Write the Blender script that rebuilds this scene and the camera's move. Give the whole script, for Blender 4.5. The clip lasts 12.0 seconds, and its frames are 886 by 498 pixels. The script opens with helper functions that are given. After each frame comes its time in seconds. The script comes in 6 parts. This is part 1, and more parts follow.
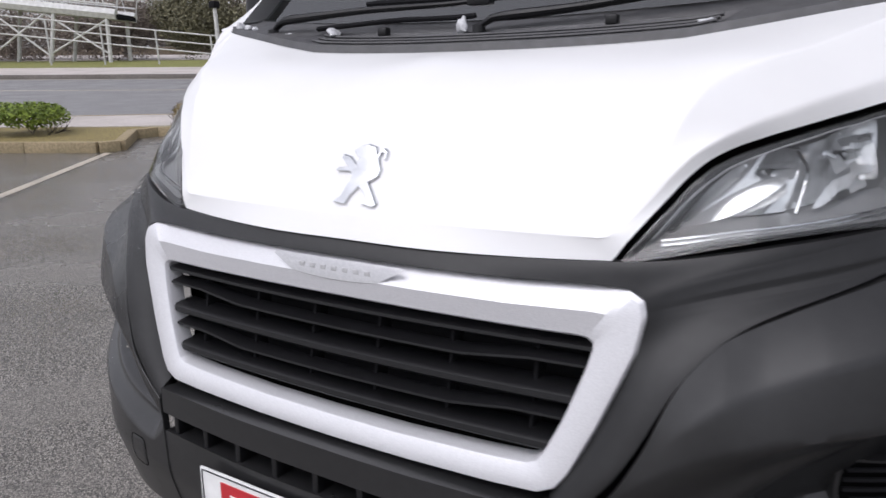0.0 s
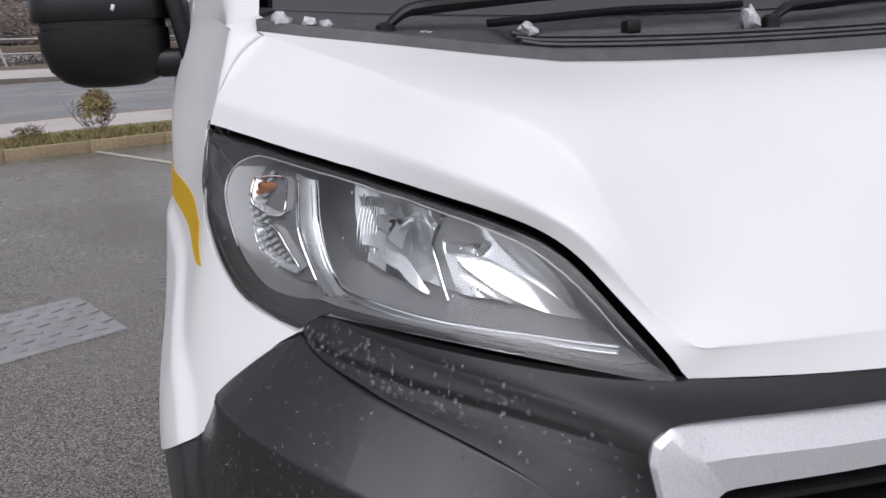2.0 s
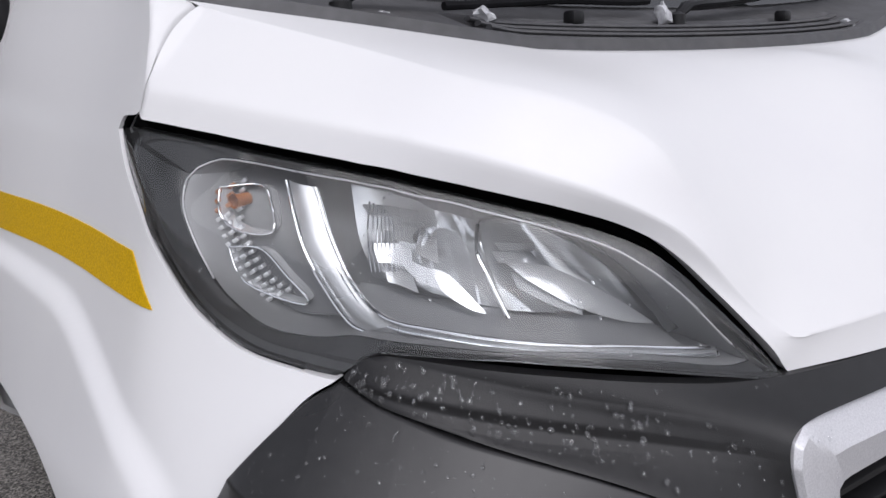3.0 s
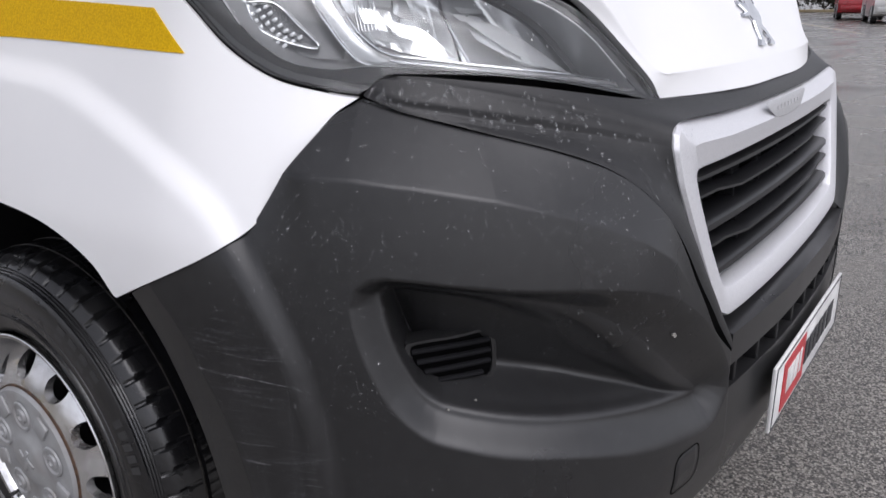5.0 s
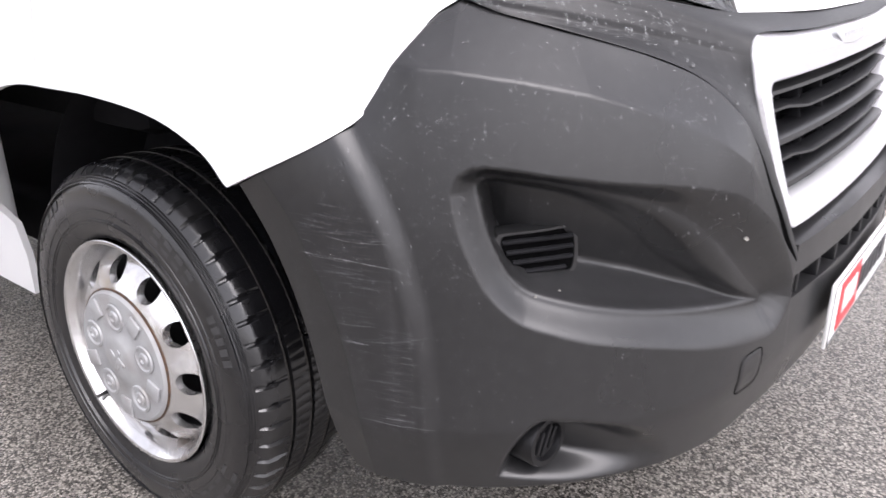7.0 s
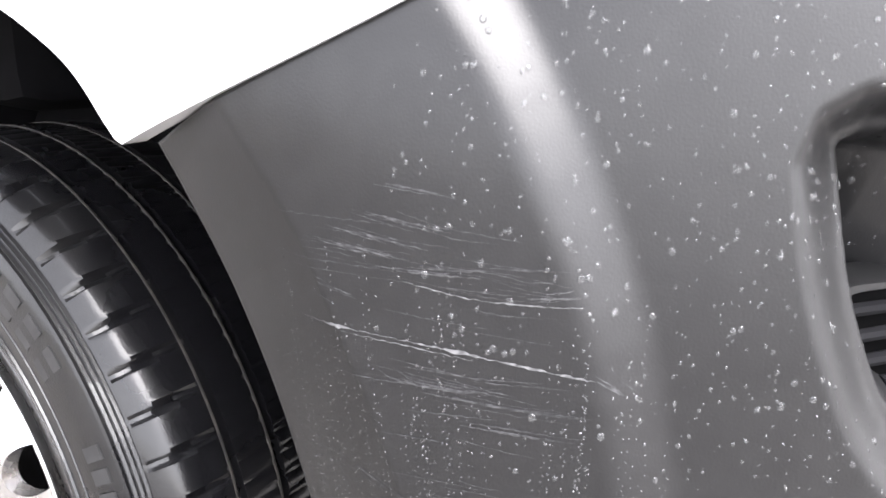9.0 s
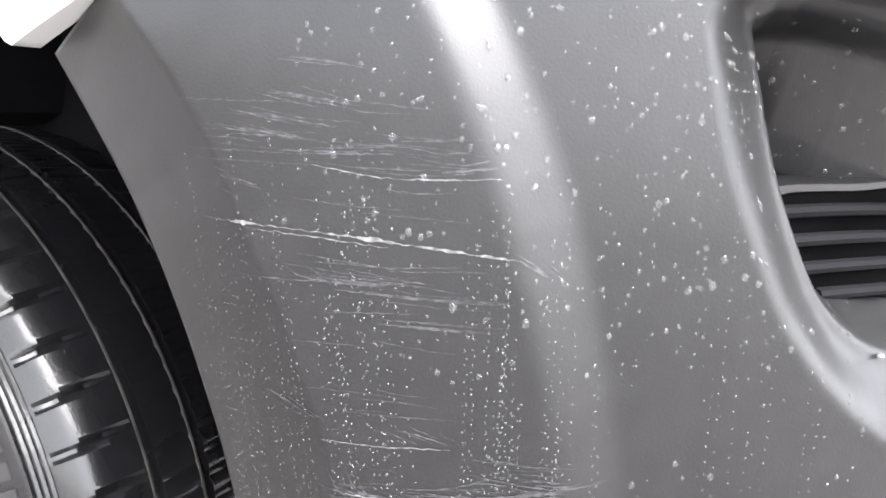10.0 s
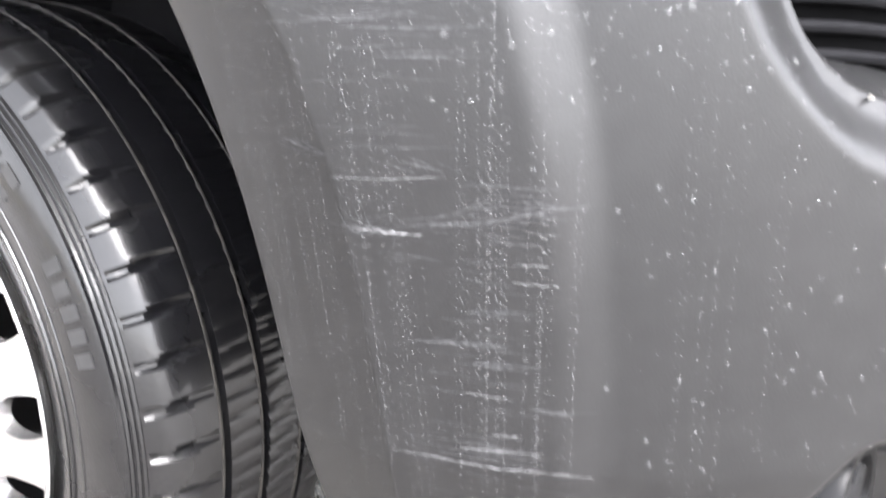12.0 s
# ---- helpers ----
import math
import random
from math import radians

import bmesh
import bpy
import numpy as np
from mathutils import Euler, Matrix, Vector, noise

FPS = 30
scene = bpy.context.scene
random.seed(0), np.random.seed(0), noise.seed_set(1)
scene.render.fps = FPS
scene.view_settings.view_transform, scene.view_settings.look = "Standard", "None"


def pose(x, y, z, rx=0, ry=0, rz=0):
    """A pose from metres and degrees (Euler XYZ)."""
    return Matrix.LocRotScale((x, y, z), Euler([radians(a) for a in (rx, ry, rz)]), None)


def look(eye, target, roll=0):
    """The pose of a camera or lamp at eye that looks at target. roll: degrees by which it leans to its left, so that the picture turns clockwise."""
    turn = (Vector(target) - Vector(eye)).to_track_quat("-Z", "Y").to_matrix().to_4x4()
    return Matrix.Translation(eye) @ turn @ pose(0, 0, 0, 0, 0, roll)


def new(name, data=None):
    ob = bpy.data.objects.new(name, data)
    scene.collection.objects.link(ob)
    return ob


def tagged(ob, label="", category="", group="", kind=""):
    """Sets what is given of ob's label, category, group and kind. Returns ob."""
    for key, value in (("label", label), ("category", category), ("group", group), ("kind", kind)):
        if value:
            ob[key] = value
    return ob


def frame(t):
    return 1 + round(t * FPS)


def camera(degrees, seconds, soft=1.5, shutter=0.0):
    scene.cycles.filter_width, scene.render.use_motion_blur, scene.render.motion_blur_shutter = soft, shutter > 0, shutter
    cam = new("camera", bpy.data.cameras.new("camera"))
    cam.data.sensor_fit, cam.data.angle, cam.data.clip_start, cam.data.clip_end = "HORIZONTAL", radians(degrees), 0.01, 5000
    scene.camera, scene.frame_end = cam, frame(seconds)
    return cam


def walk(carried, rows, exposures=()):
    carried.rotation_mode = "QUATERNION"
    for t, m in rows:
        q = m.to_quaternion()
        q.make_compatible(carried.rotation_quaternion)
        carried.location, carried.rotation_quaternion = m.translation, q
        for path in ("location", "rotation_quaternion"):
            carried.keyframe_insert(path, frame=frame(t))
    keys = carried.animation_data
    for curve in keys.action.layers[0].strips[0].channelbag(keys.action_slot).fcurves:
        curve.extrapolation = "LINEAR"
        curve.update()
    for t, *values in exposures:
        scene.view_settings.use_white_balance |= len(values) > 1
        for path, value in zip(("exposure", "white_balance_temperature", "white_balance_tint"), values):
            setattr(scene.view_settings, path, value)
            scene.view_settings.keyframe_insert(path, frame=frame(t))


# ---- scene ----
cam = camera(61.0, 12.0, shutter=0.15)
METRES, EYE, TILT, LEAN, TURN = 8.0, 1.5, 0.0, 0.0, 0.0
PATH = [
    (0, (0.760, -0.720, 1.146), (-0.309, 0.912, 0.705), -0.7),
    (0.5, (0.282, -0.697, 1.171), (-0.615, 1.039, 0.748), -1.2),
    (1, (-0.114, -0.591, 1.211), (-0.628, 1.294, 0.783), -3.5),
    (1.5, (-0.51, -0.447, 1.231), (-0.525, 1.499, 0.769), -3.7),
    (2, (-0.786, -0.396, 1.222), (-0.36, 1.494, 0.726), -3.5),
    (2.5, (-0.93, -0.27, 1.203), (-0.143, 1.489, 0.669), -3.6),
    (2.7, (-0.977, -0.202, 1.205), (-0.044, 1.488, 0.683), -3.1),
    (4.3, (-1.245, -0.072, 1.167), (0.244, 1.153, 0.636), -1.3),
    (4.5, (-1.285, -0.103, 1.146), (0.213, 1.093, 0.576), -1.2),
    (4.6, (-1.32, -0.127, 1.119), (0.188, 1.052, 0.539), -1.2),
    (5, (-1.381, -0.167, 1.037), (0.139, 0.972, 0.411), -1.1),
    (5.5, (-1.457, -0.204, 0.972), (0.066, 0.905, 0.302), -0.9),
    (6, (-1.506, -0.237, 0.966), (0.01, 0.864, 0.268), -0.7),
    (6.5, (-1.522, -0.241, 0.973), (-0.022, 0.879, 0.268), -0.6),
    (7, (-1.494, -0.15, 0.975), (-0.032, 1.018, 0.27), -0.6),
    (7.2, (-1.414, -0.063, 0.959), (0.005, 1.151, 0.243), 0.2),
    (7.5, (-1.294, 0.074, 0.901), (0.132, 1.293, 0.208), -0.2),
    (7.7, (-1.244, 0.128, 0.891), (0.178, 1.354, 0.201), 0.1),
    (9.3, (-1.162, 0.296, 0.752), (0.47, 1.342, 0.26), 2.4),
    (9.5, (-1.159, 0.293, 0.735), (0.498, 1.332, 0.319), 2.2),
    (10, (-1.155, 0.276, 0.707), (0.529, 1.288, 0.332), 1.6),
    (10.5, (-1.157, 0.269, 0.676), (0.522, 1.256, 0.22), 0.9),
    (11, (-1.153, 0.258, 0.639), (0.474, 1.251, 0.033), 0.5),
    (11.5, (-1.164, 0.244, 0.621), (0.428, 1.235, -0.075), 0.3),
    (11.9, (-1.175, 0.232, 0.624), (0.405, 1.269, -0.029), -0.4),
    (12, (-1.175, 0.232, 0.624), (0.405, 1.353, 0.129), -0.2),
]
walk(cam, [(t, look(eye, target, roll)) for t, eye, target, roll in PATH],
     exposures=[(0, 0.08, 6220, 16), (1.0, -0.1, 6220, 16), (1.5, -0.2, 6220, 16), (2.7, -0.15, 6220, 16), (4.4, -0.2, 6220, 16), (5.0, 0.1, 6220, 16), (5.5, 0.6, 6400, 18), (6.5, 1.15, 6400, 18), (7.5, 1.6, 6400, 18), (9.3, 2.55, 6400, 14), (10.5, 2.85, 6400, 13), (12, 2.95, 6400, 13)])

# ---------------------------------------------------------------- world, sun
world = bpy.data.worlds.new("overcast_sky")
scene.world = world
world.use_nodes = True
wn, wl = world.node_tree.nodes, world.node_tree.links
wn.clear()
sky = wn.new("ShaderNodeTexSky")
sky.sky_type, sky.sun_disc = "NISHITA", False
sky.sun_elevation, sky.sun_rotation = radians(55), radians(195)
sky.air_density, sky.dust_density, sky.ozone_density = 1.0, 2.0, 1.0
grey = wn.new("ShaderNodeHueSaturation")
grey.inputs["Saturation"].default_value = 0.14
back = wn.new("ShaderNodeBackground")
back.inputs["Strength"].default_value = 0.15
wout = wn.new("ShaderNodeOutputWorld")
wl.new(sky.outputs[0], grey.inputs["Color"])
# thin bright cloud, a little brighter overhead
wtc, wsep, wrise, wmul = wn.new("ShaderNodeTexCoord"), wn.new("ShaderNodeSeparateXYZ"), wn.new("ShaderNodeMapRange"), wn.new("ShaderNodeMix")
wmul.data_type, wmul.blend_type = "RGBA", "MULTIPLY"
wmul.inputs[0].default_value = 1.0
wrise.inputs["To Min"].default_value, wrise.inputs["To Max"].default_value = 1.12, 1.25
wl.new(wtc.outputs["Generated"], wsep.inputs[0])
wl.new(wsep.outputs["Z"], wrise.inputs["Value"])
wl.new(grey.outputs[0], wmul.inputs[6])
wl.new(wrise.outputs["Result"], wmul.inputs[7])
wl.new(wmul.outputs[2], back.inputs["Color"])
wl.new(back.outputs[0], wout.inputs["Surface"])
sun = new("sun", bpy.data.lights.new("sun", "SUN"))
sun.data.energy, sun.data.angle, sun.data.color = 1.3, radians(60), (1.0, 0.98, 0.95)
sun.matrix_world = look((-0.7, -2.7, 4.0), (0, 0, 0))


# ---------------------------------------------------------------- materials
def surface(name, base, dark=None, scale=40.0, rough=0.5, vary=0.1, bump=0.0, bump_scale=300.0, metal=0.0, coat=0.0,
            big=1.5, dirt=None, dirt_amount=0.3, spec=0.5, detail=4.0):
    """A procedural surface: fine grain and large stains in colour and roughness, and fine relief."""
    m = bpy.data.materials.new(name)
    m.use_nodes = True
    n, l = m.node_tree.nodes, m.node_tree.links
    p = n["Principled BSDF"]
    dark = dark or tuple(c * 0.8 for c in base)
    tc = n.new("ShaderNodeTexCoord")
    fine = n.new("ShaderNodeTexNoise")
    fine.inputs["Scale"].default_value, fine.inputs["Detail"].default_value = scale, detail
    l.new(tc.outputs["Object"], fine.inputs["Vector"])
    large = n.new("ShaderNodeTexNoise")
    large.inputs["Scale"].default_value, large.inputs["Detail"].default_value = big, 5.0
    l.new(tc.outputs["Object"], large.inputs["Vector"])
    mix = n.new("ShaderNodeMix")
    mix.data_type = "RGBA"
    mix.inputs[6].default_value, mix.inputs[7].default_value = (*dark, 1), (*base, 1)
    ramp = n.new("ShaderNodeMapRange")
    ramp.inputs["From Min"].default_value, ramp.inputs["From Max"].default_value = 0.35, 0.65
    l.new(fine.outputs["Fac"], ramp.inputs["Value"])
    l.new(ramp.outputs["Result"], mix.inputs[0])
    last = mix.outputs[2]
    if dirt:
        stain = n.new("ShaderNodeMapRange")
        stain.inputs["From Min"].default_value, stain.inputs["From Max"].default_value = 0.48, 0.72
        stain.inputs["To Max"].default_value = dirt_amount
        l.new(large.outputs["Fac"], stain.inputs["Value"])
        mix2 = n.new("ShaderNodeMix")
        mix2.data_type = "RGBA"
        mix2.inputs[7].default_value = (*dirt, 1)
        l.new(stain.outputs["Result"], mix2.inputs[0])
        l.new(last, mix2.inputs[6])
        last = mix2.outputs[2]
    l.new(last, p.inputs["Base Color"])
    rr = n.new("ShaderNodeMapRange")
    rr.inputs["From Min"].default_value, rr.inputs["From Max"].default_value = 0.3, 0.7
    rr.inputs["To Min"].default_value, rr.inputs["To Max"].default_value = max(rough - vary, 0.02), min(rough + vary, 1)
    l.new(large.outputs["Fac"], rr.inputs["Value"])
    l.new(rr.outputs["Result"], p.inputs["Roughness"])
    p.inputs["Metallic"].default_value = metal
    p.inputs["Specular IOR Level"].default_value = spec
    p.inputs["Coat Weight"].default_value = coat
    p.inputs["Coat Roughness"].default_value = 0.03
    if bump:
        grain = n.new("ShaderNodeTexNoise")
        grain.inputs["Scale"].default_value, grain.inputs["Detail"].default_value = bump_scale, 3.0
        l.new(tc.outputs["Object"], grain.inputs["Vector"])
        b = n.new("ShaderNodeBump")
        b.inputs["Strength"].default_value, b.inputs["Distance"].default_value = bump, 0.002
        l.new(grain.outputs["Fac"], b.inputs["Height"])
        l.new(b.outputs["Normal"], p.inputs["Normal"])
    return m


def clear(name, tint=(1, 1, 1), rough=0.02, ior=1.45):
    """Solid clear stuff that bends light."""
    m = bpy.data.materials.new(name)
    m.use_nodes = True
    p = m.node_tree.nodes["Principled BSDF"]
    p.inputs["Base Color"].default_value = (*tint, 1)
    p.inputs["Roughness"].default_value = rough
    p.inputs["Transmission Weight"].default_value = 1.0
    p.inputs["IOR"].default_value = ior
    return m


def pane(name, tint=(1, 1, 1), rough=0.03, ior=1.5, haze=0.0):
    """Thin clear sheet: lets the light straight through and mirrors by the angle."""
    m = bpy.data.materials.new(name)
    m.use_nodes = True
    n, l = m.node_tree.nodes, m.node_tree.links
    n.remove(n["Principled BSDF"])
    a, b, mix, fr = n.new("ShaderNodeBsdfTransparent"), n.new("ShaderNodeBsdfGlossy"), n.new("ShaderNodeMixShader"), n.new("ShaderNodeFresnel")
    a.inputs["Color"].default_value = (*tint, 1)
    b.inputs["Roughness"].default_value = rough
    fr.inputs["IOR"].default_value = ior
    through_ = a.outputs[0]
    if haze:
        # aged plastic scatters a little light
        milky, veil = n.new("ShaderNodeBsdfDiffuse"), n.new("ShaderNodeMixShader")
        milky.inputs["Color"].default_value = (0.8, 0.8, 0.79, 1)
        veil.inputs[0].default_value = haze
        l.new(a.outputs[0], veil.inputs[1])
        l.new(milky.outputs[0], veil.inputs[2])
        through_ = veil.outputs[0]
    l.new(fr.outputs[0], mix.inputs[0])
    l.new(through_, mix.inputs[1])
    l.new(b.outputs[0], mix.inputs[2])
    l.new(mix.outputs[0], n["Material Output"].inputs["Surface"])
    return m


def asphalt_material(name, base, chip, wet=0.35, chip_size=0.011):
    """Wet asphalt: pale and dark chips, each with relief, over tar, with damp patches."""
    m = bpy.data.materials.new(name)
    m.use_nodes = True
    n, l = m.node_tree.nodes, m.node_tree.links
    p = n["Principled BSDF"]
    tc = n.new("ShaderNodeTexCoord")
    vor = n.new("ShaderNodeTexVoronoi")
    vor.inputs["Scale"].default_value, vor.inputs["Randomness"].default_value = 1 / chip_size, 1.0
    l.new(tc.outputs["Object"], vor.inputs["Vector"])
    sep = n.new("ShaderNodeSeparateColor")
    l.new(vor.outputs["Color"], sep.inputs[0])
    pick = n.new("ShaderNodeMapRange")
    pick.inputs["From Min"].default_value, pick.inputs["From Max"].default_value = 0.25, 1.0
    l.new(sep.outputs[0], pick.inputs["Value"])
    mix = n.new("ShaderNodeMix")
    mix.data_type = "RGBA"
    mix.inputs[6].default_value, mix.inputs[7].default_value = (*base, 1), (*chip, 1)
    l.new(pick.outputs["Result"], mix.inputs[0])
    edge = n.new("ShaderNodeMapRange")
    edge.inputs["From Min"].default_value, edge.inputs["From Max"].default_value = 0.2, 0.75
    edge.inputs["To Min"].default_value, edge.inputs["To Max"].default_value = 1.0, 0.28
    l.new(vor.outputs["Distance"], edge.inputs["Value"])
    mul = n.new("ShaderNodeMix")
    mul.data_type, mul.blend_type = "RGBA", "MULTIPLY"
    mul.inputs[0].default_value = 0.8
    l.new(mix.outputs[2], mul.inputs[6])
    l.new(edge.outputs["Result"], mul.inputs[7])
    large = n.new("ShaderNodeTexNoise")
    large.inputs["Scale"].default_value, large.inputs["Detail"].default_value = 0.9, 6.0
    l.new(tc.outputs["Object"], large.inputs["Vector"])
    patch = n.new("ShaderNodeMapRange")
    patch.inputs["From Min"].default_value, patch.inputs["From Max"].default_value = 0.35, 0.65
    patch.inputs["To Min"].default_value, patch.inputs["To Max"].default_value = 0.85, 1.12
    l.new(large.outputs["Fac"], patch.inputs["Value"])
    tone = n.new("ShaderNodeMix")
    tone.data_type, tone.blend_type = "RGBA", "MULTIPLY"
    tone.inputs[0].default_value = 1.0
    l.new(mul.outputs[2], tone.inputs[6])
    l.new(patch.outputs["Result"], tone.inputs[7])
    l.new(tone.outputs[2], p.inputs["Base Color"])
    rr = n.new("ShaderNodeMapRange")
    rr.inputs["From Min"].default_value, rr.inputs["From Max"].default_value = 0.35, 0.65
    rr.inputs["To Min"].default_value, rr.inputs["To Max"].default_value = wet, wet + 0.25
    l.new(large.outputs["Fac"], rr.inputs["Value"])
    l.new(rr.outputs["Result"], p.inputs["Roughness"])
    b = n.new("ShaderNodeBump")
    b.inputs["Strength"].default_value, b.inputs["Distance"].default_value = 0.45, 0.004
    l.new(edge.outputs["Result"], b.inputs["Height"])
    l.new(b.outputs["Normal"], p.inputs["Normal"])
    return m


WHITE = surface("white_paint", (0.73, 0.73, 0.73), (0.71, 0.71, 0.715), scale=6, rough=0.36, vary=0.04, coat=0.12, dirt=(0.64, 0.63, 0.60), dirt_amount=0.05, big=2.2)
BLACK = surface("grained_black_plastic", (0.0175, 0.0175, 0.0182), (0.014, 0.014, 0.0147), scale=60, rough=0.31, vary=0.06, spec=0.52, bump=0.05, bump_scale=900, dirt=(0.020, 0.020, 0.021), dirt_amount=0.22, big=4)
GLOSSY = surface("smooth_black_plastic", (0.009, 0.009, 0.010), rough=0.36, vary=0.08, scale=50, bump=0.05, bump_scale=500, spec=0.3)
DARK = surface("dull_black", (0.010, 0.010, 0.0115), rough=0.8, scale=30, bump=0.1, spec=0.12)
# near-black that puts the shade inside openings and gaps into the colour
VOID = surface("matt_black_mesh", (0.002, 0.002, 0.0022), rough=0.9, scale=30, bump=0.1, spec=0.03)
STRIP = surface("worn_grey_strip", (0.50, 0.50, 0.51), (0.42, 0.42, 0.43), scale=300, rough=0.34, vary=0.06, metal=0.5, bump=0.05, bump_scale=900)
SILVER = surface("silver_painted_plastic", (0.68, 0.68, 0.70), (0.58, 0.58, 0.60), scale=600, rough=0.34, vary=0.06, metal=0.35, bump=0.06, bump_scale=1200, detail=2)
CHROME = surface("chrome", (0.86, 0.87, 0.88), (0.8, 0.8, 0.82), scale=20, rough=0.07, vary=0.04, metal=1.0)
MIRRORED = surface("headlamp_reflector", (0.92, 0.93, 0.94), (0.82, 0.84, 0.85), scale=90, rough=0.15, vary=0.05, metal=0.6)
BEZEL = surface("grey_lamp_bezel", (0.29, 0.293, 0.298), (0.24, 0.243, 0.248), scale=12, rough=0.36, metal=0.2)
BAND = surface("textured_black_trim", (0.0125, 0.0125, 0.0132), (0.0095, 0.0095, 0.010), scale=60, rough=0.46, vary=0.08, spec=0.42, bump=0.10, bump_scale=900)
PLATE_GREY = surface("smoked_lamp_plate", (0.15, 0.152, 0.156), (0.12, 0.122, 0.126), scale=10, rough=0.30, metal=0.2)
SATIN = surface("satin_light_bar", (0.62, 0.63, 0.64), (0.50, 0.51, 0.52), scale=25, rough=0.30, vary=0.08, metal=0.6)
LENS = pane("polycarbonate_lens", (0.95, 0.96, 0.96), 0.06, 1.52, haze=0.018)
LAMP_GREY = surface("dark_lamp_rim", (0.028, 0.0285, 0.030), (0.02, 0.0205, 0.022), scale=14, rough=0.22)
AMBER_CLEAR = surface("faded_amber_prism", (0.50, 0.22, 0.10), (0.36, 0.15, 0.07), scale=60, rough=0.2)
TUBE = clear("light_guide", (0.95, 0.96, 0.96), 0.18)
GLASS = pane("windscreen_glass", (0.30, 0.35, 0.35), 0.03, 2.7)
ORANGE = surface("amber_bulb", (0.45, 0.16, 0.05), scale=60, rough=0.2)
RUBBER = surface("tyre_rubber", (0.009, 0.009, 0.0102), (0.006, 0.006, 0.007), scale=120, rough=0.28, vary=0.10, bump=0.12, bump_scale=500, dirt=(0.022, 0.021, 0.020), dirt_amount=0.35, big=9, coat=0.45)
LETTER = surface("raised_tyre_marking", (0.040, 0.040, 0.041), (0.028, 0.028, 0.029), scale=80, rough=0.45)
STEEL = surface("silver_steel_wheel", (0.80, 0.80, 0.81), (0.70, 0.70, 0.70), scale=26, rough=0.20, vary=0.10, metal=0.92, dirt=(0.22, 0.16, 0.11), dirt_amount=0.5, big=14)
CAP = surface("grey_wheel_cap", (0.36, 0.365, 0.37), (0.30, 0.30, 0.305), scale=18, rough=0.45, vary=0.1, metal=0.15, dirt=(0.2, 0.17, 0.14), dirt_amount=0.35, big=20, bump=0.05)
# brown dust on the groove edges, made paler to draw their lit walls
GROOVE_DUST_LIT = surface("dusty_groove_edge", (0.060, 0.054, 0.048), (0.022, 0.021, 0.020), scale=90, rough=0.5)
EMBLEM = surface("satin_chrome", (0.74, 0.75, 0.77), (0.64, 0.65, 0.67), scale=30, rough=0.16, metal=1.0)
MARK = surface("worn_raised_mark", (0.52, 0.52, 0.53), scale=200, rough=0.4)
RUST = surface("rusty_steel", (0.10, 0.055, 0.032), (0.045, 0.03, 0.022), scale=90, rough=0.85, bump=0.3)
TAPE = surface("yellow_reflective_tape", (0.66, 0.40, 0.001), (0.52, 0.31, 0.001), scale=420, rough=0.5, spec=0.12, bump=0.2, bump_scale=420, detail=1)
PLATE = surface("white_plate", (0.80, 0.80, 0.79), scale=20, rough=0.3)
RED = surface("red_print", (0.55, 0.03, 0.04), scale=20, rough=0.35)
INK = surface("dark_print", (0.03, 0.03, 0.035), scale=20, rough=0.4)
# a pale diffuse share in both waters stands in for glints on the drops
WATER = clear("water", (0.90, 0.91, 0.92), 0.05, 1.34)
WATER.node_tree.nodes["Principled BSDF"].inputs["Transmission Weight"].default_value = 0.925
BEAD = clear("clear_water_bead", (0.92, 0.93, 0.94), 0.04, 1.36)
BEAD.node_tree.nodes["Principled BSDF"].inputs["Transmission Weight"].default_value = 0.96
SCUFF = surface("scuffed_plastic", (0.19, 0.19, 0.195), (0.07, 0.07, 0.072), scale=260, rough=0.7, detail=2)
ASPHALT = asphalt_material("wet_asphalt", (0.070, 0.064, 0.056), (0.46, 0.425, 0.38), wet=0.10, chip_size=0.0047)

# ---------------------------------------------------------------- geometry helpers
def mesh_of(name, verts, faces, material, sharp=35.0, smooth=True):
    me = bpy.data.meshes.new(name)
    me.from_pydata([tuple(map(float, v)) for v in verts], [], faces)
    me.validate()
    if smooth:
        me.polygons.foreach_set("use_smooth", [True] * len(me.polygons))
        me.set_sharp_from_angle(angle=radians(sharp))
    me.materials.append(material)
    me.update()
    return me


def part(name, geo, material, parent=None, label="", sharp=35.0, smooth=True):
    """One mesh object, under its thing where there is one."""
    ob = new(name, mesh_of(name, geo[0], geo[1], material, sharp, smooth))
    if parent:
        ob.parent = parent
    return tagged(ob, label)


def thing(name, label, category, group="", kind="", at=(0, 0, 0)):
    ob = new(name)
    ob.location = at
    return tagged(ob, label, category, group, kind)


def join(*geos):
    verts, faces = [], []
    for v, f in geos:
        k = len(verts)
        verts += [tuple(p) for p in v]
        faces += [tuple(i + k for i in q) for q in f]
    return verts, faces


def mirror(geo):
    return [(-x, y, z) for x, y, z in geo[0]], [tuple(reversed(f)) for f in geo[1]]


def moved(geo, m):
    return [tuple(m @ Vector(v)) for v in geo[0]], geo[1]


def grid(a, flip=False, close_u=False, close_v=False):
    """Faces over an array of points [u][v]."""
    nu, nv = len(a), len(a[0])
    verts = [tuple(p) for row in a for p in row]
    faces = []
    for i in range(nu if close_u else nu - 1):
        for j in range(nv if close_v else nv - 1):
            q = (i * nv + j, ((i + 1) % nu) * nv + j, ((i + 1) % nu) * nv + (j + 1) % nv, i * nv + (j + 1) % nv)
            faces.append(tuple(reversed(q)) if flip else q)
    return verts, faces


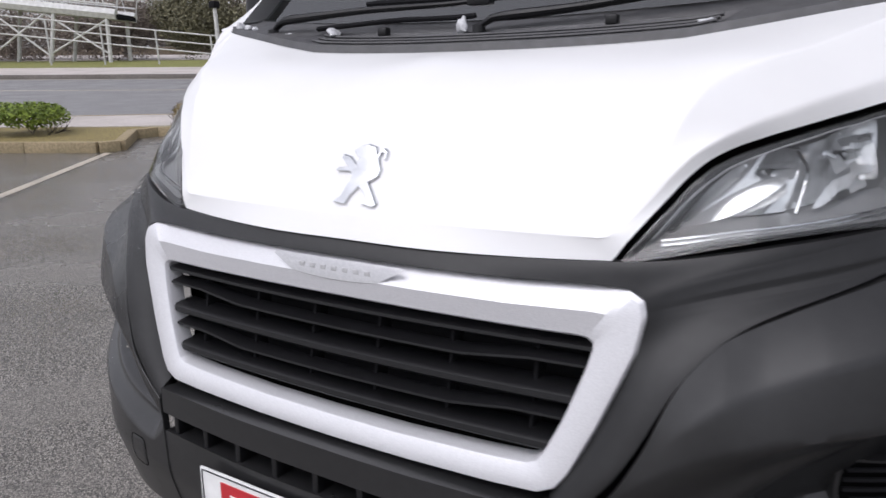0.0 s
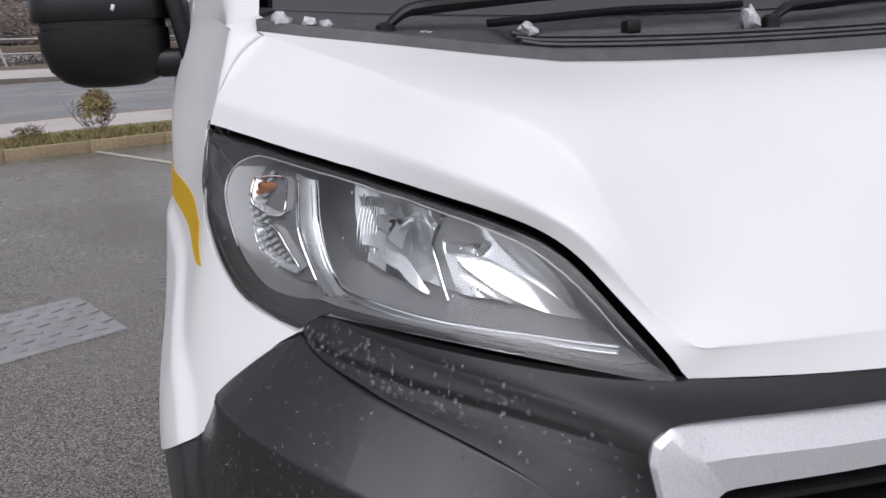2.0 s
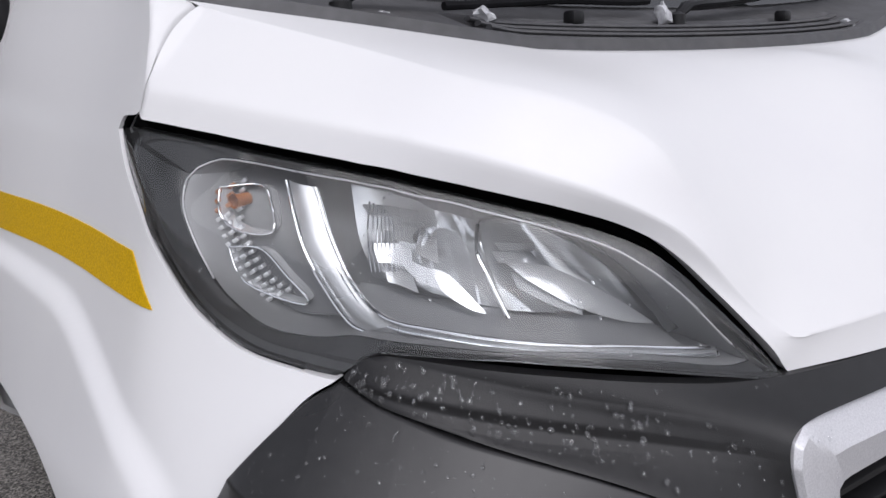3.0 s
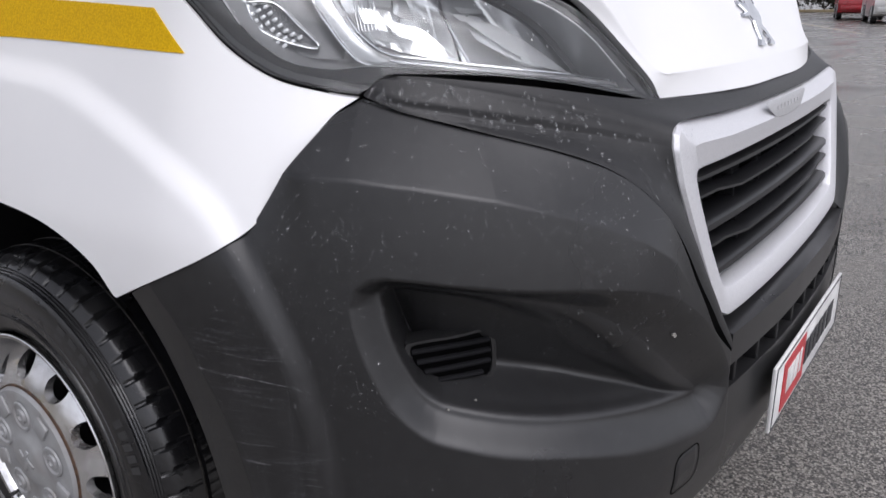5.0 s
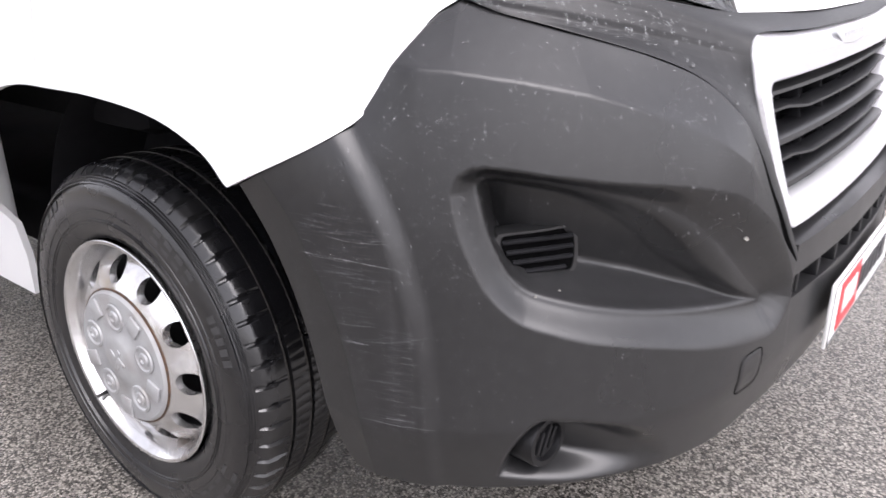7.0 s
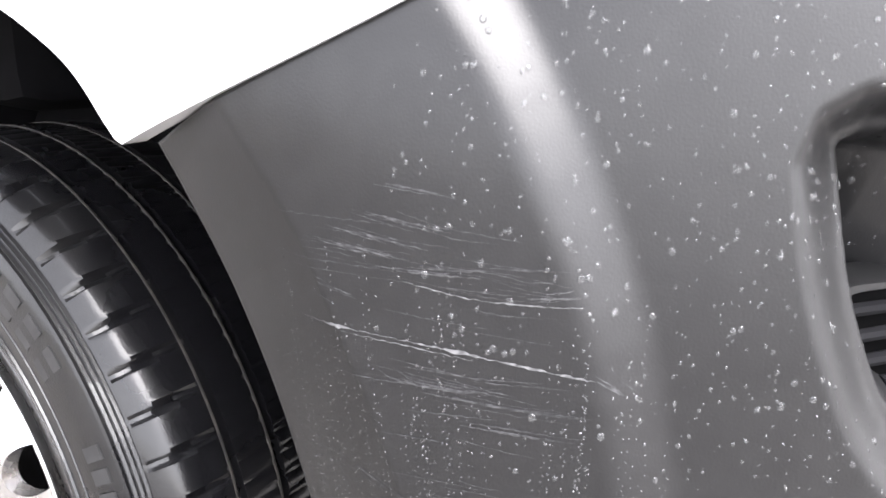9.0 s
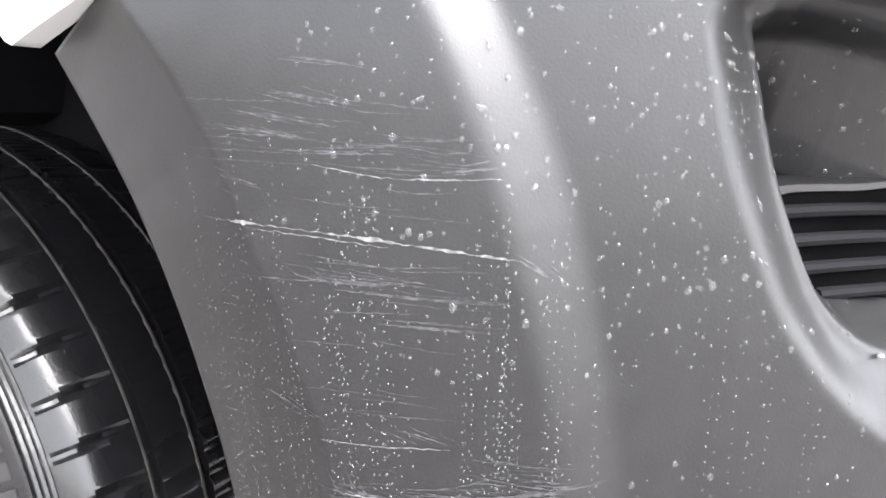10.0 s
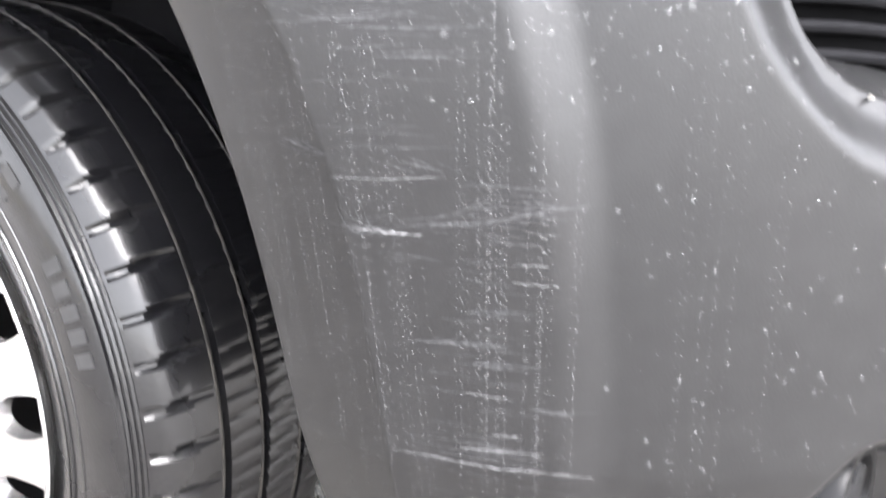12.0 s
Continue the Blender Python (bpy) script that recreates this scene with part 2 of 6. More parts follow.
def round_box(sx, sy, sz, r=0.004, segments=2):
    bm = bmesh.new()
    bmesh.ops.create_cube(bm, size=1)
    bmesh.ops.scale(bm, vec=(sx, sy, sz), verts=bm.verts)
    if r:
        bmesh.ops.bevel(bm, geom=list(bm.edges), offset=min(r, min(sx, sy, sz) * 0.45), segments=segments, affect="EDGES", profile=0.5)
    bm.verts.ensure_lookup_table()
    out = [tuple(v.co) for v in bm.verts], [tuple(v.index for v in f.verts) for f in bm.faces]
    bm.free()
    return out


def box_at(x, y, z, sx, sy, sz, r=0.004, rz=0, rx=0, ry=0):
    return moved(round_box(sx, sy, sz, r), pose(x, y, z, rx, ry, rz))


def curve(points, n, corners=()):
    """n points evenly along a smooth line through the given ones; corners: indices that stay sharp."""
    p = [np.array(q, float) for q in points]
    cuts = [0, *corners, len(p) - 1]
    out = []
    for a, b in zip(cuts, cuts[1:]):
        q = p[a:b + 1]
        q = [2 * q[0] - q[1], *q, 2 * q[-1] - q[-2]]
        for i in range(1, len(q) - 2):
            p0, p1, p2, p3 = q[i - 1:i + 3]
            for t in np.linspace(0, 1, 16, endpoint=False):
                out.append(0.5 * (2 * p1 + (p2 - p0) * t + (2 * p0 - 5 * p1 + 4 * p2 - p3) * t * t + (3 * p1 - p0 - 3 * p2 + p3) * t ** 3))
    out.append(p[-1])
    out = np.array(out)
    length = np.r_[0, np.cumsum(np.linalg.norm(np.diff(out, axis=0), axis=1))]
    at = np.linspace(0, length[-1], n)
    return np.stack([np.interp(at, length, out[:, k]) for k in range(out.shape[1])], axis=1)


def tube(path, r, sides=10, closed=False, flat=1.0):
    """A round bar along a line of points, with its ends closed."""
    path = [Vector(p) for p in path]
    rings = []
    up = Vector((0, 0, 1))
    n = len(path)
    for i, p in enumerate(path):
        a, b = path[(i - 1) % n if closed else max(i - 1, 0)], path[(i + 1) % n if closed else min(i + 1, n - 1)]
        d = (b - a).normalized()
        side = d.cross(up)
        side = side.normalized() if side.length > 1e-4 else Vector((1, 0, 0))
        top = side.cross(d)
        k = r[i] if hasattr(r, "__len__") else r
        rings.append([p + side * (k * math.cos(2 * math.pi * j / sides)) + top * (flat * k * math.sin(2 * math.pi * j / sides)) for j in range(sides)])
    v, f = grid(rings, close_u=closed, close_v=True)
    if not closed:
        f += [tuple(range(sides)), tuple(reversed(range((n - 1) * sides, n * sides)))]
    return v, f


def lathe(profile, n=64, axis="x", wobble=None):
    """A profile of (along, radius) turned round an axis."""
    rows = []
    for i in range(n):
        a = 2 * math.pi * i / n
        row = []
        for j, (h, r) in enumerate(profile):
            rr = r + (wobble(a, j) if wobble else 0)
            c, s = rr * math.cos(a), rr * math.sin(a)
            row.append((h, c, s) if axis == "x" else (c, s, h))
        rows.append(row)
    return grid(rows, close_u=True)


def polygon_distance(poly, s, z):
    """Signed distance (inside positive) of points to a closed outline."""
    p = np.array(poly, float)
    q = np.roll(p, -1, axis=0)
    best = np.full(s.shape, 9.0)
    inside = np.zeros(s.shape, bool)
    for (ax, ay), (bx, by) in zip(p, q):
        dx, dy = bx - ax, by - ay
        t = np.clip(((s - ax) * dx + (z - ay) * dy) / (dx * dx + dy * dy + 1e-12), 0, 1)
        best = np.minimum(best, np.hypot(s - ax - t * dx, z - ay - t * dy))
        cross = (ay > z) != (by > z)
        with np.errstate(divide="ignore", invalid="ignore"):
            xs = ax + (z - ay) / (by - ay if by != ay else 1e-9) * dx
        inside ^= cross & (s < xs)
    return np.where(inside, best, -best)


def ease(a, b, x):
    t = np.clip((np.asarray(x, float) - a) / (b - a), 0, 1)
    return t * t * (3 - 2 * t)


# ---------------------------------------------------------------- the van's skin
# Plan of the bumper line from the middle of the nose round to the side (half width, distance back),
# and how far the panels lean inwards with height on the nose, at the corner and along the side.
PLAN = [(0, .056), (.10, .0565), (.20, .060), (.35, .072), (.48, .088), (.58, .112), (.68, .155), (.77, .215), (.84, .288), (.885, .36), (.918, .44),
        (.942, .52), (.958, .61), (.970, .72), (.980, .87), (.985, 1.02), (.985, 1.30), (.985, 1.60), (.985, 3.5), (.985, 5.4)]
NOSE = np.array([(.15, .06), (.30, .02), (.42, 0), (.66, 0), (.74, .016), (.80, .036), (.86, .066), (.91, .105), (.97, .15), (1.2, .30)])
CORNER = np.array([(.15, .07), (.30, .025), (.42, 0), (.72, 0), (.78, .012), (.82, .035), (.88, .078), (.94, .117), (1.0, .145), (1.2, .22)])
SIDE = np.array([(.15, .03), (.30, .008), (.42, 0), (.74, 0), (.80, .008), (.88, .032), (1.0, .068), (1.15, .105), (1.3, .16)])
DOOR = np.array([(.15, .03), (.30, .008), (.42, 0), (.74, 0), (.88, .006), (1.0, .014), (1.15, .030), (1.22, .045), (1.3, .078), (1.4, .10)])
HEIGHTS = np.arange(0.0, 1.6, .004)


def softened(table):
    """A lean table with its corners rounded."""
    line = np.interp(HEIGHTS, table[:, 0], table[:, 1])
    w = np.hanning(19)
    return np.convolve(np.pad(line, 9, mode="edge"), w / w.sum(), mode="valid")


LEANS = [softened(t) for t in (NOSE, CORNER, SIDE, DOOR)]
plan_line = curve(PLAN, 2400)
plan_at = np.r_[0, np.cumsum(np.hypot(*np.diff(plan_line, axis=0).T))]


def skin(s, z, off=0.0):
    """Points of the van's outer skin: s metres round the plan from the middle of the nose, towards its right flank, at height z."""
    s, z = np.broadcast_arrays(np.asarray(s, float), np.asarray(z, float))
    side = np.where(s < 0, 1.0, -1.0)
    a = np.abs(s)
    look_x = lambda q: np.interp(q, plan_at, plan_line[:, 0])  # noqa: E731
    look_y = lambda q: np.interp(q, plan_at, plan_line[:, 1])  # noqa: E731
    dx, dy = look_x(a + .012) - look_x(np.maximum(a - .012, 0)), look_y(a + .012) - look_y(np.maximum(a - .012, 0))
    n = np.hypot(dx, dy)
    d = lean_at(a, z) - off
    return np.stack([side * (look_x(a) - dy / n * d), look_y(a) + dx / n * d, z], axis=-1)


def lean_at(a, z):
    """How far the skin leans in at a place round the plan and a height."""
    nose, corner, flank, door = (np.interp(z, HEIGHTS, t) for t in LEANS)
    flank = flank + (door - flank) * ease(1.30, 1.84, a)
    k, m = ease(.45, .75, a), ease(.95, 1.20, a)
    return (nose * (1 - k) + corner * k) * (1 - m) + flank * m


def coons(bottom, top, left, right, nu, nv, corners=((), (), (), ())):
    """Fills four edge lines (in s, z) with an even net of points."""
    b, t = curve(bottom, nu, corners[0]), curve(top, nu, corners[1])
    le, ri = curve(left, nv, corners[2]), curve(right, nv, corners[3])
    u, v = np.linspace(0, 1, nu)[:, None, None], np.linspace(0, 1, nv)[None, :, None]
    flat = (1 - v) * b[:, None] + v * t[:, None] + (1 - u) * le[None] + u * ri[None]
    return flat - ((1 - u) * (1 - v) * b[0] + u * (1 - v) * b[-1] + (1 - u) * v * t[0] + u * v * t[-1])


def panel(net, shape=None, off=0.0, flange=0.014, lip=0.0025):
    """A panel on the skin over a net of (s, z), with its edges rolled over and turned inwards."""
    s, z = net[..., 0], net[..., 1]
    o = off + (shape(s, z) if shape else 0.0)
    a = skin(s, z, o)
    nu, nv = s.shape
    ring = [(i, 0) for i in range(nu)] + [(nu - 1, j) for j in range(1, nv)] + [(i, nv - 1) for i in range(nu - 2, -1, -1)] + [(0, j) for j in range(nv - 2, 0, -1)]
    v, f = grid(a, flip=True)
    idx = [i * nv + j for i, j in ring]
    rs, rz = np.array([s[q] for q in ring]), np.array([z[q] for q in ring])
    ro = np.broadcast_to(o, s.shape)[tuple(np.array(ring).T)]
    for depth in (lip, flange):
        base = len(v)
        v += [tuple(p) for p in skin(rs, rz, ro - depth)]
        now = list(range(base, base + len(ring)))
        for k in range(len(ring)):
            h = (k + 1) % len(ring)
            f.append((idx[k], idx[h], now[h], now[k]))
        idx = now
    return v, f

# ---------------------------------------------------------------- the van
van = thing("van", "white panel van with black bumper, parked on wet asphalt", "van")

GROOVE = [(.395, .578), (.458, .633), (.500, .702), (.534, .778), (.563, .817), (.607, .850), (.684, .878), (.760, .898), (.836, .914), (.967, .937)]
SEAM = [(.967, .937), (1.000, .918), (1.035, .876), (1.079, .808), (1.243, .725)]
FLARE_LINE = [(1.66, .985), (1.504, .972), (1.374, .957), (1.263, .918), (1.171, .872), (1.118, .835), (1.088, .800), (1.056, .751), (1.024, .682), (1.004, .61),
         (.994, .55), (.986, .44), (.980, .20)]
FLARE = [tuple(q) for q in curve(FLARE_LINE, 70)] + [(1.9, .20), (1.9, .985)]
TURN_IN = [(1.232, .79), (1.190, .748), (1.165, .717), (1.148, .691), (1.132, .654), (1.117, .620), (1.101, .572), (1.090, .515), (1.080, .44), (1.066, .30), (1.5, .30), (1.5, .79)]
RECESS = [(.957, .738), (.952, .753), (.935, .762), (.908, .761), (.784, .741), (.66, .722), (.56, .692), (.468, .622), (.400, .535), (.425, .492), (.465, .484), (.602, .509), (.70, .535), (.788, .556), (.845, .575),
          (.879, .589), (.908, .616), (.925, .640), (.947, .692)]
POCKET = [(.936, .744), (.917, .676), (.890, .625), (.861, .604), (.789, .582), (.706, .563), (.545, .535), (.440, .520), (.505, .575), (.590, .645), (.68, .700), (.784, .731), (.905, .753)]
FOG = [(.905, .352), (.895, .395), (.878, .428), (.858, .449), (.830, .452), (.742, .432), (.66, .385), (.625, .335), (.66, .322), (.774, .331), (.86, .343)]

RECESS, POCKET, FOG = ([tuple(q) for q in curve([*line, line[0]], 84)[:-1]] for line in (RECESS, POCKET, FOG))


def flare(s, z):
    """The wheel-arch flare, which stands proud of the panels in front of it."""
    t = np.clip((polygon_distance(FLARE, s, z) + .018) / .036, 0, 1)
    return 0.013 * (.5 + .5 * ease(.42, .66, z)) * t ** 3 * (t * (6 * t - 15) + 10)


def crease_height(s):
    """Height of the fold along the bumper corner, above which it leans back."""
    return np.interp(s, [.40, .494, .552, .600, .660, .72, .80, .88, .96, 1.03, 1.09], [.56, .665, .738, .770, .797, .818, .841, .857, .868, .873, .87])


def corner_shape(s, z):
    out = flare(s, z)
    # fold under the groove: a straight-sided ridge
    zc = crease_height(s)
    zt = np.interp(s, [.395, .458, .500, .534, .563, .607, .684, .836, .967, 1.0, 1.035, 1.08], [.578, .633, .702, .778, .817, .850, .878, .914, .937, .93, .925, .92])
    top_lean = lean_at(s, zt)
    fold_lean = .020 * ease(.52, .66, s) * ease(1.10, 1.00, s) + .004
    wanted = np.where(z > zc, fold_lean + (top_lean - fold_lean) * np.clip((z - zc) / np.maximum(zt - zc, .01), 0, 1.2), fold_lean * np.clip((z - .66) / np.maximum(zc - .66, .01), 0, 1) ** 1.6)
    out = out + (lean_at(s, z) - wanted) * ease(.50, .60, s) * ease(1.09, 1.0, s) * ease(.62, .68, z)
    # behind the second fold the panel turns in towards the wheel
    out = out - .34 * np.maximum(polygon_distance(TURN_IN, s, z), 0) * ease(.80, .74, z)
    # under the low fold it tucks under
    out = out - .10 * np.maximum(.435 - z, 0)
    # side pocket: broad bevelled lip, sloping shelf, overhanging back, deepest beside the vent
    d_out, d_in = polygon_distance(RECESS, s, z) + .006, polygon_distance(POCKET, s, z)
    lip_part = np.where((d_out > 0) & (d_in <= 0), d_out / np.maximum(d_out - d_in, 1e-4), np.where(d_in > 0, 1.0, 0.0))
    lip_part = .5 * lip_part + .5 * ease(0, 1, lip_part)
    z_in = np.interp(s, [.43, .545, .706, .789, .862, .893, .921, .937], [.516, .533, .561, .580, .602, .624, .674, .737])
    z_top = np.interp(s, [.43, .505, .59, .68, .784, .905, .931], [.525, .580, .650, .705, .736, .756, .752])
    w = np.clip((z - z_in) / np.maximum(z_top - z_in, .004), 0, 1)
    deep = .076 * ease(.42, .74, s) + .028
    floor_, wall_ = ease(-.04, .36, w), 1 - .80 * (w - .26) / .74
    inside = .028 + (deep - .028) * -.07 * np.log(np.exp(-floor_ / .07) + np.exp(-wall_ / .07))
    inside = .028 + (inside - .028) * ease(0, 1, d_in / (.014 + .055 * ease(.84, .58, s) * ease(.2, .6, w)))
    out = out - np.where(d_in > 0, inside, .028 * lip_part)
    # low pocket with the round blanking cap
    d = polygon_distance(FOG, s, z)
    deep = 0.056 * ease(.62, .86, s)
    out = out - np.where(d > 0, deep * ease(0, .034, d), 0)
    return out


BOTTOM = [(.385, .335), (.50, .325), (.60, .322), (.70, .326), (.835, .332), (.959, .332), (1.026, .336), (1.103, .346)]
TOP = [(a + .003, b - .0055) for a, b in GROOVE[:-1]] + SEAM
REAR = [(1.103, .346), (1.126, .385), (1.140, .44), (1.149, .485), (1.159, .535), (1.171, .58), (1.187, .627), (1.208, .668), (1.243, .725)]
corner_net = coons(BOTTOM, TOP, [(.385, .335), (.390, .46), (.398, .5725)], REAR, 560, 230, ((), (9, 12), (), ()))
corner_geo = panel(corner_net, corner_shape, off=-0.002)
bumper_corner = part("bumper_corner", corner_geo, BLACK, van, "scuffed grained black bumper corner beaded with rain", sharp=150)
far_corner = part("bumper_corner", mirror(panel(corner_net[::3, ::3], corner_shape, off=-0.002)), BLACK, van, sharp=40)


def on_skin(s, z, off):
    return Vector(skin(s, z, off))


# vent with slats at the back of each pocket
def vent(flip):
    m = mirror if flip else (lambda g: g)
    host = far_corner if flip else bumper_corner
    ring = curve([(.840, .676), (.900, .676), (.907, .668), (.902, .650), (.887, .630), (.862, .617), (.82, .611), (.787, .611), (.778, .620), (.777, .645), (.782, .668), (.795, .676), (.840, .676)], 60)
    cx, cz = .842, .645

    def plane(s, z, out):
        return skin(s, z, -(.058 + (.905 - np.asarray(s)) * .24) + out)

    rows = [plane(cx + (ring[:, 0] - cx) * k, cz + (ring[:, 1] - cz) * k, out) for k, out in ((1.06, -.022), (1.03, 0), (1.0, .003), (.90, .003), (.87, 0), (.86, -.016))]
    frame_ = part("vent_frame", m(grid(rows)), BLACK, host, "small black air vent with slats")
    # no hole is cut: a near-black sheet stands in for the shade behind the slats
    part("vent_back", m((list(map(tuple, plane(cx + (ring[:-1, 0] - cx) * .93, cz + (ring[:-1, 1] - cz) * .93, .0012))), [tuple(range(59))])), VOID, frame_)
    for z, s0, s1 in ((.6615, .790, .899), (.648, .788, .893), (.6345, .788, .884), (.6215, .800, .866)):
        a = [plane(s, z + .003 * math.sin((s - s0) * 18), .0025) for s in np.linspace(s0, s1, 11)]
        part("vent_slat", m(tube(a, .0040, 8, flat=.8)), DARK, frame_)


def fog_cap(flip):
    m = mirror if flip else (lambda g: g)
    host = far_corner if flip else bumper_corner
    place = Matrix.Translation(on_skin(.834, .399, -.030)) @ pose(0, 0, 0, 90, 0, -8)
    disc = lathe([(-.07, .040), (-.02, .037), (0, .036), (.004, .034), (.004, .027), (-.003, .025), (-.004, .0005)], 36, "z")
    cap = part("fog_lamp_blank", m(moved(disc, place)), GLOSSY, host, "round black fog lamp blank with slots")
    for x in (-.012, 0, .012):
        part("slot_bar", m(moved(box_at(x, 0, -.001, .0055, .044 - abs(x), .007, .002, rz=-25), place)), GLOSSY, cap)


def tow_cover(flip):
    m = mirror if flip else (lambda g: g)
    ring = []
    for i in range(48):
        a = 2 * math.pi * i / 48
        c, q = math.cos(a), math.sin(a)
        ring.append((.502 + .030 * math.copysign(abs(c) ** .45, c), .436 + .031 * math.copysign(abs(q) ** .45, q) - .08 * .030 * c))
    ring = np.array(ring)
    rows_ = []
    for k_, up in ((1.0, -.0040), (.985, -.0005), (.95, .0006), (.6, .0006), (.02, .0006)):
        q = np.array([.502, .436]) + (ring - np.array([.502, .436])) * k_
        rows_.append(skin(q[:, 0], q[:, 1], corner_shape(q[:, 0], q[:, 1]) - .002 + up))
    cover = part("towing_eye_cover", m(grid(rows_, close_v=True, flip=True)), BLACK, far_corner if flip else bumper_corner, "small rounded towing eye cover", sharp=60)
    part("cover_gap", m(tube(skin(ring[:, 0], ring[:, 1], corner_shape(ring[:, 0], ring[:, 1]) - .0022), .0012, 6, closed=True)), VOID, cover)


for side in (False, True):
    vent(side), fog_cap(side), tow_cover(side)

# upper bumper: a band under the bonnet and headlamps that runs down beside the grille
def grille_face(x, z, out=0.0):
    return np.stack([x, .098 + (z - .61) * .177 + .045 * x ** 2 - out, z], axis=-1)


GRILLE_OUT = [(0, .878), (.15, .877), (.30, .880), (.430, .889), (.462, .888), (.482, .878), (.487, .860), (.480, .815), (.462, .768), (.440, .712), (.408, .643), (.392, .622), (.368, .611), (.30, .607), (.15, .603), (0, .602)]
GRILLE_IN = [(0, .818), (.15, .818), (.30, .819), (.400, .821), (.412, .820), (.420, .815), (.421, .808), (.414, .780), (.402, .745), (.389, .708), (.370, .667), (.360, .653), (.345, .647), (.28, .643), (.14, .638), (0, .637)]
band_top = [(0, .903), (.15, .903), (.30, .906), (.442, .911), (.50, .916), (.576, .926), (.66, .938), (.709, .945), (.80, .954), (.887, .960), (.915, .963), (.945, .957), (.963, .941),
            (.900, .924), (.836, .911), (.760, .895), (.684, .875), (.645, .862), (.607, .847), (.563, .814), (.534, .775), (.517, .74), (.500, .699), (.458, .630), (.395, .575)]
band_low = [(0, .880), (.15, .879), (.30, .882), (.425, .891), (.445, .8905), (.460, .890), (.470, .887), (.476, .885), (.481, .881), (.484, .878), (.486, .872), (.487, .868), (.4875, .864),
            (.4875, .858), (.487, .852), (.485, .842), (.483, .832), (.481, .822), (.478, .812), (.471, .79), (.463, .77), (.455, .75), (.444, .722), (.412, .65), (.385, .612)]
n_band = 150


def band_fold(s, z):
    """The band is folded lengthwise: a shelf under the lamp, then an upright face."""
    z_fold = np.interp(s, [.44, .53, .626, .708, .782, .86, .956], [.866, .875, .894, .909, .922, .933, .946])
    return .011 * np.clip(1 - np.abs(z - z_fold) / .020, 0, 1) * ease(.46, .60, s) * ease(.975, .90, s)


bt, bl = curve(band_top, n_band, (12,)), curve(band_low, n_band)
# keep the two lines in step, point for point
step = np.linspace(0, len(band_top) - 1, n_band)
bt = np.stack([np.interp(step, range(len(band_top)), [p[k] for p in band_top]) for k in (0, 1)], axis=1)
bl = np.stack([np.interp(step, range(len(band_low)), [p[k] for p in band_low]) for k in (0, 1)], axis=1)
corner_at = int(np.argmin(np.abs(step - 12)))
for line in (bt, bl):
    for _ in range(40):
        soft_line = line.copy()
        soft_line[1:-1] = line[1:-1] * .5 + (line[:-2] + line[2:]) * .25
        hold = np.abs(np.arange(n_band) - corner_at)[:, None] < (7 if line is bt else 0)
        line[:] = np.where(hold, line, soft_line)
outer, inner = skin(bt[:, 0], bt[:, 1], -.002), grille_face(-bl[:, 0], bl[:, 1], .002)
rows = [skin(bt[:, 0], bt[:, 1], -.016), skin(bt[:, 0], bt[:, 1], -.004)]
for k in np.linspace(0, 1, 29):
    straight = outer * (1 - k) + inner * k
    s_mid = bt[:, 0] * (1 - k) + bl[:, 0] * 1.01 * k
    on = skin(s_mid, straight[:, 2], -.002 + band_fold(s_mid, straight[:, 2]))
    w = (1 - k) ** 0.8
    rows.append(on * w + straight * (1 - w))
rows.append(grille_face(-bl[:, 0], bl[:, 1], -.02))
band = grid(rows, flip=True)
part("bumper_band", join(band, mirror(band)), BAND, van, "black plastic band round the grille, beaded with rain", sharp=50)

# lower centre of the bumper, with the slotted intake
centre = []
for z0, z1 in ((.548, .596), (.325, .512)):
    net = coons([(-.392, z0), (0, z0), (.392, z0)], [(-.392, z1), (0, z1), (.392, z1)], [(-.392, z0), (-.392, z1)], [(.392, z0), (.392, z1)], 60, 10)
    centre.append(panel(net, lambda s, z: -.10 * np.maximum(.435 - z, 0), off=-.004, flange=.06, lip=.004))
intake = part("bumper_centre", join(*centre), BLACK, van, "wet black lower bumper with a slotted intake", sharp=50)
part("intake_back", (list(map(tuple, skin(np.array([-.39, .39, .39, -.39]), np.array([.50, .50, .56, .56]), -.07))), [(0, 1, 2, 3)]), DARK, intake)
for s in np.linspace(-.36, .36, 9):
    c = skin(s, .530, -.028)
    part("intake_rib", box_at(*c, .012, .04, .044, .003), GLOSSY, intake)

# silver grille surround
rows = []
for k, out in ((0, -.012), (0, .004), (.06, .009), (.45, .011), (.94, .004), (1, -.002), (1, -.03)):
    a, b = curve(GRILLE_OUT, 140), curve(GRILLE_IN, 140)
    st = np.linspace(0, len(GRILLE_OUT) - 1, 140)
    a = np.stack([np.interp(st, range(len(GRILLE_OUT)), [p[i] for p in GRILLE_OUT]) for i in (0, 1)], axis=1)
    b = np.stack([np.interp(st, range(len(GRILLE_IN)), [p[i] for p in GRILLE_IN]) for i in (0, 1)], axis=1)
    m = a * (1 - k) + b * k
    top_bar = ease(.835, .872, a[:, 1]) * ease(.487, .42, a[:, 0])
    folded = {0: -.008, .06: -.004, .45: .0120, .94: .004, 1: -.002}[k] if out > -.01 else out
    rows.append(grille_face(-m[:, 0], m[:, 1], out + (folded - out) * top_bar))
frame_geo = grid(rows, flip=True)
surround = part("grille_surround", join(frame_geo, mirror(frame_geo)), SILVER, van, "satin silver grille surround", sharp=30)
st = np.linspace(-1, 1, 25)
